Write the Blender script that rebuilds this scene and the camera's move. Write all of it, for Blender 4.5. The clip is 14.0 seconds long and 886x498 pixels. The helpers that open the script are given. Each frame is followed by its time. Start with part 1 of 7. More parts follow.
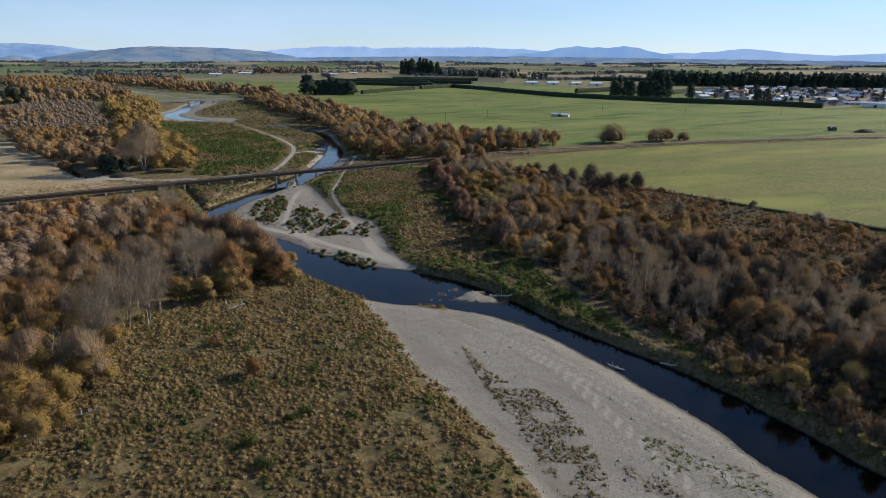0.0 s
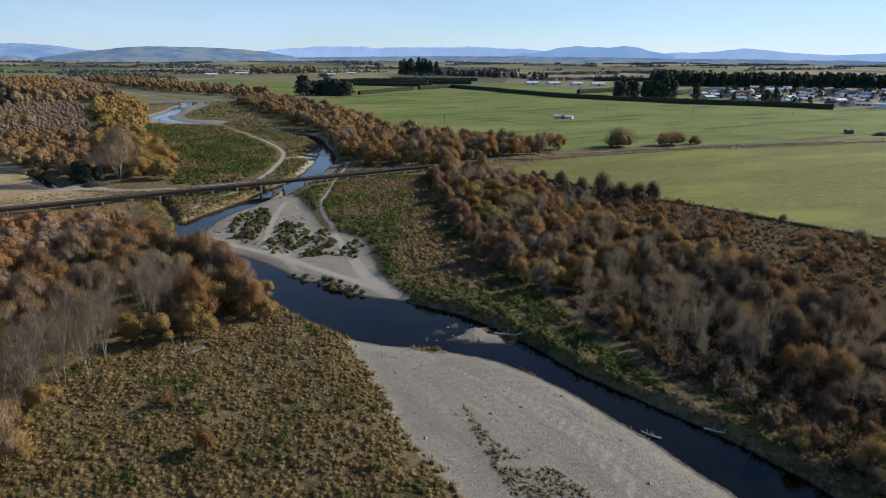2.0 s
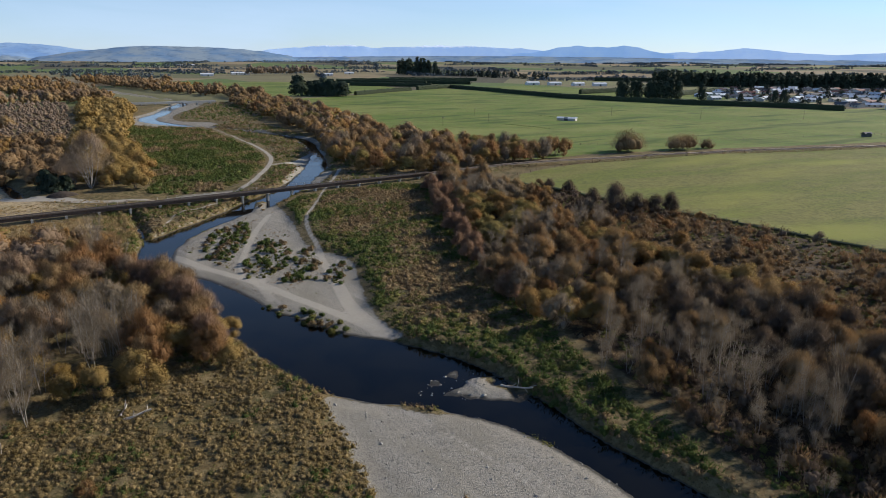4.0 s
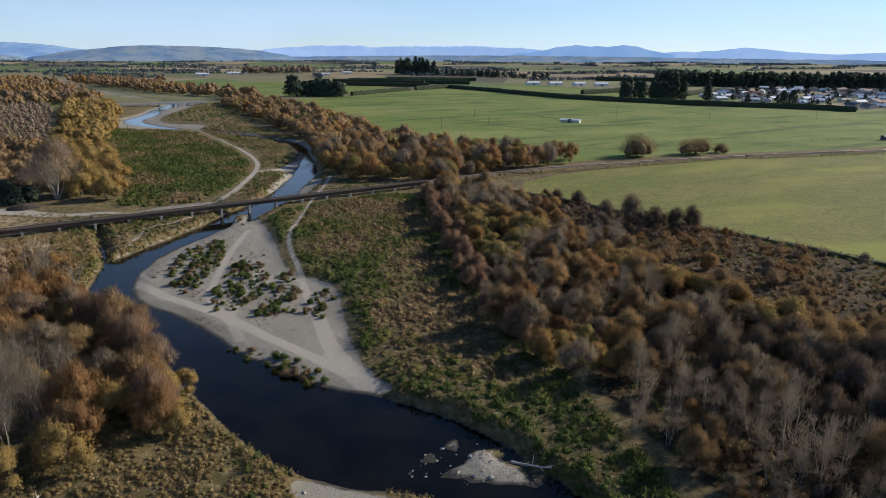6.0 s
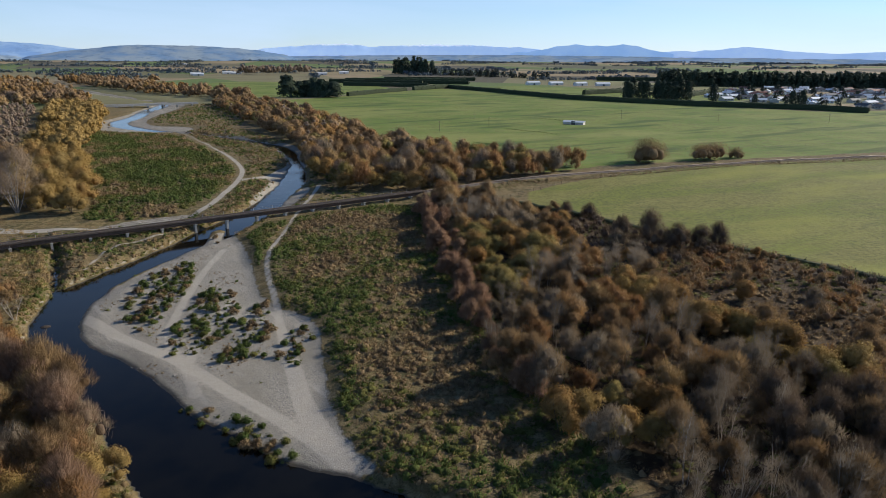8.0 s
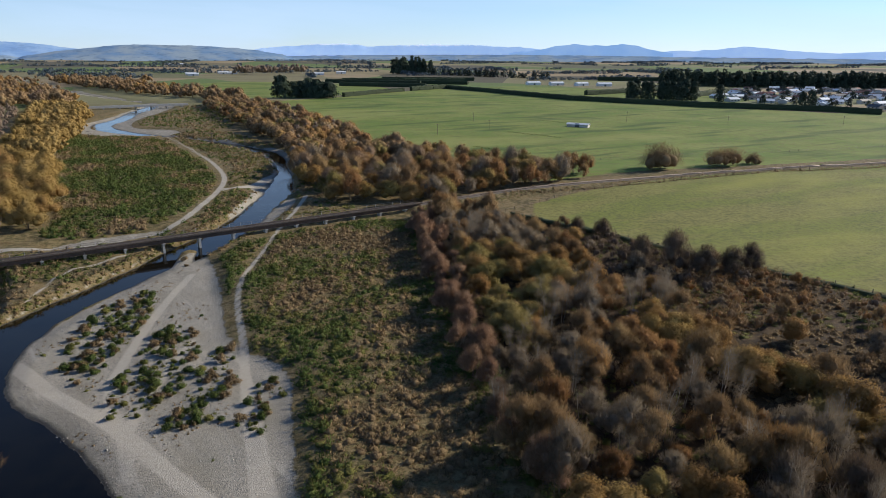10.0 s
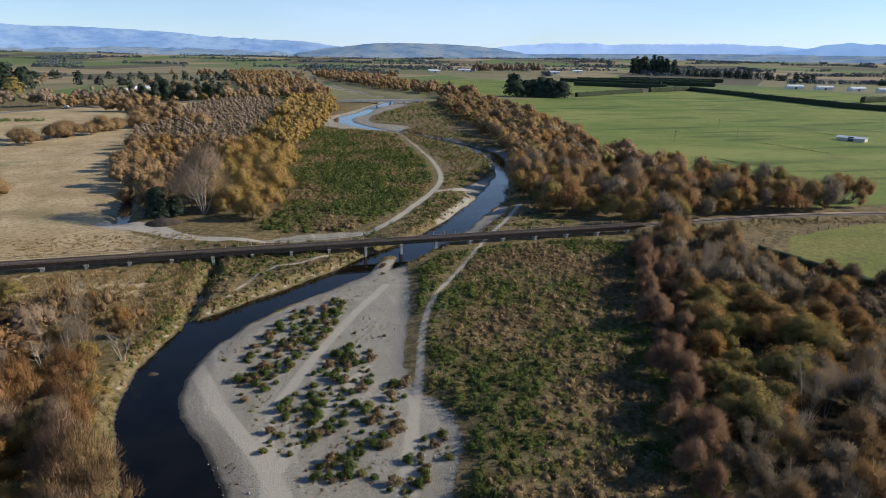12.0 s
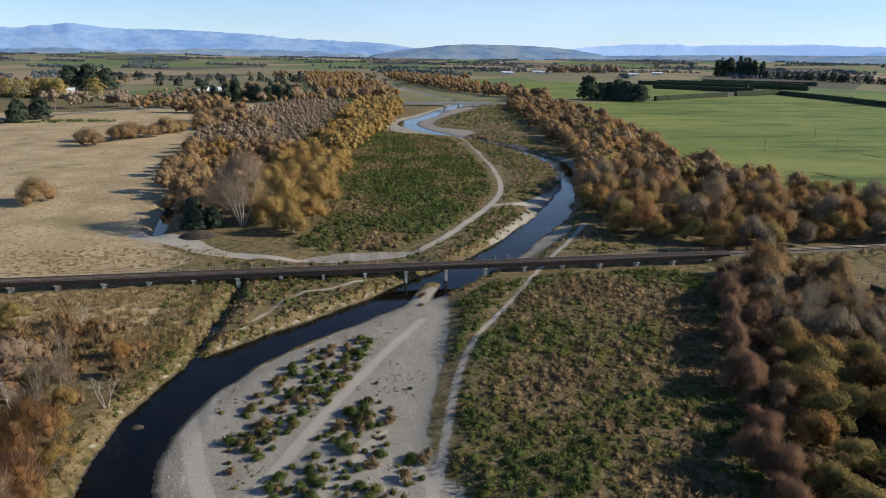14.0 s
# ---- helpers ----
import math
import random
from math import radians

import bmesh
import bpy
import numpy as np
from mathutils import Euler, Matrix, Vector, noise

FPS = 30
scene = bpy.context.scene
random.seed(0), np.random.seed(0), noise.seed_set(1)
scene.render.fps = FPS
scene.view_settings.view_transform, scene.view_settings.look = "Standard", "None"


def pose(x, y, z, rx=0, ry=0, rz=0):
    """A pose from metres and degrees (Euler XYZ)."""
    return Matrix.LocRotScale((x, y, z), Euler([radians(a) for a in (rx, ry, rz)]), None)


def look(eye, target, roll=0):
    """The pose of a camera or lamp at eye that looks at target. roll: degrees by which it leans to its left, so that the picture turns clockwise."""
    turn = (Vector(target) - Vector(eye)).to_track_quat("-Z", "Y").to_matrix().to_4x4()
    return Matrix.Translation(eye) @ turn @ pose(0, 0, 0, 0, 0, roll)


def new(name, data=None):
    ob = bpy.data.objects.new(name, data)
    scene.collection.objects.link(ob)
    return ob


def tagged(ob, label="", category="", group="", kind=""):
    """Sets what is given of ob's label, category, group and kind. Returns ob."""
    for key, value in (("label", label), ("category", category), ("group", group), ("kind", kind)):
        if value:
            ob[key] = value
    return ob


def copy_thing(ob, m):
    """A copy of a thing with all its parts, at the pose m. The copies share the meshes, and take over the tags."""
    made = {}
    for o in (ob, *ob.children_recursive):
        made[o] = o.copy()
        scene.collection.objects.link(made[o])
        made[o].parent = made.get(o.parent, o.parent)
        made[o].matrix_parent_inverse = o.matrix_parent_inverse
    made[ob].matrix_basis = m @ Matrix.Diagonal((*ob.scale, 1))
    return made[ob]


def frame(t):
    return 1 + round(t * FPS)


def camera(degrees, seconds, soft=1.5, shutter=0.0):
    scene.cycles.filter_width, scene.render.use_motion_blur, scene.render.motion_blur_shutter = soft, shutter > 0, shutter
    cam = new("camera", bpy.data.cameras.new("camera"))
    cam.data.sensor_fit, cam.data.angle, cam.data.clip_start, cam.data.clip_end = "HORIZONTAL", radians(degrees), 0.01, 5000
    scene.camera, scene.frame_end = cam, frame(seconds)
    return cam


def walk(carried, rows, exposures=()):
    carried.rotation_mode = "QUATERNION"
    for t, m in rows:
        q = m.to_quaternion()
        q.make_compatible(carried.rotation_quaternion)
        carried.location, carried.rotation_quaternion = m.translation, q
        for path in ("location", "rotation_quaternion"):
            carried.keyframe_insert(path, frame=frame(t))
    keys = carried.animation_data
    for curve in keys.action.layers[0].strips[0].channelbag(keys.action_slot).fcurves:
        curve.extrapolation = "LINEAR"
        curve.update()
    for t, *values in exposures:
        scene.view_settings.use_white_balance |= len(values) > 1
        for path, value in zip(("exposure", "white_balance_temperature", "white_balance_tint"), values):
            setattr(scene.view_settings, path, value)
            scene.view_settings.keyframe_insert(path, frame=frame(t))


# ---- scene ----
cam = camera(66.7, 14.0, 0.55)
METRES, EYE, TILT, LEAN, TURN = 161.0, 55.0, 0.0, -1.2, 0.0
ROWS = [
    (0.0, 0.0, 0.0, 0.0, -0.27, -16.15, 0.92),
    (0.5, 0.0009, 0.0362, -0.0004, -0.27, -16.15, 0.93),
    (1.0, 0.0018, 0.0726, -0.0008, -0.28, -16.15, 0.93),
    (1.5, 0.0025, 0.1088, -0.0011, -0.31, -16.16, 0.94),
    (2.0, 0.0033, 0.145, -0.0014, -0.32, -16.16, 0.94),
    (2.5, 0.0041, 0.181, -0.0017, -0.34, -16.17, 0.95),
    (3.0, 0.005, 0.2171, -0.0022, -0.36, -16.17, 0.94),
    (5.5, 0.0089, 0.3969, -0.0044, -0.48, -16.21, 0.93),
    (6.0, 0.0097, 0.4327, -0.0048, -0.5, -16.22, 0.93),
    (6.5, 0.0106, 0.4685, -0.0052, -0.52, -16.23, 0.93),
    (7.0, 0.0114, 0.5044, -0.0057, -0.54, -16.23, 0.93),
    (7.5, 0.0123, 0.5401, -0.006, -0.57, -16.24, 0.94),
    (8.0, 0.0132, 0.5756, -0.0062, -0.61, -16.26, 0.95),
    (10.5, 0.0177, 0.7541, -0.0078, -0.72, -16.29, 0.96),
    (11.0, 0.0171, 0.789, -0.0078, 0.69, -16.28, 0.93),
    (11.5, 0.0161, 0.8238, -0.008, 8.0, -16.21, 0.81),
    (12.0, 0.0161, 0.8589, -0.0086, 18.66, -16.12, 0.63),
    (12.5, 0.0183, 0.8954, -0.0088, 22.57, -16.09, 0.64),
    (13.0, 0.0136, 0.93, -0.0091, 23.83, -16.06, 0.61),
    (13.5, 0.0082, 0.9648, -0.009, 24.86, -16.04, 0.63),
    (14.0, 0.0005, 0.998, -0.0084, 24.87, -15.93, 0.65),
]
walk(cam, [(t, pose(0, 0, EYE, TILT, LEAN, TURN) @ pose(METRES * x, METRES * y, METRES * z, 90 + pitch, roll, yaw)) for t, x, y, z, yaw, pitch, roll in ROWS], [(0.0, 0.18, 6050, 11), (8.0, 0.26, 6050, 11), (14.0, 0.35, 6050, 11)])

# ---- light ----
SUN_EL, SUN_AZ = 25.0, 64.0          # degrees up, degrees clockwise from +y
world = bpy.data.worlds.new("sky")
world.use_nodes = True
scene.world = world
wn = world.node_tree.nodes
sky = wn.new("ShaderNodeTexSky")
sky.sky_type, sky.sun_disc = "NISHITA", False
sky.sun_elevation, sky.sun_rotation = radians(SUN_EL), radians(SUN_AZ)
sky.air_density, sky.dust_density, sky.ozone_density, sky.altitude = 0.8, 0.0, 4.5, 50.0
wn["Background"].inputs["Strength"].default_value = 0.098
wl = world.node_tree.links
where = wn.new("ShaderNodeTexCoord")
spread_out = wn.new("ShaderNodeMapping")
spread_out.inputs["Scale"].default_value = (1.6, 1.6, 9.0)
wl.new(where.outputs["Generated"], spread_out.inputs["Vector"])
wisps = wn.new("ShaderNodeTexNoise")
wisps.inputs["Scale"].default_value, wisps.inputs["Detail"].default_value, wisps.inputs["Distortion"].default_value = 1.6, 5.0, 0.6
wl.new(spread_out.outputs[0], wisps.inputs["Vector"])
thin = wn.new("ShaderNodeMapRange")
for k, v in enumerate((0.35, 0.72, 0.3, 0.72)):
    thin.inputs[k + 1].default_value = v
up = wn.new("ShaderNodeSeparateXYZ")
wl.new(where.outputs["Generated"], up.inputs[0])
haze = wn.new("ShaderNodeMapRange")
haze.interpolation_type = "SMOOTHSTEP"
for k, v in enumerate((0.0, 0.5, 1.0, 0.0)):
    haze.inputs[k + 1].default_value = v
wl.new(up.outputs[2], haze.inputs[0])
low = wn.new("ShaderNodeMath")
low.operation = "MULTIPLY"
wl.new(wisps.outputs["Fac"], thin.inputs[0])
wl.new(thin.outputs[0], low.inputs[0])
wl.new(haze.outputs[0], low.inputs[1])
veil = wn.new("ShaderNodeMix")
veil.data_type = "RGBA"
veil.inputs[7].default_value = (5.6, 7.0, 8.8, 1)
wl.new(low.outputs[0], veil.inputs[0])
wl.new(sky.outputs[0], veil.inputs[6])
wl.new(veil.outputs[2], wn["Background"].inputs["Color"])
sun_data = bpy.data.lights.new("sun", "SUN")
sun_data.energy, sun_data.angle, sun_data.color = 5.0, radians(0.55), (1.0, 0.88, 0.70)
sun = new("sun", sun_data)
ce, se = math.cos(radians(SUN_EL)), math.sin(radians(SUN_EL))
sun.matrix_world = look((300 * ce * math.sin(radians(SUN_AZ)), 300 * ce * math.cos(radians(SUN_AZ)), 300 * se), (0, 0, 0))


# ---- materials ----
class Nodes:
    """A short way to write a node material."""

    def __init__(self, name):
        self.mat = bpy.data.materials.new(name)
        self.mat.use_nodes = True
        self.t = self.mat.node_tree
        self.bsdf = self.t.nodes["Principled BSDF"]
        self.out = self.t.nodes["Material Output"]
        self.geo = self.t.nodes.new("ShaderNodeNewGeometry")

    def put(self, socket, value):
        if isinstance(value, bpy.types.NodeSocket):
            self.t.links.new(value, socket)
        elif isinstance(value, (tuple, list)) and len(value) == 3 and socket.type == "RGBA":
            socket.default_value = (*value, 1)
        else:
            socket.default_value = value

    def noise(self, scale, detail=4, rough=0.6, vector=None, distort=0.0):
        n = self.t.nodes.new("ShaderNodeTexNoise")
        self.put(n.inputs["Vector"], vector or self.geo.outputs["Position"])
        n.inputs["Scale"].default_value, n.inputs["Detail"].default_value = scale, detail
        n.inputs["Roughness"].default_value, n.inputs["Distortion"].default_value = rough, distort
        return n.outputs["Fac"]

    def voronoi(self, scale, feature="F1", out="Distance", vector=None, rand=1.0):
        n = self.t.nodes.new("ShaderNodeTexVoronoi")
        n.feature = feature
        self.put(n.inputs["Vector"], vector or self.geo.outputs["Position"])
        n.inputs["Scale"].default_value, n.inputs["Randomness"].default_value = scale, rand
        return n.outputs[out]

    def math(self, op, a, b=0.0, c=0.0):
        n = self.t.nodes.new("ShaderNodeMath")
        n.operation = op
        for s, v in zip(n.inputs, (a, b, c)):
            self.put(s, v)
        return n.outputs[0]

    def ramp(self, value, lo, hi, a=0.0, b=1.0, smooth=True):
        n = self.t.nodes.new("ShaderNodeMapRange")
        n.interpolation_type = "SMOOTHSTEP" if smooth else "LINEAR"
        for s, v in zip(n.inputs, (value, lo, hi, a, b)):
            self.put(s, v)
        return n.outputs[0]

    def mix(self, fac, a, b, mode="MIX"):
        n = self.t.nodes.new("ShaderNodeMix")
        n.data_type, n.blend_type = "RGBA", mode
        self.put(n.inputs[0], fac)
        self.put(n.inputs[6], a)
        self.put(n.inputs[7], b)
        return n.outputs[2]

    def attr(self, name):
        n = self.t.nodes.new("ShaderNodeAttribute")
        n.attribute_name = name
        return n.outputs["Fac"]

    def stretch(self, sx, sy, sz=1.0, turn=0.0):
        n = self.t.nodes.new("ShaderNodeMapping")
        self.put(n.inputs["Vector"], self.geo.outputs["Position"])
        n.vector_type = "TEXTURE"
        n.inputs["Rotation"].default_value = (0, 0, radians(turn))
        n.inputs["Scale"].default_value = (1 / sx, 1 / sy, 1 / sz)
        return n.outputs[0]

    def bump(self, height, strength, distance):
        n = self.t.nodes.new("ShaderNodeBump")
        n.inputs["Strength"].default_value, n.inputs["Distance"].default_value = strength, distance
        self.put(n.inputs["Height"], height)
        self.put(self.bsdf.inputs["Normal"], n.outputs[0])

    def done(self, colour, rough=0.85, metal=0.0, spec=0.3):
        self.put(self.bsdf.inputs["Base Color"], colour)
        self.put(self.bsdf.inputs["Roughness"], rough)
        self.bsdf.inputs["Metallic"].default_value = metal
        self.bsdf.inputs["Specular IOR Level"].default_value = spec
        return self.mat

    def leafy(self, share):
        """Thin leaves let some light through."""
        tr = self.t.nodes.new("ShaderNodeBsdfTranslucent")
        mx = self.t.nodes.new("ShaderNodeMixShader")
        mx.inputs[0].default_value = share
        link = self.bsdf.inputs["Base Color"].links
        if link:
            self.t.links.new(link[0].from_socket, tr.inputs["Color"])
        self.t.links.new(self.bsdf.outputs[0], mx.inputs[1])
        self.t.links.new(tr.outputs[0], mx.inputs[2])
        self.t.links.new(mx.outputs[0], self.out.inputs["Surface"])
        return self.mat


def foliage(name, c1, c2, c3, share=0.25, patch=0.12, spec=0.15, bump=0.35):
    """Leaves or twigs: the tone shifts from plant to plant, by patches, and from leaf to leaf."""
    n = Nodes(name)
    info = n.t.nodes.new("ShaderNodeObjectInfo")
    tone = n.math("FRACT", n.math("ADD", n.attr("tone"), info.outputs["Random"]))
    big = n.math("ADD", n.math("MULTIPLY", n.noise(patch, 2), 0.5), n.math("MULTIPLY", tone, 0.5))
    col = n.mix(n.ramp(big, 0.3, 0.7), c1, c2)
    col = n.mix(n.ramp(n.geo.outputs["Random Per Island"], 0.2, 1.0, 0.0, 0.4), col, c3)
    shade = n.math("FRACT", n.math("MULTIPLY", tone, 7.31))
    col = n.mix(n.ramp(shade, 0.0, 1.0, 0.0, 0.4, False), col, tuple(v * 0.42 for v in c1))
    streak = n.noise(4.5, 5, 0.72, n.stretch(1, 1, 0.3))
    col = n.mix(n.ramp(streak, 0.40, 0.68, 0.0, 0.42), col, tuple(v * 0.38 for v in c1))
    n.done(col, 0.85, 0.0, spec)
    n.bump(streak, 1.0, bump)
    return n.leafy(share)


def bark(name, c1, c2):
    n = Nodes(name)
    n.done(n.mix(n.noise(3.0, 5), c1, c2), 0.9, 0.0, 0.2)
    n.bump(n.noise(9.0, 4), 0.6, 0.05)
    return n.mat


def plain(name, c1, c2, scale=2.0, rough=0.8, metal=0.0, depth=0.02):
    n = Nodes(name)
    col = n.mix(n.ramp(n.noise(scale, 5), 0.3, 0.7), c1, c2)
    col = n.mix(n.ramp(n.noise(scale * 0.17, 3), 0.5, 0.8, 0.0, 0.5), col, tuple(v * 0.55 for v in c1))
    n.done(col, rough, metal)
    if depth:
        n.bump(n.noise(scale * 6, 4), 0.5, depth)
    return n.mat


def ground_material():
    n = Nodes("riverside_ground")
    wob = n.math("SUBTRACT", n.noise(0.35, 5, 0.65), 0.5)
    fine = n.math("SUBTRACT", n.noise(1.6, 4, 0.6), 0.5)
    edge = n.math("ADD", n.math("MULTIPLY", wob, 3.0), n.math("MULTIPLY", fine, 1.6))
    pos = n.geo.outputs["Position"]
    sep = n.t.nodes.new("ShaderNodeSeparateXYZ")
    n.put(sep.inputs[0], pos)
    # rank grass
    rank = n.mix(n.ramp(n.noise(0.09, 4), 0.36, 0.62), (0.075, 0.066, 0.024), (0.15, 0.105, 0.045))
    rank = n.mix(n.ramp(n.noise(0.6, 5, 0.7), 0.40, 0.62), rank, (0.22, 0.168, 0.082))
    rank = n.mix(n.ramp(n.noise(0.7, 4, 0.6, n.stretch(1, 1, 1, 40)), 0.55, 0.75), rank, (0.065, 0.075, 0.02))
    rank = n.mix(n.ramp(n.noise(2.6, 4, 0.7), 0.52, 0.7), rank, (0.042, 0.040, 0.017))
    # plain of many paddocks far off
    cell = n.voronoi(0.0042, "F1", "Color", n.stretch(1.0, 0.55, 0.01, 24), 0.85)
    sepc = n.t.nodes.new("ShaderNodeSeparateColor")
    n.put(sepc.inputs[0], cell)
    far = n.mix(n.ramp(sepc.outputs[0], 0.3, 0.55), (0.20, 0.18, 0.095), (0.12, 0.17, 0.05))
    far = n.mix(n.ramp(sepc.outputs[1], 0.6, 0.8), far, (0.29, 0.225, 0.13))
    far = n.mix(n.ramp(sepc.outputs[2], 0.75, 0.85), far, (0.10, 0.09, 0.06))
    far = n.mix(n.ramp(n.noise(0.01, 4), 0.4, 0.7, 0.0, 0.35), far, (0.09, 0.08, 0.05))
    d_far = n.math("ADD", sep.outputs[1], n.math("MULTIPLY", n.math("ABSOLUTE", sep.outputs[0]), 0.35))
    col = n.mix(n.ramp(d_far, 820, 980), rank, far)
    # dry tan stubble
    tan = n.mix(n.ramp(n.noise(0.05, 5), 0.35, 0.65), (0.36, 0.27, 0.145), (0.50, 0.39, 0.23))
    tan = n.mix(n.ramp(n.noise(0.75, 6, 0.75), 0.46, 0.66), tan, (0.20, 0.15, 0.075))
    tan = n.mix(n.ramp(n.noise(0.12, 5, 0.7, n.stretch(1, 0.6, 1, 24)), 0.52, 0.7, 0.0, 0.6), tan, (0.22, 0.175, 0.085))
    tan = n.mix(n.ramp(n.noise(0.022, 3), 0.55, 0.7, 0.0, 0.7), tan, (0.16, 0.15, 0.06))
    col = n.mix(n.ramp(n.math("SUBTRACT", n.attr("tan"), edge), -0.8, 0.8), col, tan)
    # pasture
    past = n.mix(n.ramp(n.noise(0.018, 4), 0.36, 0.64), (0.12, 0.185, 0.03), (0.19, 0.225, 0.05))
    past = n.mix(n.ramp(n.noise(0.35, 5, 0.7), 0.44, 0.66, 0.0, 0.7), past, (0.13, 0.125, 0.04))
    past = n.mix(n.ramp(n.noise(0.03, 3, 0.5, n.stretch(0.35, 1.6, 1, 28)), 0.53, 0.66, 0.0, 0.8), past, (0.055, 0.09, 0.02))
    past = n.mix(n.ramp(n.noise(0.008, 4, 0.6, n.stretch(0.5, 1.4, 1, 15)), 0.5, 0.66, 0.0, 0.65), past, (0.25, 0.26, 0.075))
    past = n.mix(n.ramp(n.noise(0.05, 5, 0.7), 0.52, 0.7, 0.0, 0.5), past, (0.085, 0.125, 0.03))
    col = n.mix(n.ramp(n.math("SUBTRACT", n.attr("pasture"), edge), -0.6, 0.6), col, past)
    graze = n.mix(n.ramp(n.noise(0.03, 4, 0.6, n.stretch(0.5, 1.5, 1, 25)), 0.42, 0.62), (0.215, 0.205, 0.055), (0.165, 0.19, 0.034))
    graze = n.mix(n.ramp(n.noise(0.16, 5, 0.7), 0.45, 0.68, 0.0, 0.55), graze, (0.115, 0.115, 0.036))
    graze = n.mix(n.ramp(n.noise(0.75, 6, 0.8), 0.46, 0.6, 0.0, 0.75), graze, (0.095, 0.095, 0.03))
    graze = n.mix(n.ramp(n.noise(0.012, 3, 0.5, n.stretch(0.6, 1.5, 1, 25)), 0.52, 0.66, 0.0, 0.6), graze, (0.27, 0.28, 0.05))
    col = n.mix(n.ramp(n.math("SUBTRACT", n.attr("grazed"), edge), -0.6, 0.6), col, graze)
    # rusty scrub floor
    scrub = n.mix(n.ramp(n.noise(0.22, 5, 0.7), 0.4, 0.62), (0.035, 0.022, 0.012), (0.085, 0.054, 0.024))
    scrub = n.mix(n.ramp(n.noise(0.8, 5, 0.7), 0.54, 0.7), scrub, (0.125, 0.088, 0.036))
    col = n.mix(n.ramp(n.math("SUBTRACT", n.attr("scrub"), edge), -1.0, 1.0), col, scrub)
    # river gravel
    stones = n.voronoi(8.0, "F1", "Color")
    seps = n.t.nodes.new("ShaderNodeSeparateColor")
    n.put(seps.inputs[0], stones)
    grav = n.mix(seps.outputs[0], (0.24, 0.22, 0.18), (0.38, 0.35, 0.29))
    grav = n.mix(n.ramp(seps.outputs[1], 0.7, 0.95), grav, (0.13, 0.125, 0.115))
    grav = n.mix(n.ramp(n.noise(0.16, 5, 0.65, n.stretch(1, 0.35, 1, 30)), 0.42, 0.68, 0.0, 0.75), grav, (0.235, 0.215, 0.17))
    grav = n.mix(n.ramp(n.noise(0.7, 5, 0.7), 0.56, 0.75, 0.0, 0.6), grav, (0.15, 0.135, 0.10))
    grav = n.mix(n.ramp(n.noise(0.22, 4, 0.6, n.stretch(1, 0.10, 1, 35)), 0.5, 0.7, 0.0, 0.45), grav, (0.19, 0.17, 0.135))
    grav = n.mix(n.ramp(n.noise(0.3, 4, 0.6, n.stretch(1, 0.14, 1, 38)), 0.56, 0.72, 0.0, 0.45), grav, (0.50, 0.46, 0.39))
    is_grav = n.ramp(n.math("SUBTRACT", n.attr("gravel"), n.math("MULTIPLY", edge, 0.8)), -0.35, 0.35)
    col = n.mix(is_grav, col, grav)
    # worn wheel tracks
    track = n.mix(n.noise(1.2, 5, 0.7), (0.31, 0.28, 0.23), (0.43, 0.395, 0.33))
    is_track = n.ramp(n.math("SUBTRACT", n.attr("track"), n.math("MULTIPLY", fine, 0.9)), -0.25, 0.35)
    col = n.mix(is_track, col, track)
    # wet silt close to the water line
    wet = n.ramp(n.math("ADD", sep.outputs[2], n.math("MULTIPLY", fine, 0.12)), -0.40, -0.22, 1.0, 0.0)
    col = n.mix(wet, col, (0.045, 0.04, 0.03))
    n.done(col, n.ramp(wet, 0, 1, 0.92, 0.45), 0.0, 0.2)
    rough_h = n.math("MULTIPLY", n.noise(2.2, 6, 0.75), n.math("SUBTRACT", 1.0, n.math("MULTIPLY", is_grav, 0.55)))
    h = n.math("ADD", rough_h, n.math("MULTIPLY", n.math("MULTIPLY", n.voronoi(8.0), is_grav), -0.22))
    n.bump(h, 0.9, 0.22)
    return n.mat


def water_material(name, ripple, tint, scale=1.0):
    n = Nodes(name)
    n.done(n.mix(n.ramp(n.noise(0.12, 3), 0.35, 0.7), tint, tuple(v * 0.4 for v in tint)), 0.04, 0.0, 0.32)
    n.bsdf.inputs["IOR"].default_value = 1.33
    a = n.noise(1.3 * scale, 5, 0.7, n.stretch(1.0, 0.45, 1.0, 35))
    calm = n.ramp(n.noise(0.05, 3), 0.4, 0.65, 0.25, 1.0)
    n.bump(n.math("MULTIPLY", a, calm), ripple, 0.10)
    return n.mat


# Haze is put into the ridge colours, and the whole backdrop glows evenly.
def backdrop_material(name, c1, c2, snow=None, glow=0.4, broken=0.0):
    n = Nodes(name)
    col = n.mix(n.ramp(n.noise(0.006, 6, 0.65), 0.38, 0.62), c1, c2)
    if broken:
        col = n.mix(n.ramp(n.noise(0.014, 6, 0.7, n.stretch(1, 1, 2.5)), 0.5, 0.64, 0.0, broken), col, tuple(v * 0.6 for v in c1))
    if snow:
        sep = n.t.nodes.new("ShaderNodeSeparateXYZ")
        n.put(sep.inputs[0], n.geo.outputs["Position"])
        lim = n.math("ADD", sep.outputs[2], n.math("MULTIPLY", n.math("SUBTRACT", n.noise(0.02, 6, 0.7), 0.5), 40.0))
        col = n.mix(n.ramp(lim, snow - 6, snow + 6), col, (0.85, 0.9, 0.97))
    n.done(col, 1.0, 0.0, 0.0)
    # Emission lifts the slopes that face away from the sun, as haze would.
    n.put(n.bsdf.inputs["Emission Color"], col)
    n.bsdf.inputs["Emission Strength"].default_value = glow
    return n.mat


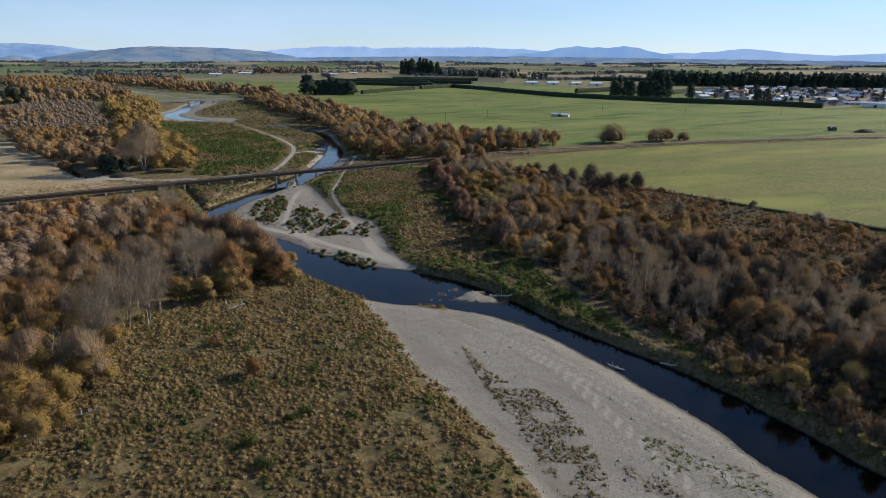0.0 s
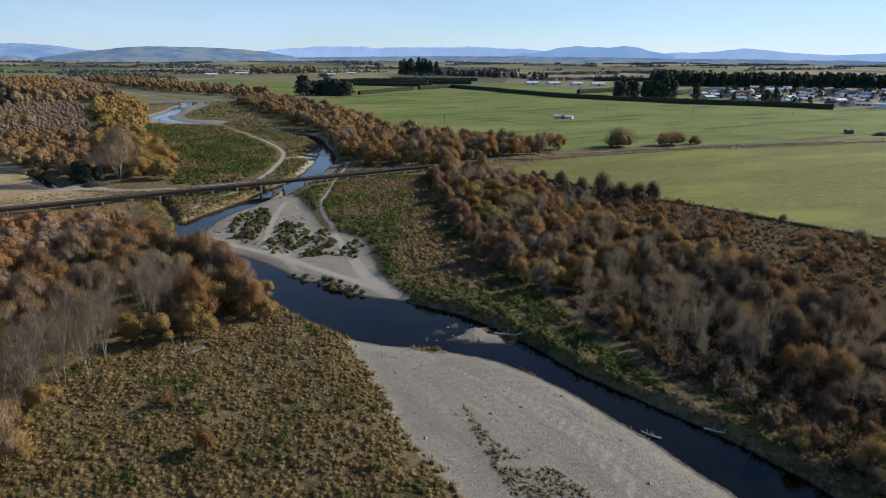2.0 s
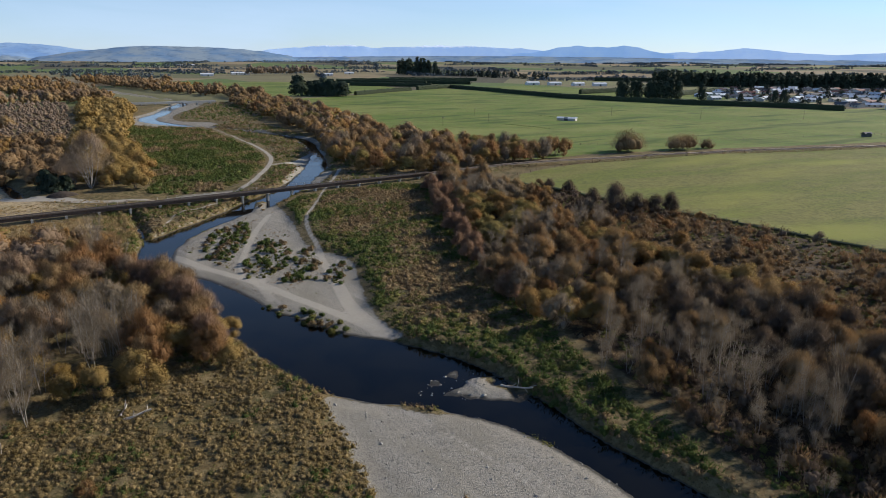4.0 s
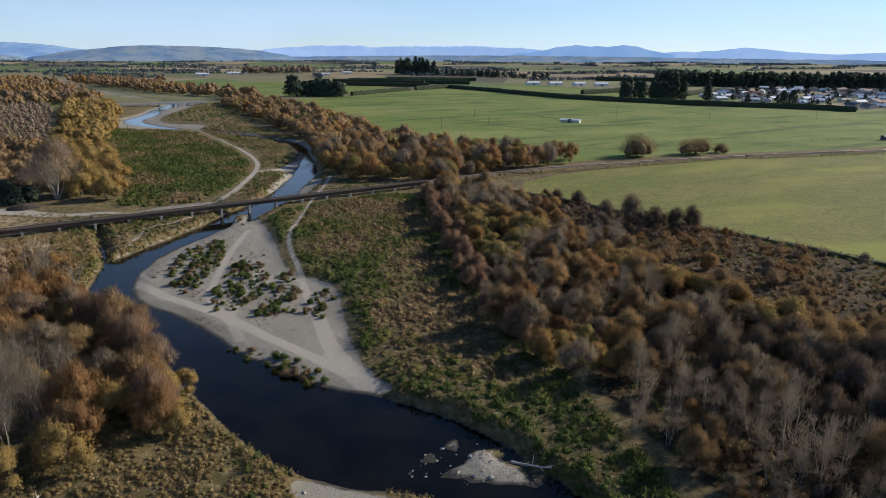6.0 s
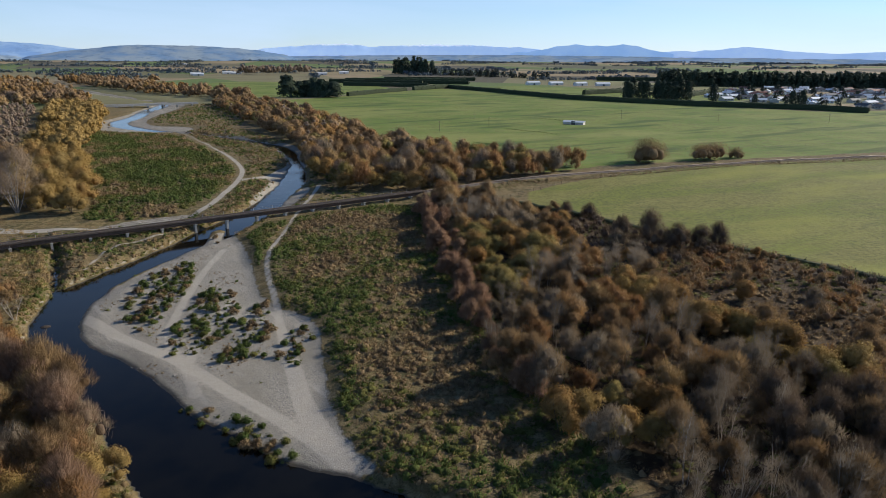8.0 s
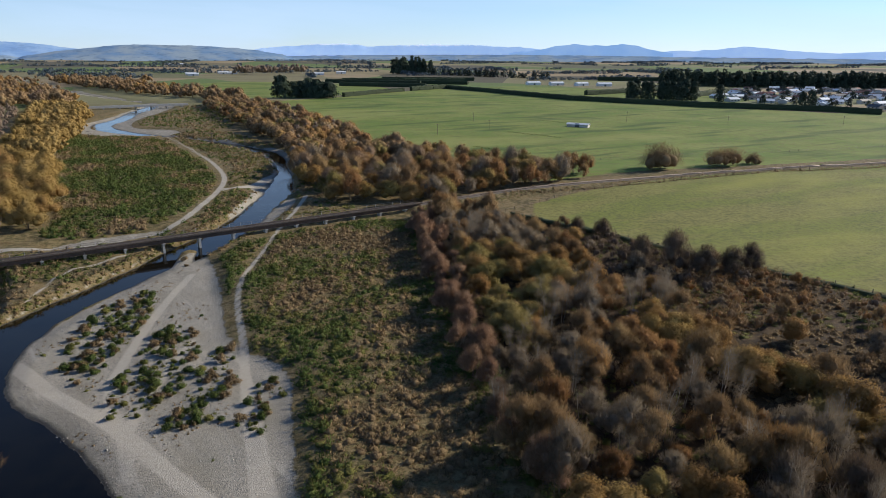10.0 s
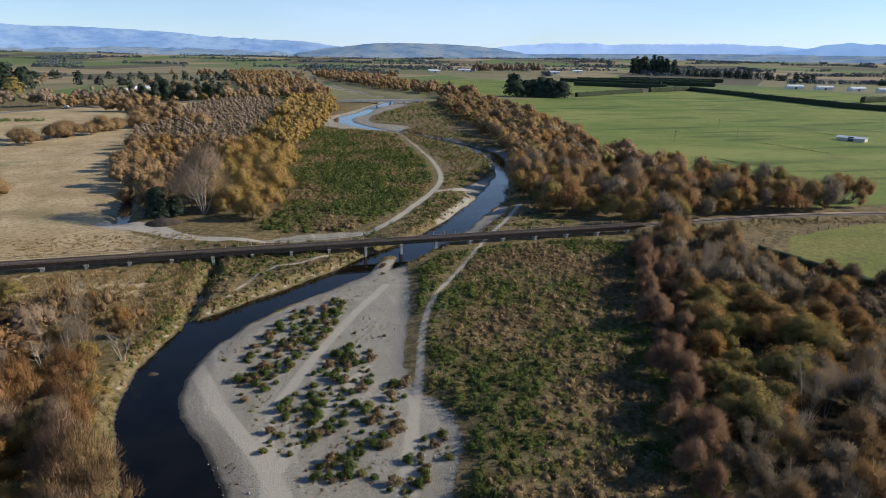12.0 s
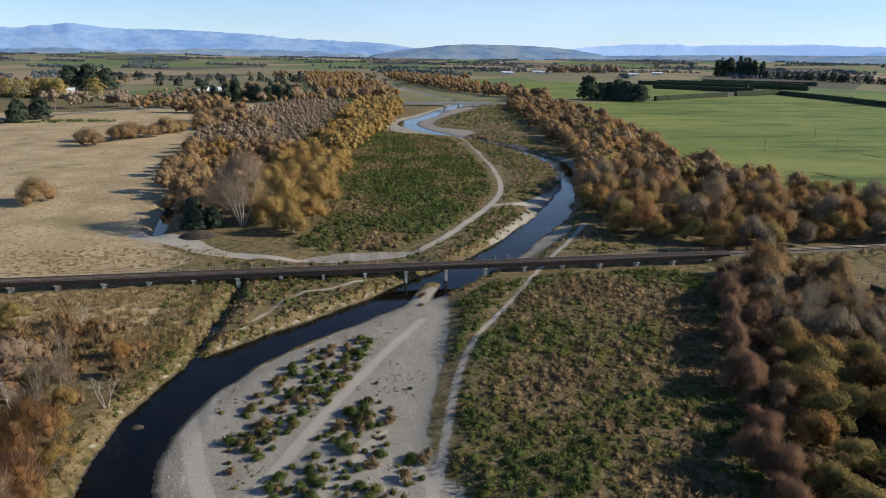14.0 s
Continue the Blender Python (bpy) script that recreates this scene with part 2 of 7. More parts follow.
M_GROUND = ground_material()
M_WATER = water_material("river_water", 0.12, (0.006, 0.0052, 0.003))
M_RIFFLE = water_material("rippled_river_water", 0.55, (0.008, 0.009, 0.008), 1.3)
M_POOL = water_material("ditch_water", 0.05, (0.02, 0.022, 0.018))
M_RUSSET = foliage("russet_twigs", (0.36, 0.19, 0.08), (0.46, 0.28, 0.12), (0.5, 0.34, 0.17), 0.3)
M_BROWN = foliage("brown_twigs", (0.3, 0.19, 0.095), (0.42, 0.285, 0.145), (0.48, 0.35, 0.2), 0.3)
M_GOLD = foliage("golden_leaves", (0.41, 0.27, 0.08), (0.51, 0.355, 0.125), (0.43, 0.31, 0.13), 0.24)
M_ORANGE = foliage("orange_leaves", (0.4, 0.225, 0.075), (0.5, 0.32, 0.11), (0.38, 0.26, 0.11), 0.3)
M_OLIVE = foliage("olive_leaves", (0.3, 0.24, 0.075), (0.42, 0.325, 0.11), (0.46, 0.37, 0.16), 0.3)
M_GREY = foliage("grey_twigs", (0.29, 0.23, 0.16), (0.37, 0.3, 0.21), (0.44, 0.365, 0.27), 0.3)
M_PINK = foliage("pinkish_twigs", (0.38, 0.255, 0.16), (0.45, 0.33, 0.215), (0.5, 0.39, 0.27), 0.3)
M_HAZE = foliage("pale_poplar_twigs", (0.37, 0.275, 0.19), (0.43, 0.33, 0.235), (0.47, 0.375, 0.28), 0.3)
M_RED = foliage("red_willow_twigs", (0.33, 0.195, 0.125), (0.42, 0.275, 0.175), (0.47, 0.335, 0.225), 0.3)
M_DARK = foliage("dark_twigs", (0.17, 0.125, 0.085), (0.24, 0.175, 0.12), (0.29, 0.22, 0.155), 0.2)
M_GREEN = foliage("green_shrub_leaves", (0.085, 0.13, 0.03), (0.155, 0.2, 0.052), (0.23, 0.235, 0.08), 0.3)
M_DRYSHRUB = foliage("dry_shrub_twigs", (0.26, 0.18, 0.095), (0.38, 0.27, 0.14), (0.33, 0.25, 0.12), 0.22)
M_PINE = foliage("conifer_needles", (0.058, 0.082, 0.055), (0.075, 0.10, 0.062), (0.09, 0.115, 0.07), 0.1)
M_HEDGE = foliage("hedge_needles", (0.058, 0.078, 0.042), (0.07, 0.092, 0.046), (0.088, 0.105, 0.055), 0.1)
M_TUFT = foliage("grass_blades", (0.29, 0.215, 0.085), (0.46, 0.345, 0.165), (0.38, 0.275, 0.12), 0.3, 0.06)
M_STRAW = foliage("straw_blades", (0.46, 0.33, 0.15), (0.56, 0.42, 0.21), (0.4, 0.28, 0.12), 0.3, 0.2)
M_TAN = foliage("tan_twigs", (0.36, 0.235, 0.11), (0.46, 0.32, 0.15), (0.50, 0.37, 0.21), 0.3)
M_LUSH = foliage("lush_weed_leaves", (0.13, 0.15, 0.035), (0.23, 0.22, 0.06), (0.30, 0.26, 0.10), 0.3, 0.07)
M_BARK = bark("grey_brown_bark", (0.10, 0.08, 0.06), (0.19, 0.16, 0.13))
M_PALE = bark("pale_bark", (0.25, 0.22, 0.185), (0.42, 0.375, 0.32))
M_DEAD = bark("bleached_wood", (0.40, 0.355, 0.295), (0.55, 0.50, 0.43))
M_CONC = plain("weathered_concrete", (0.42, 0.40, 0.36), (0.56, 0.54, 0.49), 2.5)
M_GIRDER = plain("rusty_brown_girder", (0.10, 0.068, 0.05), (0.155, 0.105, 0.075), 1.5, 0.75)
M_TIMBER = plain("weathered_sleeper_timber", (0.11, 0.085, 0.065), (0.19, 0.155, 0.125), 3.0)
M_RAIL = plain("worn_rail_steel", (0.20, 0.15, 0.115), (0.30, 0.26, 0.23), 4.0, 0.45, 0.7, 0.0)
M_BALLAST = plain("rail_ballast_stone", (0.11, 0.09, 0.07), (0.18, 0.15, 0.125), 4.0, 0.9, 0.0, 0.08)
M_WHITE = plain("white_painted_metal", (0.70, 0.70, 0.68), (0.80, 0.80, 0.78), 1.0, 0.5, 0.0, 0.0)
M_STONE = plain("grey_river_stone", (0.25, 0.23, 0.195), (0.44, 0.41, 0.355), 1.4)
M_ROAD = plain("grey_asphalt", (0.10, 0.10, 0.10), (0.15, 0.147, 0.14), 0.5)
M_ROOF_W = plain("pale_steel_roof", (0.62, 0.65, 0.68), (0.74, 0.76, 0.78), 0.6, 0.5, 0.0, 0.0)
M_ROOF_D = plain("dark_steel_roof", (0.07, 0.072, 0.078), (0.12, 0.12, 0.125), 0.6, 0.55, 0.0, 0.0)
M_ROOF_R = plain("red_brown_roof", (0.20, 0.085, 0.06), (0.26, 0.12, 0.085), 0.6, 0.6, 0.0, 0.0)
M_WALL = plain("cream_wall", (0.52, 0.48, 0.42), (0.64, 0.60, 0.54), 0.5, 0.8, 0.0, 0.0)
M_GLASS = plain("dark_window_glass", (0.02, 0.025, 0.03), (0.03, 0.035, 0.04), 0.5, 0.1, 0.0, 0.0)
M_SOIL = plain("dark_soil", (0.045, 0.035, 0.026), (0.085, 0.065, 0.05), 0.8, 0.95, 0.0, 0.2)
# Leaf colour is lightened in place of haze over town and far rows.
M_FARTREE = foliage("haze_lightened_leaves", (0.055, 0.07, 0.055), (0.07, 0.085, 0.06), (0.09, 0.10, 0.075), 0.1, 0.02)
# Needle colour is paled and blued to stand in for distance haze.
M_FARBELT = foliage("haze_tinted_needles", (0.12, 0.155, 0.175), (0.15, 0.185, 0.20), (0.18, 0.21, 0.22), 0.1, 0.01)
# The blues of hills, range and peaks are distance haze held in the colour.
M_HILL = backdrop_material("haze_painted_hill", (0.15, 0.24, 0.37), (0.25, 0.31, 0.36), None, 0.12, 0.55)
M_RANGE = backdrop_material("haze_painted_range", (0.15, 0.25, 0.43), (0.22, 0.32, 0.47), None, 0.33, 0.3)
M_PEAKS = backdrop_material("haze_painted_peaks", (0.30, 0.46, 0.68), (0.35, 0.50, 0.70), None, 0.5)
M_ALPS = backdrop_material("haze_painted_alps", (0.40, 0.54, 0.75), (0.46, 0.59, 0.78), 100.0, 0.52)


# ---- geometry helpers ----
def mesh_np(name, verts, faces, mats, index=None, smooth=False, normals=None):
    """A mesh from arrays; faces is an (n, 3) or (n, 4) array, or a list of such arrays."""
    groups = faces if isinstance(faces, list) else [faces]
    groups = [np.asarray(g, dtype=np.int32) for g in groups if len(g)]
    me = bpy.data.meshes.new(name)
    verts = np.asarray(verts, dtype=np.float32)
    me.vertices.add(len(verts))
    me.vertices.foreach_set("co", verts.ravel())
    loops = np.concatenate([g.ravel() for g in groups])
    sizes = np.concatenate([np.full(len(g), g.shape[1], dtype=np.int32) for g in groups])
    me.loops.add(len(loops))
    me.loops.foreach_set("vertex_index", loops)
    me.polygons.add(len(sizes))
    me.polygons.foreach_set("loop_start", np.concatenate([[0], np.cumsum(sizes)[:-1]]).astype(np.int32))
    for m in mats if isinstance(mats, (list, tuple)) else [mats]:
        me.materials.append(m)
    if index is not None:
        me.polygons.foreach_set("material_index", np.asarray(index, dtype=np.int32))
    me.polygons.foreach_set("use_smooth", np.full(len(sizes), smooth))
    me.update(calc_edges=True)
    if normals is not None:
        me.normals_split_custom_set_from_vertices(np.asarray(normals, dtype=np.float32))
    return me


def part(name, me, parent, label=""):
    ob = new(name, me)
    ob.parent = parent
    return tagged(ob, label) if label else ob


def thing(name, label, category, group="", kind="", me=None, m=None):
    ob = new(name, me)
    if m is not None:
        ob.matrix_basis = m
    return tagged(ob, label, category, group, kind)


class Soup:
    """Vertices and faces gathered before one mesh is made."""

    def __init__(self):
        self.v, self.q, self.t, self.n = [], [], [], 0

    def add(self, v, q=None, t=None):
        v = np.asarray(v, dtype=float)
        if q is not None and len(q):
            self.q.append(np.asarray(q) + self.n)
        if t is not None and len(t):
            self.t.append(np.asarray(t) + self.n)
        self.v.append(v)
        self.n += len(v)
        return self

    def box(self, c, size, turn=0.0):
        x, y, z = np.array(size) / 2.0
        v = np.array([[sx * x, sy * y, sz * z] for sz in (-1, 1) for sx, sy in ((-1, -1), (1, -1), (1, 1), (-1, 1))])
        k, s = math.cos(turn), math.sin(turn)
        v = np.column_stack([v[:, 0] * k - v[:, 1] * s, v[:, 0] * s + v[:, 1] * k, v[:, 2]]) + np.array(c)
        return self.add(v, [[3, 2, 1, 0], [4, 5, 6, 7], [0, 1, 5, 4], [1, 2, 6, 5], [2, 3, 7, 6], [3, 0, 4, 7]])

    def tube(self, pts, radii, sides=5):
        pts = np.asarray(pts, dtype=float)
        d = np.gradient(pts, axis=0)
        d /= np.linalg.norm(d, axis=1)[:, None] + 1e-9
        ref = np.where(np.abs(d[:, 2:3]) > 0.9, np.array([[1.0, 0, 0]]), np.array([[0, 0, 1.0]]))
        a = np.cross(d, ref)
        a /= np.linalg.norm(a, axis=1)[:, None] + 1e-9
        b = np.cross(d, a)
        w = np.arange(sides) * 2 * math.pi / sides
        ring = np.cos(w)[None, :, None] * a[:, None] + np.sin(w)[None, :, None] * b[:, None]
        v = (pts[:, None] + ring * np.asarray(radii)[:, None, None]).reshape(-1, 3)
        q = []
        for i in range(len(pts) - 1):
            for j in range(sides):
                k = (j + 1) % sides
                q.append((i * sides + j, i * sides + k, (i + 1) * sides + k, (i + 1) * sides + j))
        return self.add(v, q)

    def mesh(self, name, mat, smooth=False):
        return mesh_np(name, np.concatenate(self.v), [np.concatenate(g) for g in (self.q, self.t) if g], mat, None, smooth)


def lattice(ix, iy, seed):
    h = (ix * 374761393 + iy * 668265263 + seed * 974634777) & 0x7FFFFFFF
    h = ((h ^ (h >> 13)) * 1274126177) & 0x7FFFFFFF
    return ((h ^ (h >> 16)) & 0xFFFF) / 65535.0


def vnoise(x, y, size, seed=0):
    """Smooth value noise, 0 to 1, with cells of that size."""
    x, y = np.asarray(x) / size, np.asarray(y) / size
    ix, iy = np.floor(x).astype(np.int64), np.floor(y).astype(np.int64)
    fx, fy = x - ix, y - iy
    fx, fy = fx * fx * (3 - 2 * fx), fy * fy * (3 - 2 * fy)
    a, b = lattice(ix, iy, seed), lattice(ix + 1, iy, seed)
    c, d = lattice(ix, iy + 1, seed), lattice(ix + 1, iy + 1, seed)
    return (a * (1 - fx) + b * fx) * (1 - fy) + (c * (1 - fx) + d * fx) * fy


def fbm(x, y, size, seed=0, octaves=3):
    return sum(vnoise(x, y, size / 2 ** k, seed + k) * 0.5 ** k for k in range(octaves)) / sum(0.5 ** k for k in range(octaves))


def rounded(pts, closed, times=2):
    """Cuts corners, so that a coarse outline becomes a flowing one."""
    p = np.array(pts, dtype=float)
    for _ in range(times):
        nxt = np.roll(p, -1, axis=0) if closed else p[1:]
        cur = p if closed else p[:-1]
        new_p = np.stack([cur * 0.75 + nxt * 0.25, cur * 0.25 + nxt * 0.75], axis=1).reshape(-1, p.shape[1])
        p = new_p if closed else np.concatenate([p[:1], new_p, p[-1:]])
    return p


def smooth01(v, lo, hi):
    t = np.clip((v - lo) / (hi - lo), 0, 1)
    return t * t * (3 - 2 * t)


def line_dist(x, y, line):
    """Distance to a polyline of (x, y) or (x, y, width) less half its width, and how far along it."""
    line = np.asarray(line, dtype=float)
    best, along, run = np.full(x.shape, 1e9), np.zeros(x.shape), 0.0
    for a, b in zip(line[:-1], line[1:]):
        dx, dy = b[0] - a[0], b[1] - a[1]
        ln = math.hypot(dx, dy)
        t = np.clip(((x - a[0]) * dx + (y - a[1]) * dy) / (ln * ln), 0, 1)
        d = np.hypot(x - a[0] - t * dx, y - a[1] - t * dy)
        if line.shape[1] > 2:
            d = d - 0.5 * (a[2] + t * (b[2] - a[2]))
        near = d < best
        best, along = np.where(near, d, best), np.where(near, run + t * ln, along)
        run += ln
    return best, along


def area_depth(x, y, poly):
    """Metres inside an outline (negative outside)."""
    p = np.asarray(poly, dtype=float)
    d, _ = line_dist(x, y, np.concatenate([p, p[:1]]))
    inside = np.zeros(x.shape, dtype=bool)
    for a, b in zip(p, np.roll(p, -1, axis=0)):
        if a[1] != b[1]:
            inside ^= ((a[1] > y) != (b[1] > y)) & (x < (b[0] - a[0]) * (y - a[1]) / (b[1] - a[1]) + a[0])
    return np.where(inside, d, -d)


# ---- plan of the place ----
# the river, downstream to upstream: x, y, width
RIVER = rounded([(90, 20, 14), (70, 55, 13), (55, 78, 12.5), (51, 87, 12.5), (47, 97, 11), (41, 107, 10), (35, 117, 9), (26, 128, 6.5), (18, 140, 8),
                 (4, 152, 17), (-10, 158, 24), (-20, 163, 20), (-30, 172, 16), (-39, 180.5, 13), (-53, 197, 11), (-67, 208, 9.5), (-75.5, 219, 9),
                 (-79, 230, 9.5), (-81, 240, 11), (-80, 250, 9.5), (-77, 260, 8.5), (-74, 271, 8.5), (-71, 282, 8), (-67, 294, 14), (-63, 308, 13),
                 (-61, 322, 12), (-60, 342, 10)], False) 
UPSTREAM = rounded([(-60, 342, 10), (-60, 362, 10), (-59, 382, 11), (-64, 412, 8), (-68, 432, 4.5), (-84, 487, 6), (-107, 510, 12), (-128, 532, 8), (-180, 566, 5),
                    (-222, 594, 10), (-250, 628, 13), (-253, 680, 10), (-272, 740, 9), (-277, 800, 10), (-300, 850, 9), (-360, 910, 10), (-451, 1014, 14), (-690, 1320, 18), (-900, 1600, 20)], False)
STREAM = rounded([(-83, 236, 1.2), (-92, 251, 1.4), (-97, 262, 1.2), (-102, 270, 0.8), (-106, 277, 0.3)], False)
DITCH = rounded([(-158, 300, 3), (-168, 312, 5), (-180, 326, 4), (-190, 338, 3)], False)
LOWER_BAR = rounded([(24, 30), (18, 60), (13, 74), (10, 84), (5, 93), (1, 102), (-6, 112), (-9, 125), (-14, 137), (-19, 147), (-12, 146), (-5, 143), (2, 140), (10, 146), (16, 143),
                     (25, 126), (33, 112), (40, 102), (46, 90), (50, 75), (66, 50), (75, 30)], True)
ISLAND_BAR = rounded([(-4, 171), (-9, 175), (-14, 186), (-18, 204), (-23, 226), (-36, 232), (-46, 262), (-53, 280), (-58, 290), (-64, 299), (-66.5, 291), (-66, 282),
                      (-69, 272), (-71.5, 258), (-74.5, 246), (-75.5, 237), (-73, 226), (-70, 218), (-56, 204), (-41, 191), (-23, 177.5), (-13, 170)], True)
GRAVELS = [rounded(p, True) for p in (
    [(-55, 320), (-54, 365), (-51, 370), (-48, 360), (-49.5, 340), (-52, 318)],
    [(-66, 375), (-73, 388), (-73, 402), (-71, 424), (-66, 433), (-60, 412), (-61, 385)],
    [(-106, 296), (-102, 306), (-86, 317), (-80, 319), (-82, 313), (-94, 303)],
    [(-222, 560), (-180, 562), (-165, 575), (-182, 602), (-212, 602), (-237, 658), (-247, 757), (-262, 830), (-292, 830), (-286, 776), (-266, 690), (-262, 610)],
    [(-100, 490), (-84, 478), (-74, 440), (-68, 440), (-76, 490), (-96, 515)])]
RIFFLE = rounded([(-8, 150), (4, 143), (15, 143), (20, 135), (21, 138), (12, 150), (3, 160), (-4, 166)], True, 1)
TRACKS = [rounded(p, False) for p in (
    [(-160, 296, 7), (-146, 297, 10), (-128, 290, 5), (-110, 294, 3.4), (-94, 301, 2.8), (-83, 311, 2.6), (-78, 325, 2.4), (-80, 353, 2.4), (-82, 379, 2.4), (-88, 409, 2.2), (-111, 457, 2.2), (-129, 487, 2.2), (-164, 545, 2.4), (-184, 570, 3)],
    [(-86, 254, 0.9), (-87.6, 266, 0.9), (-88.8, 276, 1.0), (-84, 282, 1.2), (-80, 291, 1.2)],
    [(-82, 379, 2.4), (-72, 389, 4), (-70, 408, 5), (-68, 424, 5)],
    [(-46, 368, 2), (-45, 342, 1.4), (-45, 314, 1.2), (-44, 292, 1.2), (-44, 274, 1.3), (-42, 261, 1.4), (-39, 250, 1.4), (-34, 236, 1.5), (-30, 222, 2.0), (-24, 205, 3), (-18, 186, 3.6), (-10, 173, 4)],
    [(-72, 226, 3), (-58, 214, 2.6), (-43, 204, 2.6), (-33, 194, 2.6), (-20, 183, 2.6), (-10, 173, 3)],
    [(-58, 277, 2), (-57, 255, 2), (-54, 233, 2), (-51, 215, 2), (-43, 204, 2), (-37, 192, 2)],
    [(-44, 236, 1.6), (-43.5, 213, 1.6), (-42, 204, 1.6)],
    [(2.4, 135.3, 0.8), (10.5, 126.9, 0.8), (20.5, 112.9, 0.8), (23.7, 102.6, 0.8), (26.6, 94.4, 0.8), (29.7, 86.2, 0.8), (34, 72, 0.8)],
    [(11.9, 127.9, 0.8), (22.2, 113.6, 0.8), (25.5, 102.8, 0.8), (28.3, 94.4, 0.8), (31.3, 86.4, 0.8), (35.7, 72, 0.8)],
    [(20, 116, 0.7), (29.4, 100.5, 0.7), (32.6, 95.3, 0.7), (35.7, 90.9, 0.7), (38.9, 86.6, 0.7)], [(22, 117, 0.7), (31.3, 101.5, 0.7), (34.6, 96.7, 0.7), (37.7, 92.2, 0.7), (41.1, 87.3, 0.7)])]
GRAZED = rounded([(28, 342), (61, 308), (88, 280), (103, 262), (144, 212), (300, 60), (900, 100), (900, 560), (420, 490), (312, 466), (195, 440), (125, 416), (70, 386)], True, 1)
PASTURE = rounded([(40, 392), (90, 424), (150, 440), (312, 486), (900, 600), (1100, 500), (1100, 1000), (403, 722), (283, 817), (167, 918), (21, 1171), (-30, 1109), (-95, 989), (-159, 891),
                   (-215, 850), (-150, 783), (-79, 640), (-45, 556), (-30, 498), (7, 480), (25, 440)], True, 1)
PASTURE_FAR = rounded([(-180, 900), (-110, 1000), (-40, 1120), (-160, 1350), (-420, 1400), (-330, 1050)], True, 1)
PASTURE_STRIP = rounded([(30, 1175), (175, 925), (290, 830), (420, 960), (160, 1280)], True, 1)
TAN = rounded([(-152, 292), (-176, 320), (-207, 354), (-252, 408), (-312, 472), (-372, 575), (-440, 700), (-470, 690), (-500, 610), (-530, 540), (-800, 380), (-700, 100), (-260, 172), (-180, 232), (-148, 258), (-130, 270), (-125, 285)], True, 1)
TAN_NEAR = rounded([(-145, 247), (-112, 268), (-104, 262), (-98, 250), (-100, 243), (-120, 232), (-150, 215), (-175, 225)], True, 1)
SCRUB = rounded([(60, 95), (46, 120), (34, 150), (22, 190), (12, 240), (4, 300), (0, 335), (28, 338), (61, 304), (88, 276), (144, 206), (190, 150), (150, 60), (80, 60)], True, 1)
RAIL_P, RAIL_U = np.array([-147.0, 249.0]), np.array([0.8339, 0.5519])
RAIL_N = np.array([-0.5519, 0.8339])
RAIL = rounded([(-3, 344.5), (10, 354), (28, 367), (62, 388), (92, 404), (125, 419), (195, 443), (312, 469), (520, 500), (1200, 560)], False, 2)
RAIL_WEST = np.array([(-195.0, 217.2), (-330.0, 128.0)])
WATER_Z = -0.45


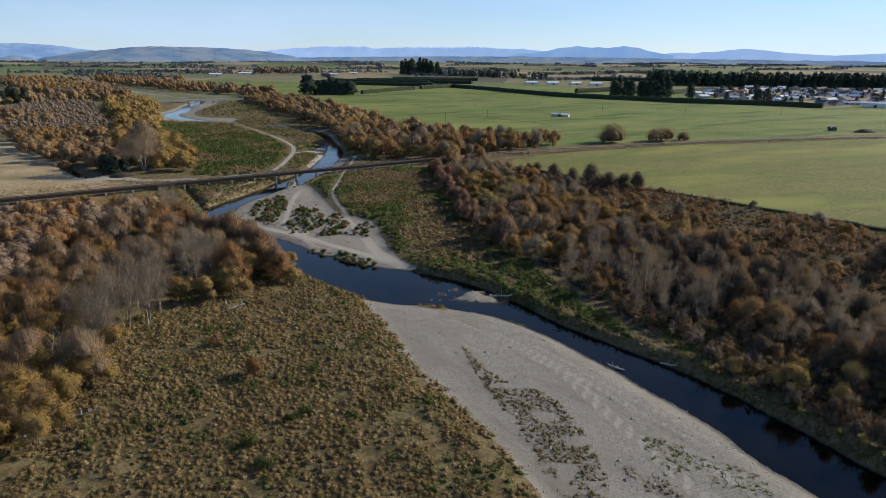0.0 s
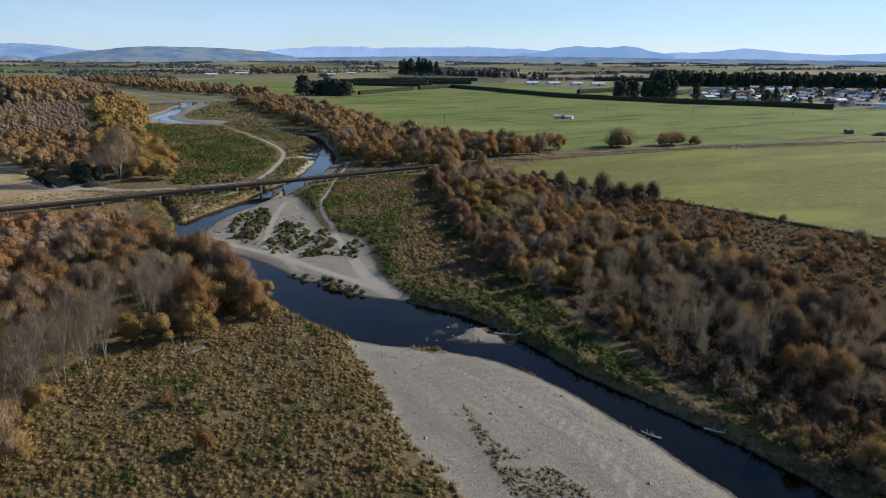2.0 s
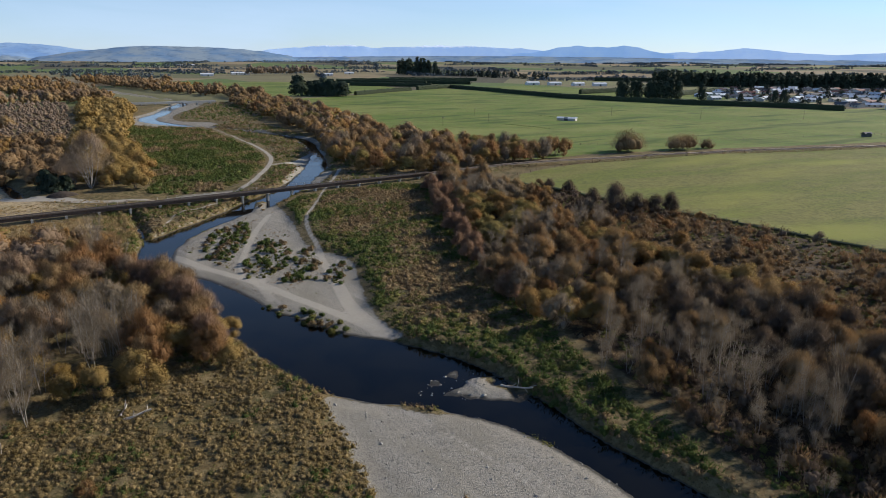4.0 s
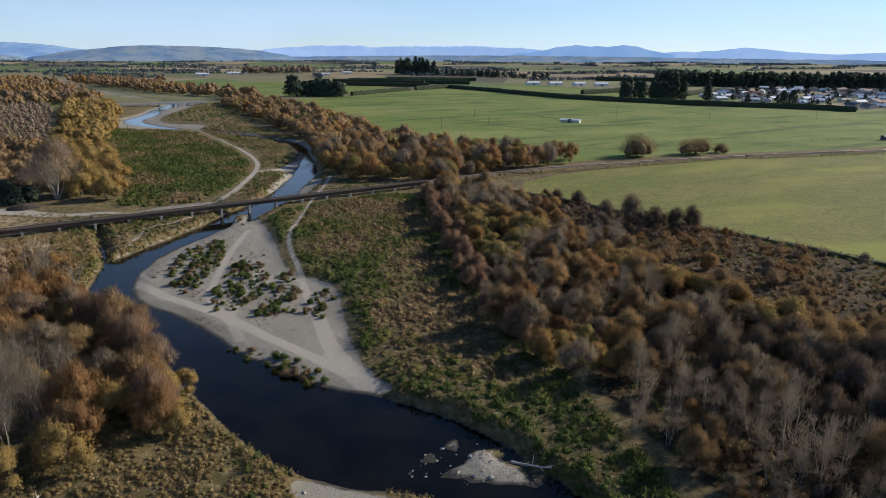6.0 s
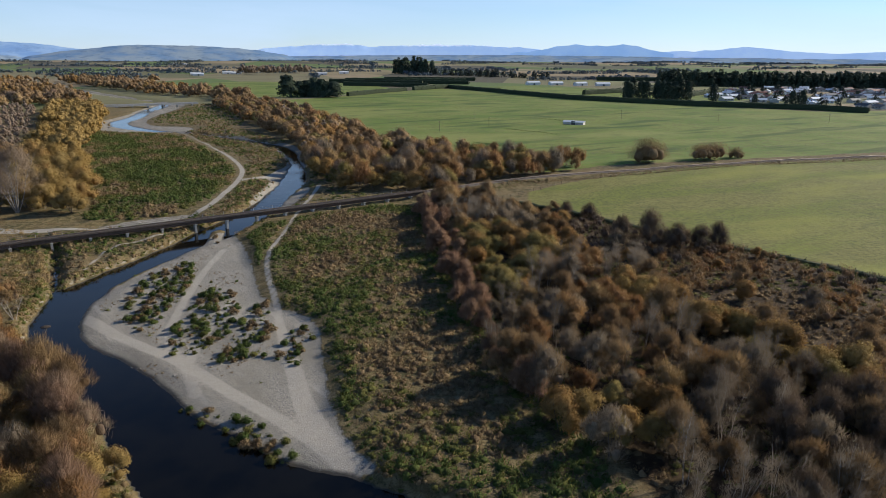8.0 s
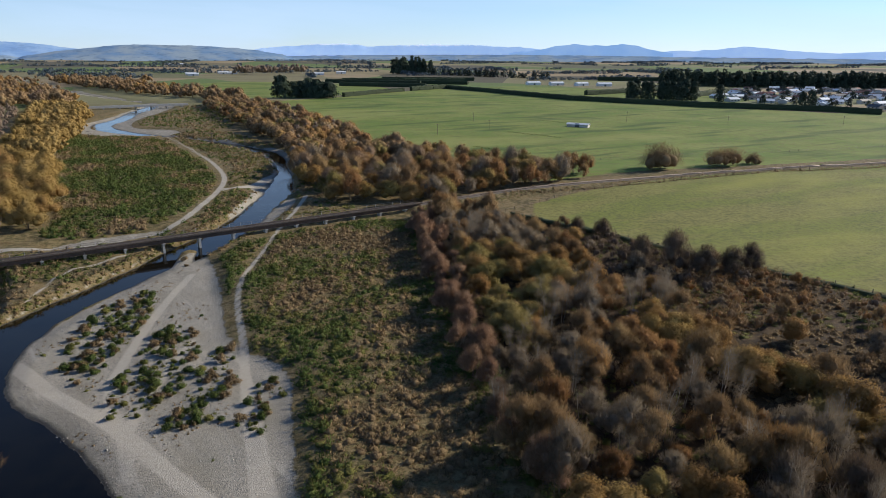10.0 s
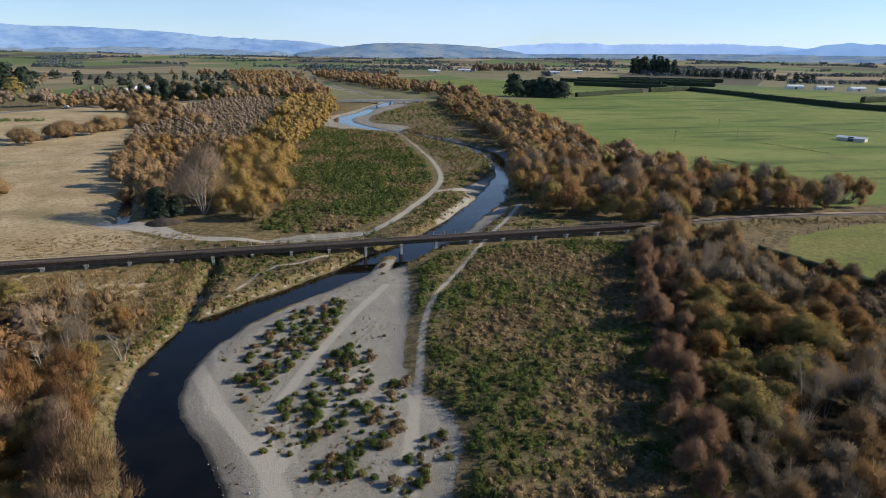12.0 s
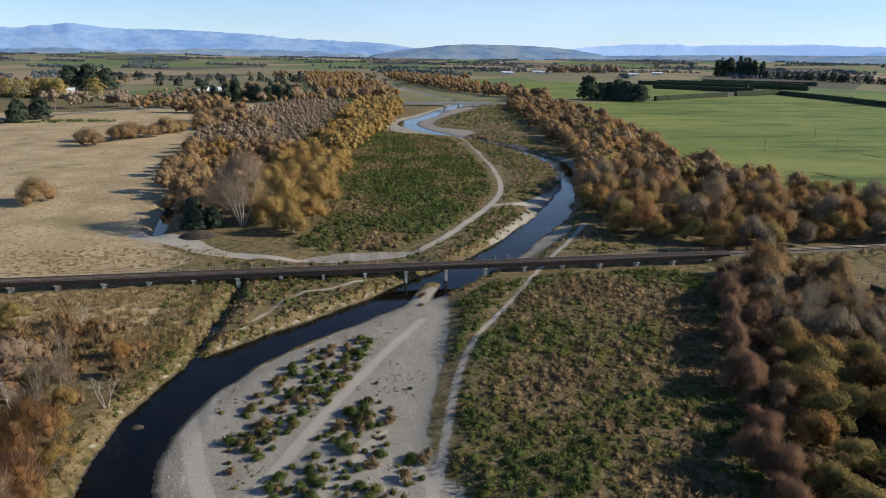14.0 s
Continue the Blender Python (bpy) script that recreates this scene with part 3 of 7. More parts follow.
def ground_height(x, y):
    """Height of the land, with the river carved in and the railway bank heaped up."""
    d_w = np.minimum(line_dist(x, y, RIVER)[0], line_dist(x, y, UPSTREAM)[0]) + (fbm(x, y, 6, 91) - 0.5) * 1.6
    d_s = np.minimum(line_dist(x, y, STREAM)[0], line_dist(x, y, DITCH)[0]) + (fbm(x, y, 4, 92) - 0.5) * 1.0
    g = np.maximum(area_depth(x, y, LOWER_BAR), area_depth(x, y, ISLAND_BAR))
    for p in GRAVELS:
        g = np.maximum(g, area_depth(x, y, p))
    near = smooth01(np.hypot(x + 40, y - 200), 900, 300)
    land = 1.3 + (fbm(x, y, 26, 3) - 0.5) * 0.9 * near + (fbm(x, y, 3.6, 5, 2) - 0.5) * 0.75 * near
    field = np.maximum(np.maximum(area_depth(x, y, GRAZED), area_depth(x, y, PASTURE)), area_depth(x, y, TAN))
    land = land + (1.2 + (fbm(x, y, 70, 8) - 0.5) * 1.6 - land) * smooth01(field, -1, 6)
    bars = 0.10 + (fbm(x, y, 14, 13) - 0.5) * 0.5 + (fbm(x, y, 3, 17, 2) - 0.5) * 0.14
    k = smooth01(g, -6.0, 2.5)
    z = land * (1 - k) + bars * k
    slope = 0.9 - 0.75 * smooth01(g, -3, 1)
    shore = WATER_Z + np.where(d_w > 0, d_w * slope, d_w * 0.3)
    riffle = np.exp(-((x - 6) ** 2 / 260 + (y - 152) ** 2 / 90))
    bed = WATER_Z - 1.2 + riffle * (1.12 + (fbm(x, y, 4.0, 23) - 0.5) * 2.2)
    shoal = np.exp(-((x - 14) ** 2 + (y - 146) ** 2) / 60)
    z = np.where(d_w < 6, np.minimum(z, np.maximum(shore, bed + shoal * 0.6)), z)
    z = np.where(d_s < 3, np.minimum(z, np.maximum(WATER_Z + d_s * 0.8, WATER_Z - 0.6)), z)
    spit = line_dist(x, y, np.array([(-63, 281), (-64.5, 290), (-66, 298)]))[0]
    z = np.maximum(z, 0.05 - np.maximum(spit - 1.1, 0) * 0.45)
    bank = np.minimum(line_dist(x, y, RAIL)[0], line_dist(x, y, RAIL_WEST)[0])
    top = 3.1 - 2.0 * smooth01(y + x * 0.4, 380, 470) * (x > 20)
    z = np.maximum(z, top - np.maximum(bank - 2.4, 0) * 0.5)
    hollow = line_dist(x, y, np.array([(30.0, 330.0), (61, 303), (88, 275), (103, 257), (144, 206)]))[0]
    z = z - 1.2 * np.exp(-(hollow / 1.6) ** 2)
    far = np.hypot(x, y)
    roll = (fbm(x, y, 900, 31) - 0.35) * 26 * smooth01(far, 1800, 3600)
    lift = smooth01(-x - 0.15 * y, 900, 3000) * 24 * smooth01(far, 1200, 4200)
    return z + roll + lift, g, d_w


def spaced(lo, hi, a, b, step, grow):
    """Even steps from a to b, growing ones out to lo and hi."""
    mid = list(np.arange(a, b, step))
    up, d = [], step
    while (up[-1] if up else b) < hi:
        up.append((up[-1] if up else mid[-1]) + d)
        d += d * grow
    down, d = [], step
    while (down[-1] if down else a) > lo:
        down.append((down[-1] if down else a) - d)
        d += d * grow
    return np.array(down[::-1] + mid + up)


def build_ground():
    xs, ys = spaced(-5200, 4600, -108, 64, 1.05, 0.032), spaced(-300, 5000, 66, 302, 1.05, 0.0125)
    gx, gy = np.meshgrid(xs, ys)
    x, y = gx.ravel(), gy.ravel()
    z, g, d_w = ground_height(x, y)
    nx, ny = len(xs), len(ys)
    i = (np.arange(ny - 1)[:, None] * nx + np.arange(nx - 1)[None, :]).ravel()
    me = mesh_np("ground", np.column_stack([x, y, z]), np.column_stack([i, i + 1, i + 1 + nx, i + nx]), M_GROUND, None, True)
    trk = np.max([-line_dist(x, y, p)[0] for p in TRACKS], axis=0)
    d_rail = line_dist(x, y, RAIL)[0]
    mid_x = np.interp(y, RIVER[:, 1], RIVER[:, 0])
    silt = np.where((x < mid_x) & (y > 214) & (y < 302), 0.25 - np.abs(d_w - 0.7), -9)
    trk = np.maximum(trk, silt)
    fields = {"gravel": np.maximum(np.maximum(g, area_depth(x, y, RIFFLE)), np.where(y > 330, (fbm(x, y, 18, 29) - 0.38) * 11 - d_w, -9)), "track": trk,
              "tan": np.maximum(area_depth(x, y, TAN), area_depth(x, y, TAN_NEAR)), "grazed": np.minimum(area_depth(x, y, GRAZED), d_rail - 5.5),
              "pasture": np.minimum(np.max([area_depth(x, y, p) for p in (PASTURE, PASTURE_FAR, PASTURE_STRIP)], axis=0), d_rail - 4.5), "scrub": area_depth(x, y, SCRUB)}
    for key, v in fields.items():
        me.attributes.new(key, "FLOAT", "POINT").data.foreach_set("value", np.clip(v, -9, 9).astype(np.float32))
    tagged(new("ground", me), "riverside land of rough grass, gravel bars and green paddocks", "ground", "", "structure")


def ribbon(line, extra, z, cuts=1):
    """A flat strip along a line of x, y, width."""
    p = np.asarray(line)
    d = np.gradient(p[:, :2], axis=0)
    d /= np.linalg.norm(d, axis=1)[:, None]
    nrm = np.column_stack([-d[:, 1], d[:, 0]])
    w = (p[:, 2] / 2 + extra)[:, None] * nrm
    v = np.concatenate([np.column_stack([p[:, :2] + w, np.full(len(p), z)]), np.column_stack([p[:, :2] - w, np.full(len(p), z)])])
    n = len(p)
    i = np.arange(n - 1)
    return v, np.column_stack([i, i + n, i + n + 1, i + 1])


build_ground()
for nm, ln, extra, mat, lab in (("water", RIVER, 2.2, M_WATER, "dark clear river water over a stony bed"), ("water", np.concatenate([RIVER[-1:], UPSTREAM[1:]]), 2.2, M_RIFFLE, "shallow rippled river water reflecting the sky"),
                                ("water", STREAM, 1.2, M_POOL, "still brown water in a weedy side stream"), ("water", DITCH, 1.2, M_POOL, "still puddles in a shaded ditch")):
    v, q = ribbon(ln, extra, WATER_Z if nm == "water" and ln is not STREAM else WATER_Z - 0.006)
    tagged(new(nm, mesh_np(nm, v, q, mat)), lab, "water", "", "structure")


def ground_z(x, y):
    return float(ground_height(np.array([float(x)]), np.array([float(y)]))[0][0])


def ground_zs(pts):
    pts = np.asarray(pts, dtype=float)
    return ground_height(pts[:, 0], pts[:, 1])[0]


# ---- plants ----
class Plant:
    """One grown plant: wood and crown as arrays, made into meshes on demand."""

    def __init__(self, name, wood, crown_v, crown_t, wood_mat, crown_mat, crown_n=None):
        self.name, self.wood_mat, self.crown_mat = name, wood_mat, crown_mat
        self.wv = np.concatenate(wood.v) if wood.v else np.zeros((0, 3))
        self.wq = np.concatenate(wood.q) if wood.q else np.zeros((0, 4), dtype=int)
        self.cv, self.ct, self.cn = crown_v, crown_t, crown_n

    def root(self, label, category, group):
        ob = thing(self.name, label, category, group)
        part("trunk", mesh_np("trunk", self.wv, self.wq, self.wood_mat, None, True), ob)
        part("crown", mesh_np("crown", self.cv, self.ct, self.crown_mat, None, True, self.cn), ob)
        return ob


def spikes(r, base, way, length, width, out=None):
    """Thin upright twigs, one sliver each, broadside outward."""
    n = len(base)
    way = way / (np.linalg.norm(way, axis=1)[:, None] + 1e-9)
    face = r.normal(size=(n, 3)) * (1.0 if out is None else 0.5) + (0 if out is None else out)
    side = np.cross(way, face)
    side /= np.linalg.norm(side, axis=1)[:, None] + 1e-9
    side *= (width * r.uniform(0.6, 1.4, n) / 2)[:, None]
    tip = base + way * (length * r.uniform(0.5, 1.3, n))[:, None]
    v = np.stack([base - side, base + side, tip], axis=1).reshape(-1, 3)
    return v, np.arange(3 * n).reshape(-1, 3)


def leaves(r, centre, size, out=None):
    """Small leaf sprays, one ragged triangle each, facing mostly outward."""
    n = len(centre)
    face = r.normal(size=(n, 3)) * (1.0 if out is None else 0.55) + (0 if out is None else out)
    face /= np.linalg.norm(face, axis=1)[:, None] + 1e-9
    a = np.cross(face, r.normal(size=(n, 3)))
    a /= np.linalg.norm(a, axis=1)[:, None] + 1e-9
    b = np.cross(face, a)
    s = (size * r.uniform(0.6, 1.5, n))[:, None]
    v = np.stack([centre - a * s * 0.6, centre + a * s * 0.5 + b * s * 0.35, centre + b * s * 0.9 - a * s * 0.1], axis=1).reshape(-1, 3)
    return v, np.arange(3 * n).reshape(-1, 3)


def soften(v, way, own=0.45):
    """Twigs and leaves of one crown shade together: each sliver turned outward, its normal drawn to the crown's."""
    tri = v.reshape(-1, 3, 3)
    g = np.cross(tri[:, 1] - tri[:, 0], tri[:, 2] - tri[:, 0])
    g /= np.linalg.norm(g, axis=1)[:, None] + 1e-9
    way = way / (np.linalg.norm(way, axis=1)[:, None] + 1e-9)
    back = (g * way).sum(axis=1) < 0
    tri[back] = tri[back][:, ::-1]
    g[back] *= -1
    n = way + g * own
    n /= np.linalg.norm(n, axis=1)[:, None] + 1e-9
    return tri.reshape(-1, 3), np.repeat(n, 3, axis=0)


def limb(r, p0, way, length, bend, n=4):
    way = np.array(way, dtype=float) / np.linalg.norm(way)
    pts, p, d = [np.array(p0, dtype=float)], np.array(p0, dtype=float), way
    for _ in range(n):
        d = d + r.normal(0, bend, 3) + np.array([0, 0, bend * 0.5])
        d /= np.linalg.norm(d)
        p = p + d * length / n
        pts.append(p)
    return np.array(pts)


def icosphere(cuts):
    """Unit sphere of even triangles, as arrays."""
    b = bmesh.new()
    bmesh.ops.create_icosphere(b, subdivisions=cuts, radius=1.0)
    b.verts.index_update()
    v, f = np.array([tuple(q.co) for q in b.verts]), np.array([[q.index for q in g.verts] for g in b.faces])
    b.free()
    return v, f


ICO = {1: icosphere(2), 2: icosphere(1)}


def vertex_normals(v, f):
    g = np.cross(v[f[:, 1]] - v[f[:, 0]], v[f[:, 2]] - v[f[:, 0]])
    out = np.zeros_like(v)
    for k in range(3):
        np.add.at(out, f[:, k], g)
    return out / (np.linalg.norm(out, axis=1)[:, None] + 1e-9)


def grow(name, seed, height, spread, stems, branches, twigs, kind, wood_mat, crown_mat, twig_len=1.1, twig_w=0.09, lean=0.35, thick=0.02, sides=5, low=0.25, clump=1.0, lobed=(7, 11, 0.36, 0.52), fill=0, twiggy=True):
    """A tree of stems, branches and a crown of twigs ('twig') or leaf sprays ('leaf')."""
    r = np.random.default_rng(seed)
    wood, ends, dirs = Soup(), [], []
    for s in range(stems):
        w = r.uniform(0, 2 * math.pi)
        k = lean * (r.uniform(0.3, 1.0) if stems > 1 else 0.12)
        top = height * r.uniform(0.72, 0.98)
        pts = limb(r, (0.25 * math.cos(w) * (stems > 1), 0.25 * math.sin(w) * (stems > 1), -0.3), (k * math.cos(w), k * math.sin(w), 1), top, 0.09, 6)
        foot = wood.n
        wood.tube(pts, np.linspace(height * thick, height * thick * 0.18, len(pts)), sides)
        if s:
            wood.q.append(np.array([[0, 1, foot + 1, foot]]))
        for b in range(branches):
            f = r.uniform(low, 0.92)
            i = f * (len(pts) - 1)
            p0 = pts[int(i)] + (pts[min(int(i) + 1, len(pts) - 1)] - pts[int(i)]) * (i % 1)
            w2 = r.uniform(0, 2 * math.pi)
            ln = spread * r.uniform(0.55, 1.0) * (1.05 - 0.6 * f)
            br = limb(r, p0, (math.cos(w2), math.sin(w2), r.uniform(0.4, 1.3)), ln, 0.16, 3)
            fork, ring = wood.n, foot + int(i) * sides
            wood.tube(br, np.linspace(height * thick * 0.4, height * thick * 0.09, len(br)), 3)
            wood.q.append(np.array([[ring, ring + 1, fork + 1, fork]]))
            for q in (1, 2, 3):
                ends.append(br[q])
                dirs.append(br[q] - br[q - 1])
        ends.append(pts[-1])
        dirs.append(pts[-1] - pts[-2])
    ends, dirs, cn = np.array(ends), np.array(dirs), None
    pick = r.integers(0, len(ends), twigs)
    base = ends[pick] + r.normal(0, 1, (twigs, 3)) * np.array([0.42, 0.42, 0.34]) * clump * spread * 0.45
    base[:, 2] = np.maximum(base[:, 2], height * low * 0.5)
    d = dirs[pick] / (np.linalg.norm(dirs[pick], axis=1)[:, None] + 1e-9)
    out = np.column_stack([base[:, 0], base[:, 1], np.zeros(twigs)]) / max(spread, 0.1)
    if kind == "dome":
        # rounded lobes set over a dome, each clothed with twigs
        lobes = int(r.integers(lobed[0], lobed[1]))
        d0 = r.normal(size=(lobes, 3))
        d0[:, 2] = np.abs(d0[:, 2]) * 1.2 - 0.15
        d0 /= np.linalg.norm(d0, axis=1)[:, None]
        d0[0] = (0, 0, 1)
        rad = spread * r.uniform(lobed[2], lobed[3], lobes)
        mid = height * (0.22 + low * 0.45)
        c0 = d0 * np.column_stack([spread - rad, spread - rad, height * r.uniform(0.86, 1.0, lobes) - rad - mid]) + np.array([0, 0, mid])

        c0[:, :2] *= r.uniform(0.65, 1.3, (lobes, 1)) * r.uniform(0.82, 1.2, 2)

        def shell(n, lo, hi):
            """Places on the outer lobes, the way out, and the way the crown faces there."""
            li = r.integers(0, lobes, n * 2)
            u = r.normal(size=(n * 2, 3))
            u[:, 2] = np.abs(u[:, 2] + 0.35) - 0.35
            u /= np.linalg.norm(u, axis=1)[:, None]
            fringe = 1 + 0.10 * np.sin(u[:, 0] * 9 + seed) * np.sin(u[:, 1] * 9 + li)
            q = c0[li] + u * (rad[li] * fringe * (lo + (hi - lo) * r.beta(1.6, 1.3, n * 2)))[:, None] * np.array([1, 1, 1.25 if twiggy else 1.0])
            near_by = (np.linalg.norm(q[:, None] - c0[None], axis=2) / rad[None] < lo).any(axis=1)
            pick = np.argsort(near_by, kind="stable")[:n]
            q, u, li = q[pick], u[pick], li[pick]
            q[:, 2] = np.maximum(q[:, 2], 0.04 * height)
            return q, u, u * 0.7 + d0[li] * 0.35 + np.array([0, 0, 0.1])

        rise = np.array([0, 0, 0.95 if twiggy else 0.1])
        if twiggy:
            q, u, face = shell(twigs, 0.45, 1.08)
            v, t = spikes(r, q, u * 0.6 + rise + r.normal(0, 0.3, (twigs, 3)), twig_len, twig_w, u + np.array([0, 0, 0.3]))
        else:
            q, u, face = shell(twigs, 0.5, 1.18)
            v, t = leaves(r, q, twig_len, u + np.array([0, 0, 0.25]))
        v, cn = soften(v, face, 0.4)
        if fill:
            # a dense lumpy heart under the outer twigs makes the crown opaque
            cu, cf = ICO[fill]
            for k in range(lobes):
                w = r.uniform(0, 6.28, 4)
                lump = 1 + 0.14 * np.sin(cu[:, 0] * 4.6 + w[0]) * np.sin(cu[:, 1] * 4.6 + w[1]) + 0.10 * np.sin(cu[:, 2] * 7.5 + w[2]) * np.sin(cu[:, 0] * 8.1 + w[3]) + r.normal(0, 0.05, len(cu))
                fv = c0[k] + cu * (rad[k] * (0.42 if twiggy else 0.68 if height > 5 and twigs < 1200 else 0.52) * lump)[:, None] * np.array([1, 1, 1.25 if twiggy else 1.0])
                fv[:, 2] = np.maximum(fv[:, 2], 0.04 * height)
                v, t, cn = np.concatenate([v, fv]), np.concatenate([t, cf + len(v)]), np.concatenate([cn, vertex_normals(fv, cf)])
    elif kind == "twig":
        v, t = spikes(r, base, d * 0.5 + out * 0.35 + np.array([0, 0, 0.75]) + r.normal(0, 0.4, (twigs, 3)), twig_len, twig_w)
    else:
        m = min(len(ends), 14)
        c0 = ends[r.permutation(len(ends))[:m]]
        sz = spread * clump * r.uniform(0.28, 0.5, m)
        li = r.integers(0, m, twigs)
        u = r.normal(size=(twigs, 3))
        u /= np.linalg.norm(u, axis=1)[:, None]
        base = c0[li] + u * (sz[li] * r.uniform(0.7, 1.15, twigs))[:, None]
        base[:, 2] = np.maximum(base[:, 2], 0.03 * height)
        v, t = leaves(r, base, twig_len, u + np.array([0, 0, 0.2]))
        v, cn = soften(v, u + np.array([0, 0, 0.2]))
    return Plant(name, wood, v, t, wood_mat, crown_mat, cn)


def cone_tree(name, seed, height, spread, sprays, size, mat, rounded_top=False):
    """A dark evergreen: tiers of drooping sprays round a straight trunk."""
    r = np.random.default_rng(seed)
    wood = Soup()
    wood.tube([(0, 0, -0.3), (0, 0, height * 0.5), (0, 0, height * 0.95)], [height * 0.022, height * 0.014, 0.03], 5)
    f = r.uniform(0, 1, sprays) ** (0.8 if rounded_top else 1.25)
    prof = np.sqrt(np.clip(1 - (f * 1.02 - 0.1) ** 2, 0, 1)) if rounded_top else (1 - f) ** 0.8
    lump = 0.72 + 0.5 * vnoise(f * 9 + seed, r.uniform(0, 1, sprays) * 0 + seed, 1.0, seed)
    w = r.uniform(0, 2 * math.pi, sprays)
    lobes = 0.8 + 0.3 * np.sin(w * 3 + seed) * np.sin(f * 11 + seed)
    rad = spread * prof * lump * lobes * r.uniform(0.45, 1.0, sprays) ** 0.5
    c = np.column_stack([rad * np.cos(w), rad * np.sin(w), height * (0.06 + 0.92 * f)])
    out = np.column_stack([np.cos(w), np.sin(w), 0.4 + f])
    v, t = leaves(r, c, size, out)
    v, cn = soften(v, out, 0.6)
    return Plant(name, wood, v, t, M_BARK, mat, cn)


def in_area(poly, step, seed, keep=1.0, inset=0.5):
    """Jittered places inside an outline."""
    r = np.random.default_rng(seed)
    p = np.asarray(poly, dtype=float)
    xs, ys = np.arange(p[:, 0].min(), p[:, 0].max(), step), np.arange(p[:, 1].min(), p[:, 1].max(), step)
    gx, gy = np.meshgrid(xs, ys)
    gx, gy = gx.ravel() + r.uniform(-0.45, 0.45, gx.size) * step, gy.ravel() + r.uniform(-0.45, 0.45, gy.size) * step
    ok = (area_depth(gx, gy, p) > inset) & (r.uniform(0, 1, gx.size) < keep)
    return np.column_stack([gx[ok], gy[ok]])


def joined(name, plants, places, scales, label, category, seed, sink=0.1):
    """Many plants past counting, as one mesh of stuff."""
    r = np.random.default_rng(seed)
    if not len(places):
        return
    zs = ground_zs(places)
    wv, wq, cv, ct, nw, nc, tone, cn = [], [], [], [], 0, 0, [], []
    for (x, y), z, s in zip(places, zs, scales):
        p = plants[r.integers(len(plants))]
        w = r.uniform(0, 2 * math.pi)
        k = np.array([[math.cos(w), -math.sin(w), 0], [math.sin(w), math.cos(w), 0], [0, 0, 1]]).T * s * np.array([1, 1, r.uniform(0.85, 1.15)])
        o = np.array([x, y, z - sink])
        wv.append(p.wv @ k + o)
        wq.append(p.wq + nw)
        nw += len(p.wv)
        cn.append(np.zeros_like(p.cv) if p.cn is None else p.cn @ (k / s))
        cv.append(p.cv @ k + o)
        tone.append(np.full(len(p.cv), r.uniform(0, 1)))
        ct.append(p.ct + nc)
        nc += len(p.cv)
    v = np.concatenate(wv + cv)
    q, t = np.concatenate(wq), np.concatenate(ct) + nw
    me = mesh_np(name, v, [q, t], [plants[0].wood_mat, plants[0].crown_mat], np.concatenate([np.zeros(len(q)), np.ones(len(t))]) if len(q) else np.ones(len(t)), True, np.concatenate([np.zeros((nw, 3))] + cn))
    me.attributes.new("tone", "FLOAT", "POINT").data.foreach_set("value", np.concatenate([np.zeros(nw)] + tone).astype(np.float32))
    return tagged(new(name, me), label, category, "", "stuff")


def planted(plants, places, scales, label, category, group, seed):
    """Single trees with trunk and crown, each a thing of its own."""
    r = np.random.default_rng(seed)
    roots = {}
    for (x, y), z, s in zip(places, ground_zs(places), scales):
        i = int(r.integers(len(plants)))
        m = pose(x, y, z - 0.1, r.uniform(-3, 3), r.uniform(-3, 3), r.uniform(0, 360)) @ Matrix.Diagonal((s, s, s * r.uniform(0.88, 1.14), 1))
        if i in roots:
            copy_thing(roots[i], m @ Matrix.Diagonal((*(1 / v for v in roots[i].scale), 1)))
        else:
            roots[i] = plants[i].root(label, category, group)
            roots[i].matrix_basis = m


def sized(n, lo, hi, seed):
    return np.random.default_rng(seed).uniform(lo, hi, n)


# grown once, used many times
LOBES = (10, 15, 0.30, 0.46)
WILLOW_MATS = (M_RUSSET, M_BROWN, M_TAN, M_BROWN, M_GREY, M_PINK)
RUSSET = [grow("willow_tree" if i < 3 else "brown_willow", 10 + i, 7.4, 4.0, 4, 3, 3300, "dome", M_BARK, m, 0.85, 0.055, 0.5, 0.010, 3, 0.2, 1.0, LOBES, 1) for i, m in enumerate(WILLOW_MATS)]
RUSSET_MID = {m.name: [grow("willow_tree", 20 + i, 7.4, 4.6, 1, 1, 420, "dome", M_BARK, m, 0.42, 0.0, 0.5, 0.012, 3, 0.2, 1.0, (7, 11, 0.36, 0.54), 2, False) for i in range(3)] for m in (M_RUSSET, M_BROWN, M_PINK, M_DARK, M_TAN)}
RED = [grow("red_willow", 160 + i, 7.6, 3.2, 5, 3, 3300, "dome", M_BARK, M_RED, 1.2, 0.05, 0.4, 0.009, 3, 0.2, 1.0, (9, 13, 0.30, 0.44), 1) for i in range(3)]
SCRUB_LOW = {m.name: [grow("scrub", 24 + i, 2.8, 2.3, 1, 1, 150, "dome", M_BARK, m, 0.6, 0.08, 0.6, 0.012, 3, 0.12, 1.0, (3, 5, 0.4, 0.6), 2) for i in range(3)] for m in (M_RUSSET, M_BROWN, M_DARK)}
DARKT = [grow("dark_willow", 26 + i, 9.0, 4.6, 6, 6, 4200, "dome", M_BARK, M_DARK, 1.0, 0.06, 0.6, 0.012, 4, 0.2, 1.0, (9, 13, 0.38, 0.56), 1) for i in range(2)]
FIELDT = [grow("field_tree", 28 + i, 9.0, 8.0, 7, 5, 5200, "dome", M_BARK, M_DRYSHRUB if i else M_BROWN, 0.8, 0.07, 0.75, 0.010, 4, 0.1, 1.0, (9, 12, 0.46, 0.62), 1) for i in range(2)]
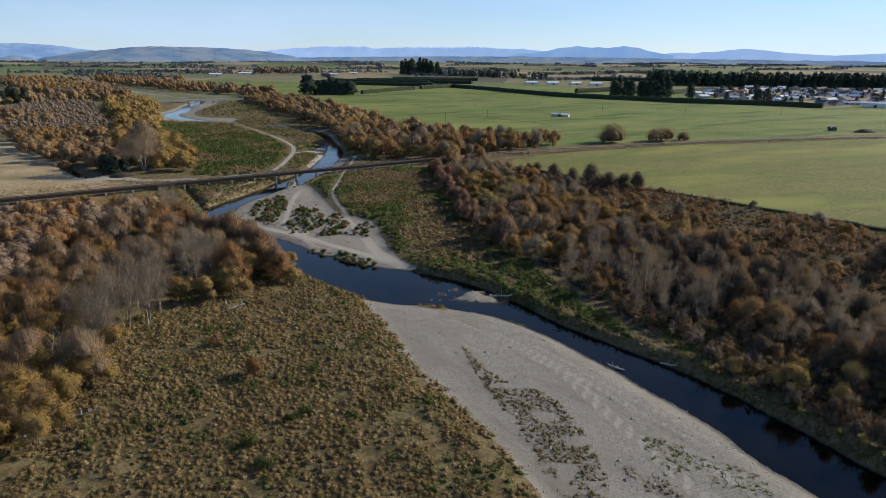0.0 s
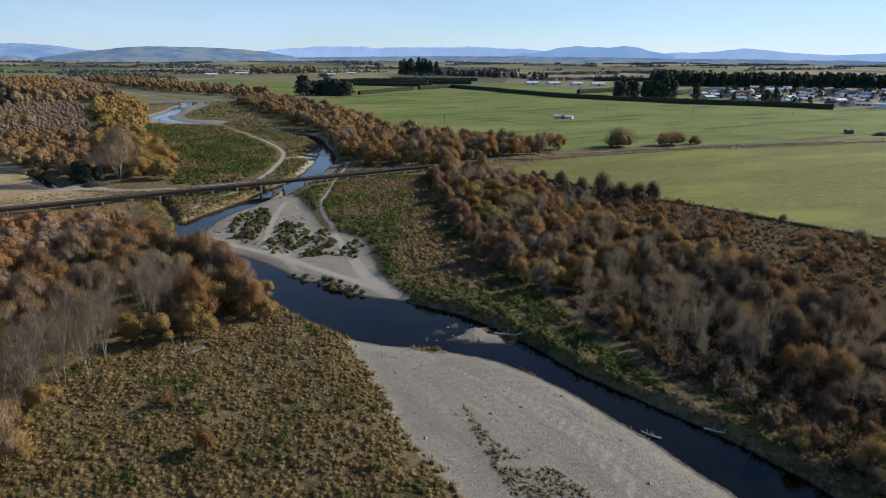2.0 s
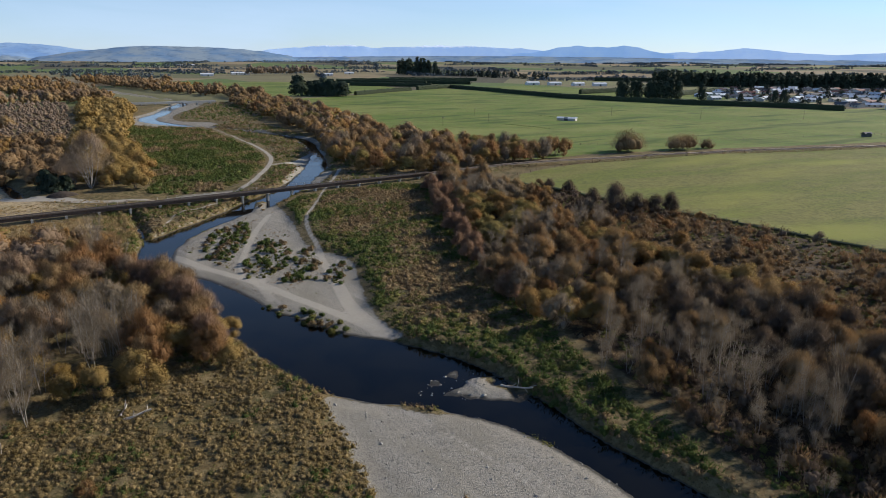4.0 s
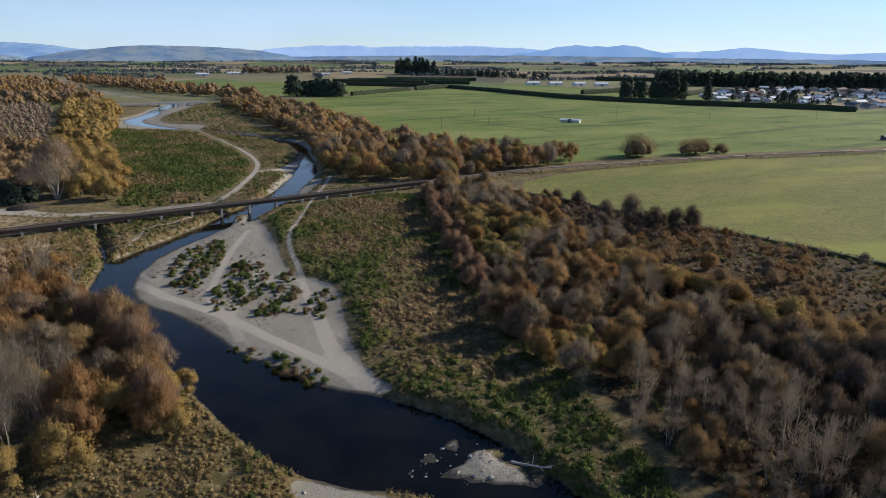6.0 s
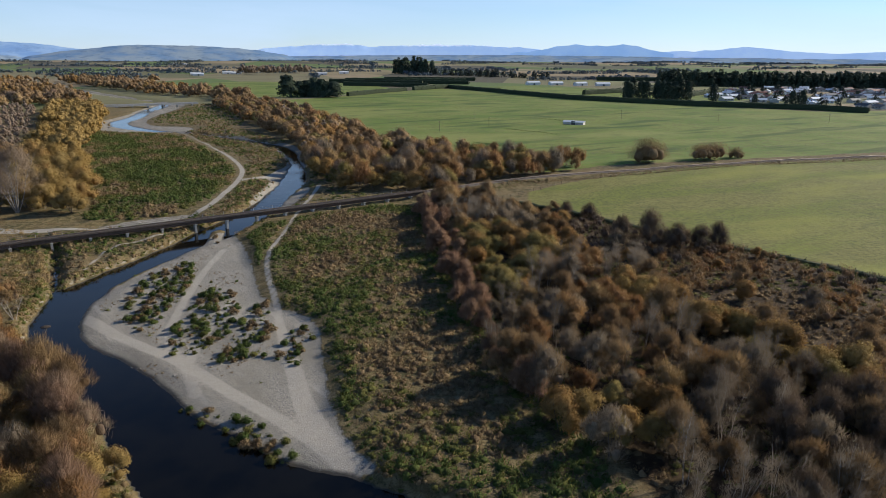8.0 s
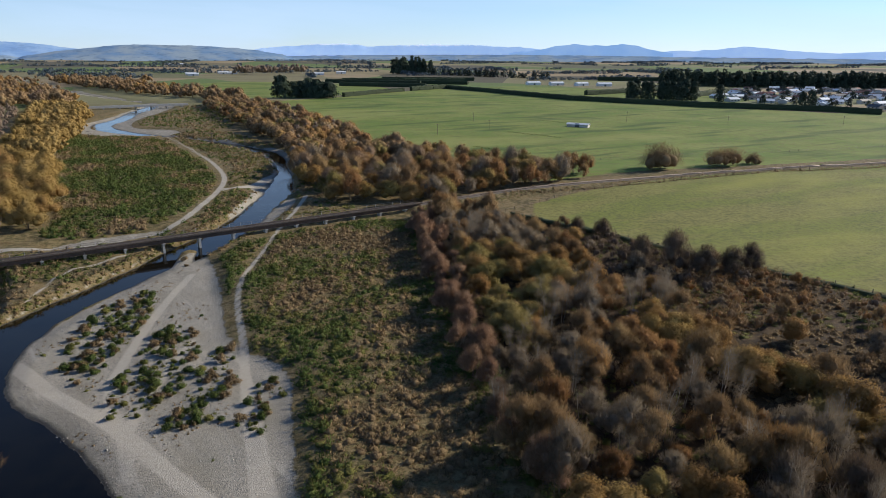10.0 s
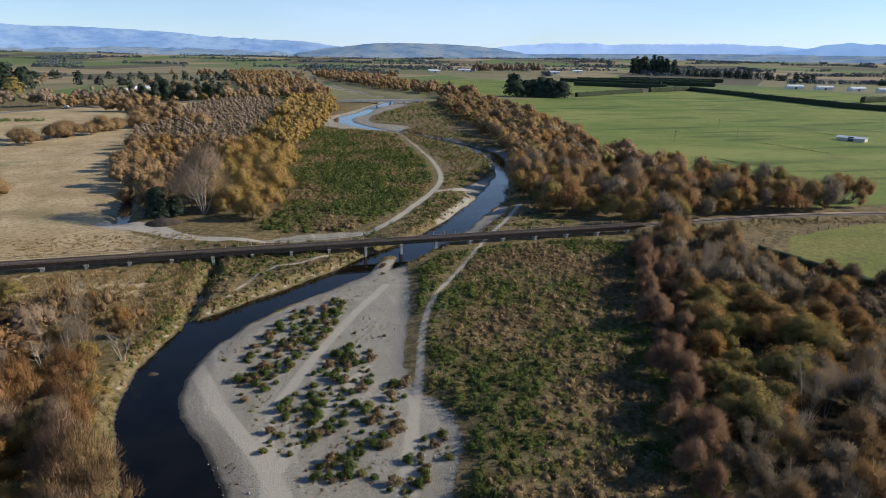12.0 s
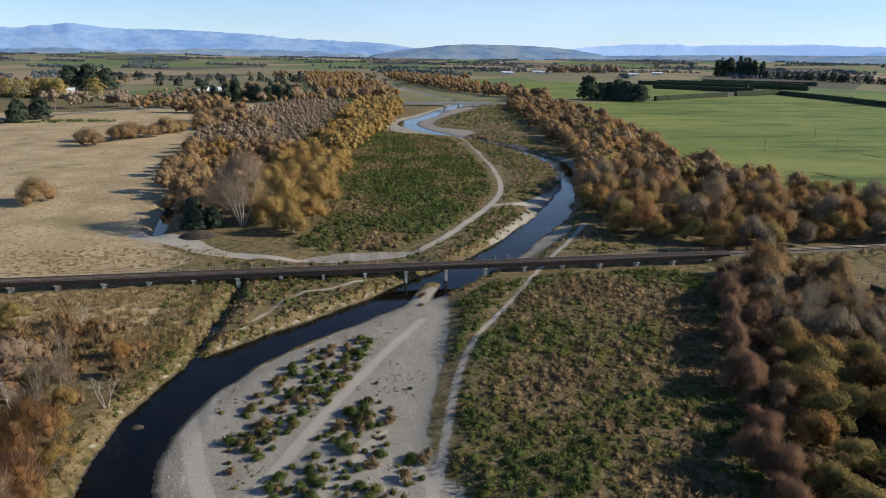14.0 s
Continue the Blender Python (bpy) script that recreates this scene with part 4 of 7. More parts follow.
ORANGE = [grow("autumn_willow", 30 + i, 6.5, 3.9, 3, 3, 3300, "dome", M_BARK, m, 0.22, 0.0, 0.4, 0.012, 3, 0.25, 1.0, LOBES, 1, False) for i, m in enumerate((M_ORANGE, M_GOLD, M_OLIVE))]
GOLD = [grow("golden_willow", 40 + i, 5.4, 3.1, 4, 4, 3200, "dome", M_BARK, M_GOLD, 0.19, 0.0, 0.35, 0.012, 3, 0.22, 1.0, LOBES, 1, False) for i in range(3)]
GOLD_MID = [grow("golden_willow", 50 + i, 12.0, 6.8, 1, 1, 650, "dome", M_BARK, M_GOLD, 0.6, 0.0, 0.3, 0.012, 3, 0.12, 1.0, LOBES, 2, False) for i in range(3)]
GOLD_FRONT = [grow("golden_willow", 150 + i, 12.0, 6.8, 3, 2, 5000, "dome", M_BARK, M_GOLD if i < 3 else M_ORANGE, 0.3, 0.0, 0.3, 0.010, 3, 0.10, 1.0, (10, 14, 0.32, 0.46), 1, False) for i in range(4)]
BUSH_MID = [grow("willow_bush", 120 + i, 6.0, 5.2, 5, 2, 4600, "dome", M_BARK, M_BROWN if i else M_TAN, 0.2, 0.0, 0.6, 0.010, 3, 0.1, 1.0, LOBES, 1, False) for i in range(3)]
ORANGE_MID = [grow("willow_tree", 56 + i, 8.0, 4.8, 1, 1, 480, "dome", M_BARK, M_ORANGE, 0.42, 0.0, 0.35, 0.012, 3, 0.2, 1.1, LOBES, 2, False) for i in range(3)]
OLIVE_MID = [grow("willow_tree", 60 + i, 7.5, 4.6, 1, 1, 480, "dome", M_BARK, M_OLIVE, 0.42, 0.0, 0.35, 0.012, 3, 0.2, 1.1, LOBES, 2, False) for i in range(3)]
POPLAR = [grow("bare_poplar", 70 + i, 11.0, 2.2, 3, 9, 900, "twig", M_PALE, M_GREY, 1.2, 0.04, 0.16, 0.0062, 3, 0.3) for i in range(3)]
BIGBARE = [grow("bare_poplar", 75 + i, 21.0, 10.0, 6, 12, 11000, "dome", M_PALE, M_HAZE, 1.2, 0.06, 0.5, 0.007, 6, 0.14, 1.0, (9, 13, 0.34, 0.5)) for i in range(2)]
PINK_MID = [grow("bare_poplar", 80 + i, 12.0, 4.8, 1, 1, 420, "dome", M_PALE, M_HAZE, 0.42, 0.0, 0.2, 0.008, 3, 0.15, 1.0, (7, 10, 0.38, 0.54), 2, False) for i in range(3)]
FAR_BROWN = [grow("willow_tree", 64 + i, 14.0, 7.5, 1, 1, 160, "dome", M_BARK, M_BROWN, 1.0, 0.0, 0.3, 0.012, 3, 0.15, 1.0, (5, 8, 0.40, 0.58), 2, False) for i in range(3)]
FAR_ORANGE = [grow("willow_tree", 67 + i, 13.0, 7.0, 1, 1, 160, "dome", M_BARK, M_ORANGE, 1.0, 0.0, 0.3, 0.012, 3, 0.15, 1.0, (5, 8, 0.40, 0.58), 2, False) for i in range(3)]
DEADT = [grow("dead_tree", 85 + i, 7.0, 3.0, 3, 6, 60, "twig", M_DEAD, M_DEAD, 1.2, 0.06, 0.6, 0.014, 5, 0.3) for i in range(2)]
SHRUB = [grow("shrub", 90 + i, 1.3, 1.2, 3, 1, 420, "dome", M_BARK, m, 0.16, 0.0, 0.9, 0.02, 3, 0.15, 1.2, (4, 7, 0.36, 0.56), 2, False) for i, m in enumerate((M_GREEN, M_GREEN, M_LUSH, M_DRYSHRUB))]


def low_plant(name, seed, height, spread, n, size, mat, blades=False):
    """A weed or tussock without wood: a ragged mound of leaves or blades."""
    r = np.random.default_rng(seed)
    w, f = r.uniform(0, 2 * math.pi, n), np.sqrt(r.uniform(0, 1, n))
    c = np.column_stack([np.cos(w) * f * spread, np.sin(w) * f * spread, np.zeros(n)])
    if blades == "mound":
        u = r.normal(size=(n, 3))
        u[:, 2] = np.abs(u[:, 2])
        u /= np.linalg.norm(u, axis=1)[:, None]
        base = u * np.array([spread, spread, height]) * r.uniform(0.5, 0.95, n)[:, None] * (1 + 0.25 * np.sin(u[:, 0] * 5 + seed) * np.sin(u[:, 1] * 5))[:, None]
        v, t = spikes(r, base, u + np.array([0, 0, 0.4]) + r.normal(0, 0.45, (n, 3)), height * 0.45, size, u + np.array([0, 0, 0.3]))
    elif blades:
        v, t = spikes(r, c * 0.6 + np.array([0, 0, -0.05]), c * 0.9 + np.array([0, 0, height]) + r.normal(0, 0.12, (n, 3)), height * 1.05, size, c / spread + np.array([0, 0, 0.6]))
    else:
        c[:, 2] = height * (1 - f * f * 0.8) * r.uniform(0.25, 1.0, n)
        v, t = leaves(r, c, size, c / spread + np.array([0, 0, 0.4]))
    v, cn = soften(v, (u if blades == "mound" else c / spread * 0.7) + np.array([0, 0, 0.35]), 0.5)
    if blades == "mound":
        # a lumpy heart below the outer leaves
        cu, cf = ICO[2]
        top = (cu[cf][:, :, 2] > -0.6).all(axis=1)
        used, cf = np.unique(cf[top], return_inverse=True)
        cu, cf = cu[used], cf.reshape(-1, 3)
        w = r.uniform(0, 6.28, 3)
        lump = 0.55 + 0.2 * np.sin(cu[:, 0] * 4.2 + w[0]) * np.sin(cu[:, 1] * 4.2 + w[1]) + r.normal(0, 0.09, len(cu))
        fv = cu * lump[:, None] * np.array([spread, spread, height])
        v, t, cn = np.concatenate([v, fv]), np.concatenate([t, cf + len(v)]), np.concatenate([cn, vertex_normals(fv, cf)])
    return Plant(name, Soup(), v, t, M_BARK, mat, cn)


WEED_G = [low_plant("weed", 120 + i, 0.9, 1.05, 34, 0.14, M_GREEN, "mound") for i in range(4)]
WEED_L = [low_plant("weed", 124 + i, 0.75, 1.05, 34, 0.13, M_LUSH, "mound") for i in range(4)]
WEED_D = [low_plant("weed", 128 + i, 0.85, 1.0, 34, 0.11, M_DRYSHRUB, "mound") for i in range(4)]
TUSSOCK = [low_plant("tussock", 132 + i, 0.62, 0.75, 34, 0.08, M_TUFT, "mound") for i in range(4)]
TUSSOCK_S = [low_plant("tussock", 137 + i, 0.6, 0.6, 30, 0.11, M_STRAW, True) for i in range(3)]
CONIFER = [cone_tree("conifer", 100 + i, 13.0, 4.8, 900, 1.0, M_PINE, True) for i in range(3)]
CYPRESS = [cone_tree("cypress", 105 + i, 15.0, 8.0, 900, 1.8, M_PINE, True) for i in range(3)]
PINE_FAR = [cone_tree("pine", 110 + i, 26.0, 8.0, 190, 3.2, M_PINE, i % 2 == 0) for i in range(4)]
ROUND_FAR = [cone_tree("far_tree", 115 + i, 9.0, 5.0, 70, 2.6, M_FARTREE, True) for i in range(3)]
ROUND_OLIVE = [cone_tree("far_tree", 118 + i, 9.0, 5.5, 600, 0.8, M_OLIVE, True) for i in range(3)]

RIGHT_WOOD = rounded([(64, 78), (56, 92), (48, 111), (41, 126), (33, 141), (26, 163), (19, 179), (13, 196), (9, 219), (5, 248), (2, 273), (0, 295), (-4, 321), (-6, 338), (6, 341), (20, 336), (35, 300), (52, 260), (69, 205), (86, 150), (98, 90), (90, 70)], True, 1)
RIGHT_SCRUB = rounded([(100, 90), (86, 150), (69, 205), (52, 260), (35, 300), (24, 334), (58, 302), (84, 275), (100, 256), (138, 204), (190, 140), (160, 70)], True, 1)
LEFT_WOOD = rounded([(-57, 78), (-58, 103), (-60, 127), (-58, 145), (-46, 152), (-36, 161), (-42, 177), (-62, 197), (-76, 212), (-88, 222), (-100, 228), (-130, 218), (-165, 190), (-150, 120), (-105, 60)], True, 1)
LEFT_BANK = rounded([(-84, 222), (-88, 234), (-98, 244), (-118, 246), (-150, 226), (-128, 210), (-100, 214)], True, 1)
GOLD_BELT = rounded([(-117, 303), (-117, 315), (-121, 327), (-133, 354), (-161, 400), (-202, 484), (-236, 577), (-285, 690), (-335, 770), (-370, 770), (-310, 640), (-255, 540), (-215, 450), (-175, 372), (-145, 325)], True, 1)
BARE_BELT = rounded([(-146, 306), (-180, 372), (-220, 450), (-262, 540), (-320, 640), (-375, 760), (-440, 740), (-392, 600), (-328, 490), (-266, 418), (-214, 356), (-178, 322)], True, 1)
UP_BELT = rounded([(-6, 348), (-34, 356), (-48, 374), (-62, 423), (-84, 500), (-133, 604), (-200, 745), (-240, 836), (-215, 850), (-154, 783), (-84, 650), (-52, 566), (-38, 505), (0, 470), (28, 436), (84, 424), (60, 396), (25, 372)], True, 1)
FAR_BELT = rounded([(-225, 845), (-280, 920), (-420, 1030), (-680, 1345), (-640, 1400), (-390, 1110), (-250, 960), (-190, 870)], True, 1)
FAR_BELT_WEST = rounded([(-345, 780), (-420, 920), (-520, 1040), (-760, 1330), (-860, 1330), (-640, 1040), (-520, 900), (-400, 770)], True, 1)

# wood beyond the river on the sunny side
OLIVE_STAND = rounded([(7, 222), (4, 250), (3, 286), (20, 290), (30, 268), (26, 240), (16, 222)], True, 1)
CLEARING = np.array([(19.0, 258.0), (28.0, 259.0)])
spots = in_area(RIGHT_WOOD, 4.5, 201, 0.92)
spots = spots[line_dist(spots[:, 0], spots[:, 1], CLEARING)[0] > 4.0]
spots = spots[fbm(spots[:, 0], spots[:, 1], 15, 63, 2) > 0.29]
near = spots[:, 1] < 400
mixr = np.random.default_rng(5).uniform(0, 1, len(spots)) * 0.45 + 0.55 * vnoise(spots[:, 0], spots[:, 1], 20, 6)
warm = vnoise(spots[:, 0], spots[:, 1], 30, 61) + (spots[:, 0] - 40) * 0.006
b = ((warm > 0.66) & (mixr > 0.3)) | ((line_dist(spots[:, 0], spots[:, 1], np.array([(44, 236), (54, 220), (64, 204), (78, 180)]))[0] < 7) & (mixr > 0.3))
b &= spots[:, 1] > 165
olive = (area_depth(spots[:, 0], spots[:, 1], OLIVE_STAND) > 0) & (mixr > 0.2)
b |= olive
c = ~b & ((mixr > 0.60) | ((np.hypot(spots[:, 0] - 50, (spots[:, 1] - 139) * 0.6) < 9) & (mixr > 0.25)))
a = ~b & ~c
rim = (line_dist(spots[:, 0], spots[:, 1], np.array([(15, 190), (13, 196), (9, 219), (5, 248), (2, 273), (0, 295), (-4, 321)]))[0] < 6.5) & ~((spots[:, 1] > 190) & (spots[:, 1] < 222))
a, b, c = a & ~rim, b & ~rim, c & ~rim
bank_low = np.clip((line_dist(spots[:, 0], spots[:, 1], RIVER)[0] - 2) / 20, 0.42, 1.0)
planted(RED, spots[rim], sized(rim.sum(), 0.5, 0.95, 9), "reddish leafless willow along the edge of the wood", "tree", "red willows", 10)
band = np.column_stack([np.linspace(42, 84, 22), np.linspace(238, 174, 22)]) + np.random.default_rng(68).normal(0, 2.2, (22, 2))
planted([ORANGE[1], ORANGE[0], GOLD[0]], band, sized(22, 0.7, 1.15, 69), "golden orange willow in a band through the wood", "tree", "autumn willows", 70)
edge_y = np.linspace(186, 326, 46)
edge_x = np.interp(edge_y, (180, 196, 219, 248, 273, 295, 321), (20, 14.5, 10.5, 6.5, 3.5, 1.5, -2.5))
fringe_pts = np.column_stack([edge_x, edge_y]) + np.random.default_rng(71).normal(0, 1.6, (46, 2))
planted(RED, fringe_pts, sized(46, 0.4, 0.8, 72), "low reddish leafless willow fringing the wood", "tree", "red willows", 73)
dim = a & (spots[:, 1] < 185) & (spots[:, 0] > 38) & (np.random.default_rng(6).uniform(0, 1, len(spots)) < 0.5)
a &= ~dim
planted(DARKT, spots[dim], sized(dim.sum(), 0.65, 1.0, 4) * bank_low[dim], "dark leafless willow with dense twigs in the wood", "tree", "dark willows", 4)
planted(RUSSET[:5], spots[a & near], sized((a & near).sum(), 0.5, 1.15, 1) * bank_low[a & near], "leafless russet willow with fine upright twigs on the river bank", "tree", "riverside willows", 11)
k = b & ~olive
planted([ORANGE[0], ORANGE[1], ORANGE[2], ORANGE[0]], spots[k], sized(k.sum(), 0.6, 1.1, 2) * bank_low[k], "autumn willow with thinning orange leaves", "tree", "autumn willows", 12)
k = b & olive
planted([ORANGE[2], ORANGE[0], ORANGE[2]], spots[k], sized(k.sum(), 0.75, 1.2, 2), "autumn willow with olive and tan leaves", "tree", "autumn willows", 14)
planted([ORANGE[2], ORANGE[2], ORANGE[1]], [(58, 100), (62, 104), (68, 100), (64, 95), (72, 96), (54, 123), (52, 107)], [0.85, 0.7, 0.8, 0.7, 0.75, 0.5, 0.55], "olive green leafy willow bush above the river", "tree", "autumn willows", 15)
planted(POPLAR, spots[c & near], sized((c & near).sum(), 0.6, 1.05, 3) * bank_low[c & near], "bare grey poplar with pale ascending branches", "tree", "bare poplars", 13)
spots = in_area(RIGHT_SCRUB, 2.7, 202, 0.85)
sc = vnoise(spots[:, 0], spots[:, 1], 25, 9) * 0.7 + np.random.default_rng(64).uniform(0, 0.3, len(spots))
open_ground = fbm(spots[:, 0], spots[:, 1], 22, 65, 2) < 0.27
for lo, hi, key, tone_word, seed in ((0.0, 0.42, "brown_twigs", "brown", 17), (0.42, 0.58, "russet_twigs", "russet", 19), (0.58, 1.0, "dark_twigs", "dark", 18)):
    k = (sc >= lo) & (sc < hi) & ~open_ground
    size = 0.35 + 1.1 * np.random.default_rng(seed).uniform(0, 1, k.sum()) ** 2.2
    joined("scrub_thicket", SCRUB_LOW[key], spots[k], size, "low " + tone_word + " leafless scrub on rough ground", "scrub", seed)
brush = in_area(rounded([(38, 132), (49, 110), (62, 84), (82, 52), (112, 55), (96, 95), (76, 122), (54, 152), (38, 162)], True, 1), 2.7, 74, 0.85)
for j, (key, tone_word) in enumerate((("dark_twigs", "dark"), ("brown_twigs", "brown"), ("dark_twigs", "dark"))):
    joined("brush_thicket", SCRUB_LOW[key], brush[j::3], sized(len(brush[j::3]), 0.5, 1.35, 75 + j), "dense " + tone_word + " leafless brush above the river", "scrub", 78 + j)
tall = spots[::31]
planted([RUSSET[1], RUSSET[4], ORANGE[0], RUSSET[3]], tall, sized(len(tall), 0.4, 0.85, 66), "small leafless willow standing in low scrub", "tree", "scrub willows", 67)
planted(DARKT, [(56, 281), (63, 276), (69, 272), (76, 273), (82, 276), (45, 307), (53, 309), (100, 120), (112, 160)], [0.9, 1.1, 1.0, 0.9, 0.8, 0.7, 0.7, 1.0, 1.0], "dark leafless willow with spreading limbs by the paddock fence", "tree", "dark willows", 20)
planted(FIELDT, [(110, 432), (141, 440), (148, 442), (161, 447)], [1.4, 1.0, 0.95, 0.65], "bare spreading tree on green pasture beside the railway", "tree", "pasture trees", 19)

# wood on the near bank
spots = in_area(LEFT_WOOD, 5.0, 203, 0.94)
near = spots[:, 0] > -98
mixr = np.random.default_rng(8).uniform(0, 1, len(spots)) * 0.4 + 0.6 * vnoise(spots[:, 0], spots[:, 1], 18, 16)
grey = np.minimum(np.hypot(spots[:, 0] + 65, (spots[:, 1] - 132) * 0.55), np.hypot(spots[:, 0] + 61, spots[:, 1] - 160)) < 9
c = grey | (mixr > 0.74)
b = ~c & ((mixr > 0.41) | ((spots[:, 1] < 122) & (spots[:, 0] > -90) & (mixr > 0.3)))
a = ~b & ~c
planted(RUSSET, spots[a & near], sized((a & near).sum(), 0.8, 1.3, 21), "leafless russet willow with fine upright twigs on the river bank", "tree", "riverside willows", 22)
planted(GOLD + ORANGE[:2], spots[b & near], sized((b & near).sum(), 0.6, 1.05, 23), "autumn willow with thinning orange and golden leaves", "tree", "autumn willows", 24)
planted(POPLAR, spots[c & near], sized((c & near).sum(), 0.95, 1.35, 25), "bare grey poplar with pale ascending branches", "tree", "bare poplars", 26)
joined("willow_wood", RUSSET_MID["pinkish_twigs"], spots[~near & (mixr < 0.5)], sized((~near & (mixr < 0.5)).sum(), 0.8, 1.2, 27), "leafless pinkish willow thicket", "trees", 27)
joined("willow_wood", RUSSET_MID["russet_twigs"], spots[~near & (mixr >= 0.5)], sized((~near & (mixr >= 0.5)).sum(), 0.8, 1.2, 28), "leafless russet willow thicket", "trees", 28)
stand = np.concatenate([in_area(rounded([(-70, 118), (-57, 120), (-57, 138), (-63, 150), (-75, 146), (-74, 130)], True, 1), 4.6, 251, 0.55), in_area(rounded([(-66, 152), (-56, 156), (-55, 166), (-66, 170)], True, 1), 4.6, 252, 0.85)])
planted(POPLAR, stand, sized(len(stand), 0.8, 1.15, 253), "bare grey poplar with pale ascending branches", "tree", "bare poplars", 254)
planted(GOLD, [(-36, 157), (-39, 162), (-47, 147), (-50, 150), (-53, 143), (-58, 103), (-60, 96), (-62, 90), (-57, 84), (-64, 100), (-66, 92), (-62, 110), (-66, 84), (-62, 78), (-58, 90)], [0.9, 0.8, 1.25, 1.15, 1.1, 1.3, 1.25, 1.5, 1.2, 1.4, 1.5, 1.1, 1.4, 1.3, 1.1], "golden willow in full autumn leaf at the wood's edge", "tree", "golden willows", 29)
edge_line = rounded([(-37, 160), (-41, 168), (-46, 178), (-55, 187), (-64, 196), (-74, 206)], False, 1)
tt = np.linspace(0, len(edge_line) - 1, 17)
edge_pts = np.column_stack([np.interp(tt, np.arange(len(edge_line)), edge_line[:, 0]), np.interp(tt, np.arange(len(edge_line)), edge_line[:, 1])]) + np.array([-3.0, -2.0])
planted([RED[0], RUSSET[0], RED[1]], edge_pts, sized(17, 0.85, 1.15, 28), "leafless russet willow with fine upright twigs on the river bank", "tree", "riverside willows", 28)
spots = in_area(LEFT_BANK, 4.2, 204, 0.75)
planted([RUSSET[0], RUSSET[1], ORANGE[0], RUSSET[2], ORANGE[2]], spots[::4], sized(len(spots[::4]), 0.45, 0.85, 26), "small russet willow on the cut bank", "tree", "bank willows", 26)
joined("bank_scrub", SCRUB_LOW["russet_twigs"], spots[2::4], sized(len(spots[2::4]), 0.8, 1.7, 27), "russet willow scrub along the cut bank", "scrub", 28)
joined("bank_scrub", SCRUB_LOW["brown_twigs"], spots[1::2], sized(len(spots[1::2]), 0.8, 1.7, 27), "brown willow scrub along the cut bank", "scrub", 28)

# golden belt beyond the bridge
spots = in_area(GOLD_BELT, 7.2, 205, 0.97)
spots = spots[(np.hypot(spots[:, 0] + 137, spots[:, 1] - 312) > 9) & (np.hypot(spots[:, 0] + 150, spots[:, 1] - 308) > 9)]
front = spots[:, 1] < 420
planted([GOLD_FRONT[i] for i in (0, 1, 2, 0, 1, 3)], spots[front], sized(front.sum(), 0.7, 1.12, 30), "tall golden willow in full autumn leaf", "tree", "golden willows", 30)
spots = spots[~front]
joined("golden_wood", GOLD_MID, spots, sized(len(spots), 0.55, 1.0, 31), "dense belt of golden autumn willows along the river", "trees", 32)
spots = in_area(BARE_BELT, 7.6, 206, 0.92)
s2 = np.random.default_rng(3).uniform(0, 1, len(spots)) * 0.4 + 0.6 * vnoise(spots[:, 0], spots[:, 1], 60, 26)
back = (spots[:, 1] > 425) & (spots[:, 1] - 0.2 * spots[:, 0] > 500)
joined("poplar_grove", PINK_MID, spots[back], sized(back.sum(), 0.45, 0.62, 33), "leafless pinkish poplar grove", "trees", 34)
k = ~back & (s2 < 0.34)
joined("autumn_wood", ORANGE_MID, spots[k], sized(k.sum(), 0.75, 1.15, 35), "russet and orange autumn willows at the field's edge", "trees", 36)
k = ~back & (s2 >= 0.34)
joined("willow_wood", RUSSET_MID["brown_twigs"], spots[k], sized(k.sum(), 0.9, 1.35, 35), "leafless brown willows at the field's edge", "trees", 36)
planted(BIGBARE, [(-139, 316), (-150, 324), (-22, 392), (-10, 398), (4, 404)], [1.15, 0.75, 0.5, 0.55, 0.48], "tall leafless poplar with pale trunk and pinkish twigs", "tree", "bare poplars", 37)

# belt upstream on the pasture side
spots = in_area(UP_BELT, 7.3, 207, 0.92)
front = spots[:, 1] < 440
mixr = np.random.default_rng(14).uniform(0, 1, len(spots))
k = front & (mixr < 0.62)
planted(RUSSET, spots[k], sized(k.sum(), 0.8, 1.6, 47), "leafless russet willow with fine upright twigs on the river bank", "tree", "riverside willows", 47)
k = front & (mixr >= 0.62)
planted(ORANGE, spots[k], sized(k.sum(), 0.8, 1.6, 48), "autumn willow with thinning orange and olive leaves", "tree", "autumn willows", 48)
spots = spots[~front]
s2 = np.random.default_rng(4).uniform(0, 1, len(spots)) * 0.75 + 0.25 * vnoise(spots[:, 0], spots[:, 1], 30, 36)
for lo, hi, pl, sc_lo, sc_hi, nm, lab in ((0, 0.26, RUSSET_MID["russet_twigs"], 0.8, 1.6, "willow_wood", "leafless russet willows lining the river"), (0.26, 0.44, RUSSET_MID["brown_twigs"], 0.8, 1.7, "willow_wood", "leafless brown willows lining the river"),
                                          (0.44, 0.56, RUSSET_MID["tan_twigs"], 0.8, 1.5, "willow_wood", "tan leafless willows lining the river"), (0.56, 0.66, ORANGE_MID, 0.7, 1.4, "autumn_wood", "orange autumn willows lining the river"),
                                          (0.66, 0.76, OLIVE_MID, 0.7, 1.4, "autumn_wood", "olive autumn willows lining the river"), (0.76, 1.0, PINK_MID, 0.5, 0.8, "poplar_wood", "leafless pinkish poplars lining the river")):
    k = (s2 >= lo) & (s2 < hi)
    joined(nm, pl, spots[k], sized(k.sum(), sc_lo, sc_hi, 41), lab, "trees", 42)
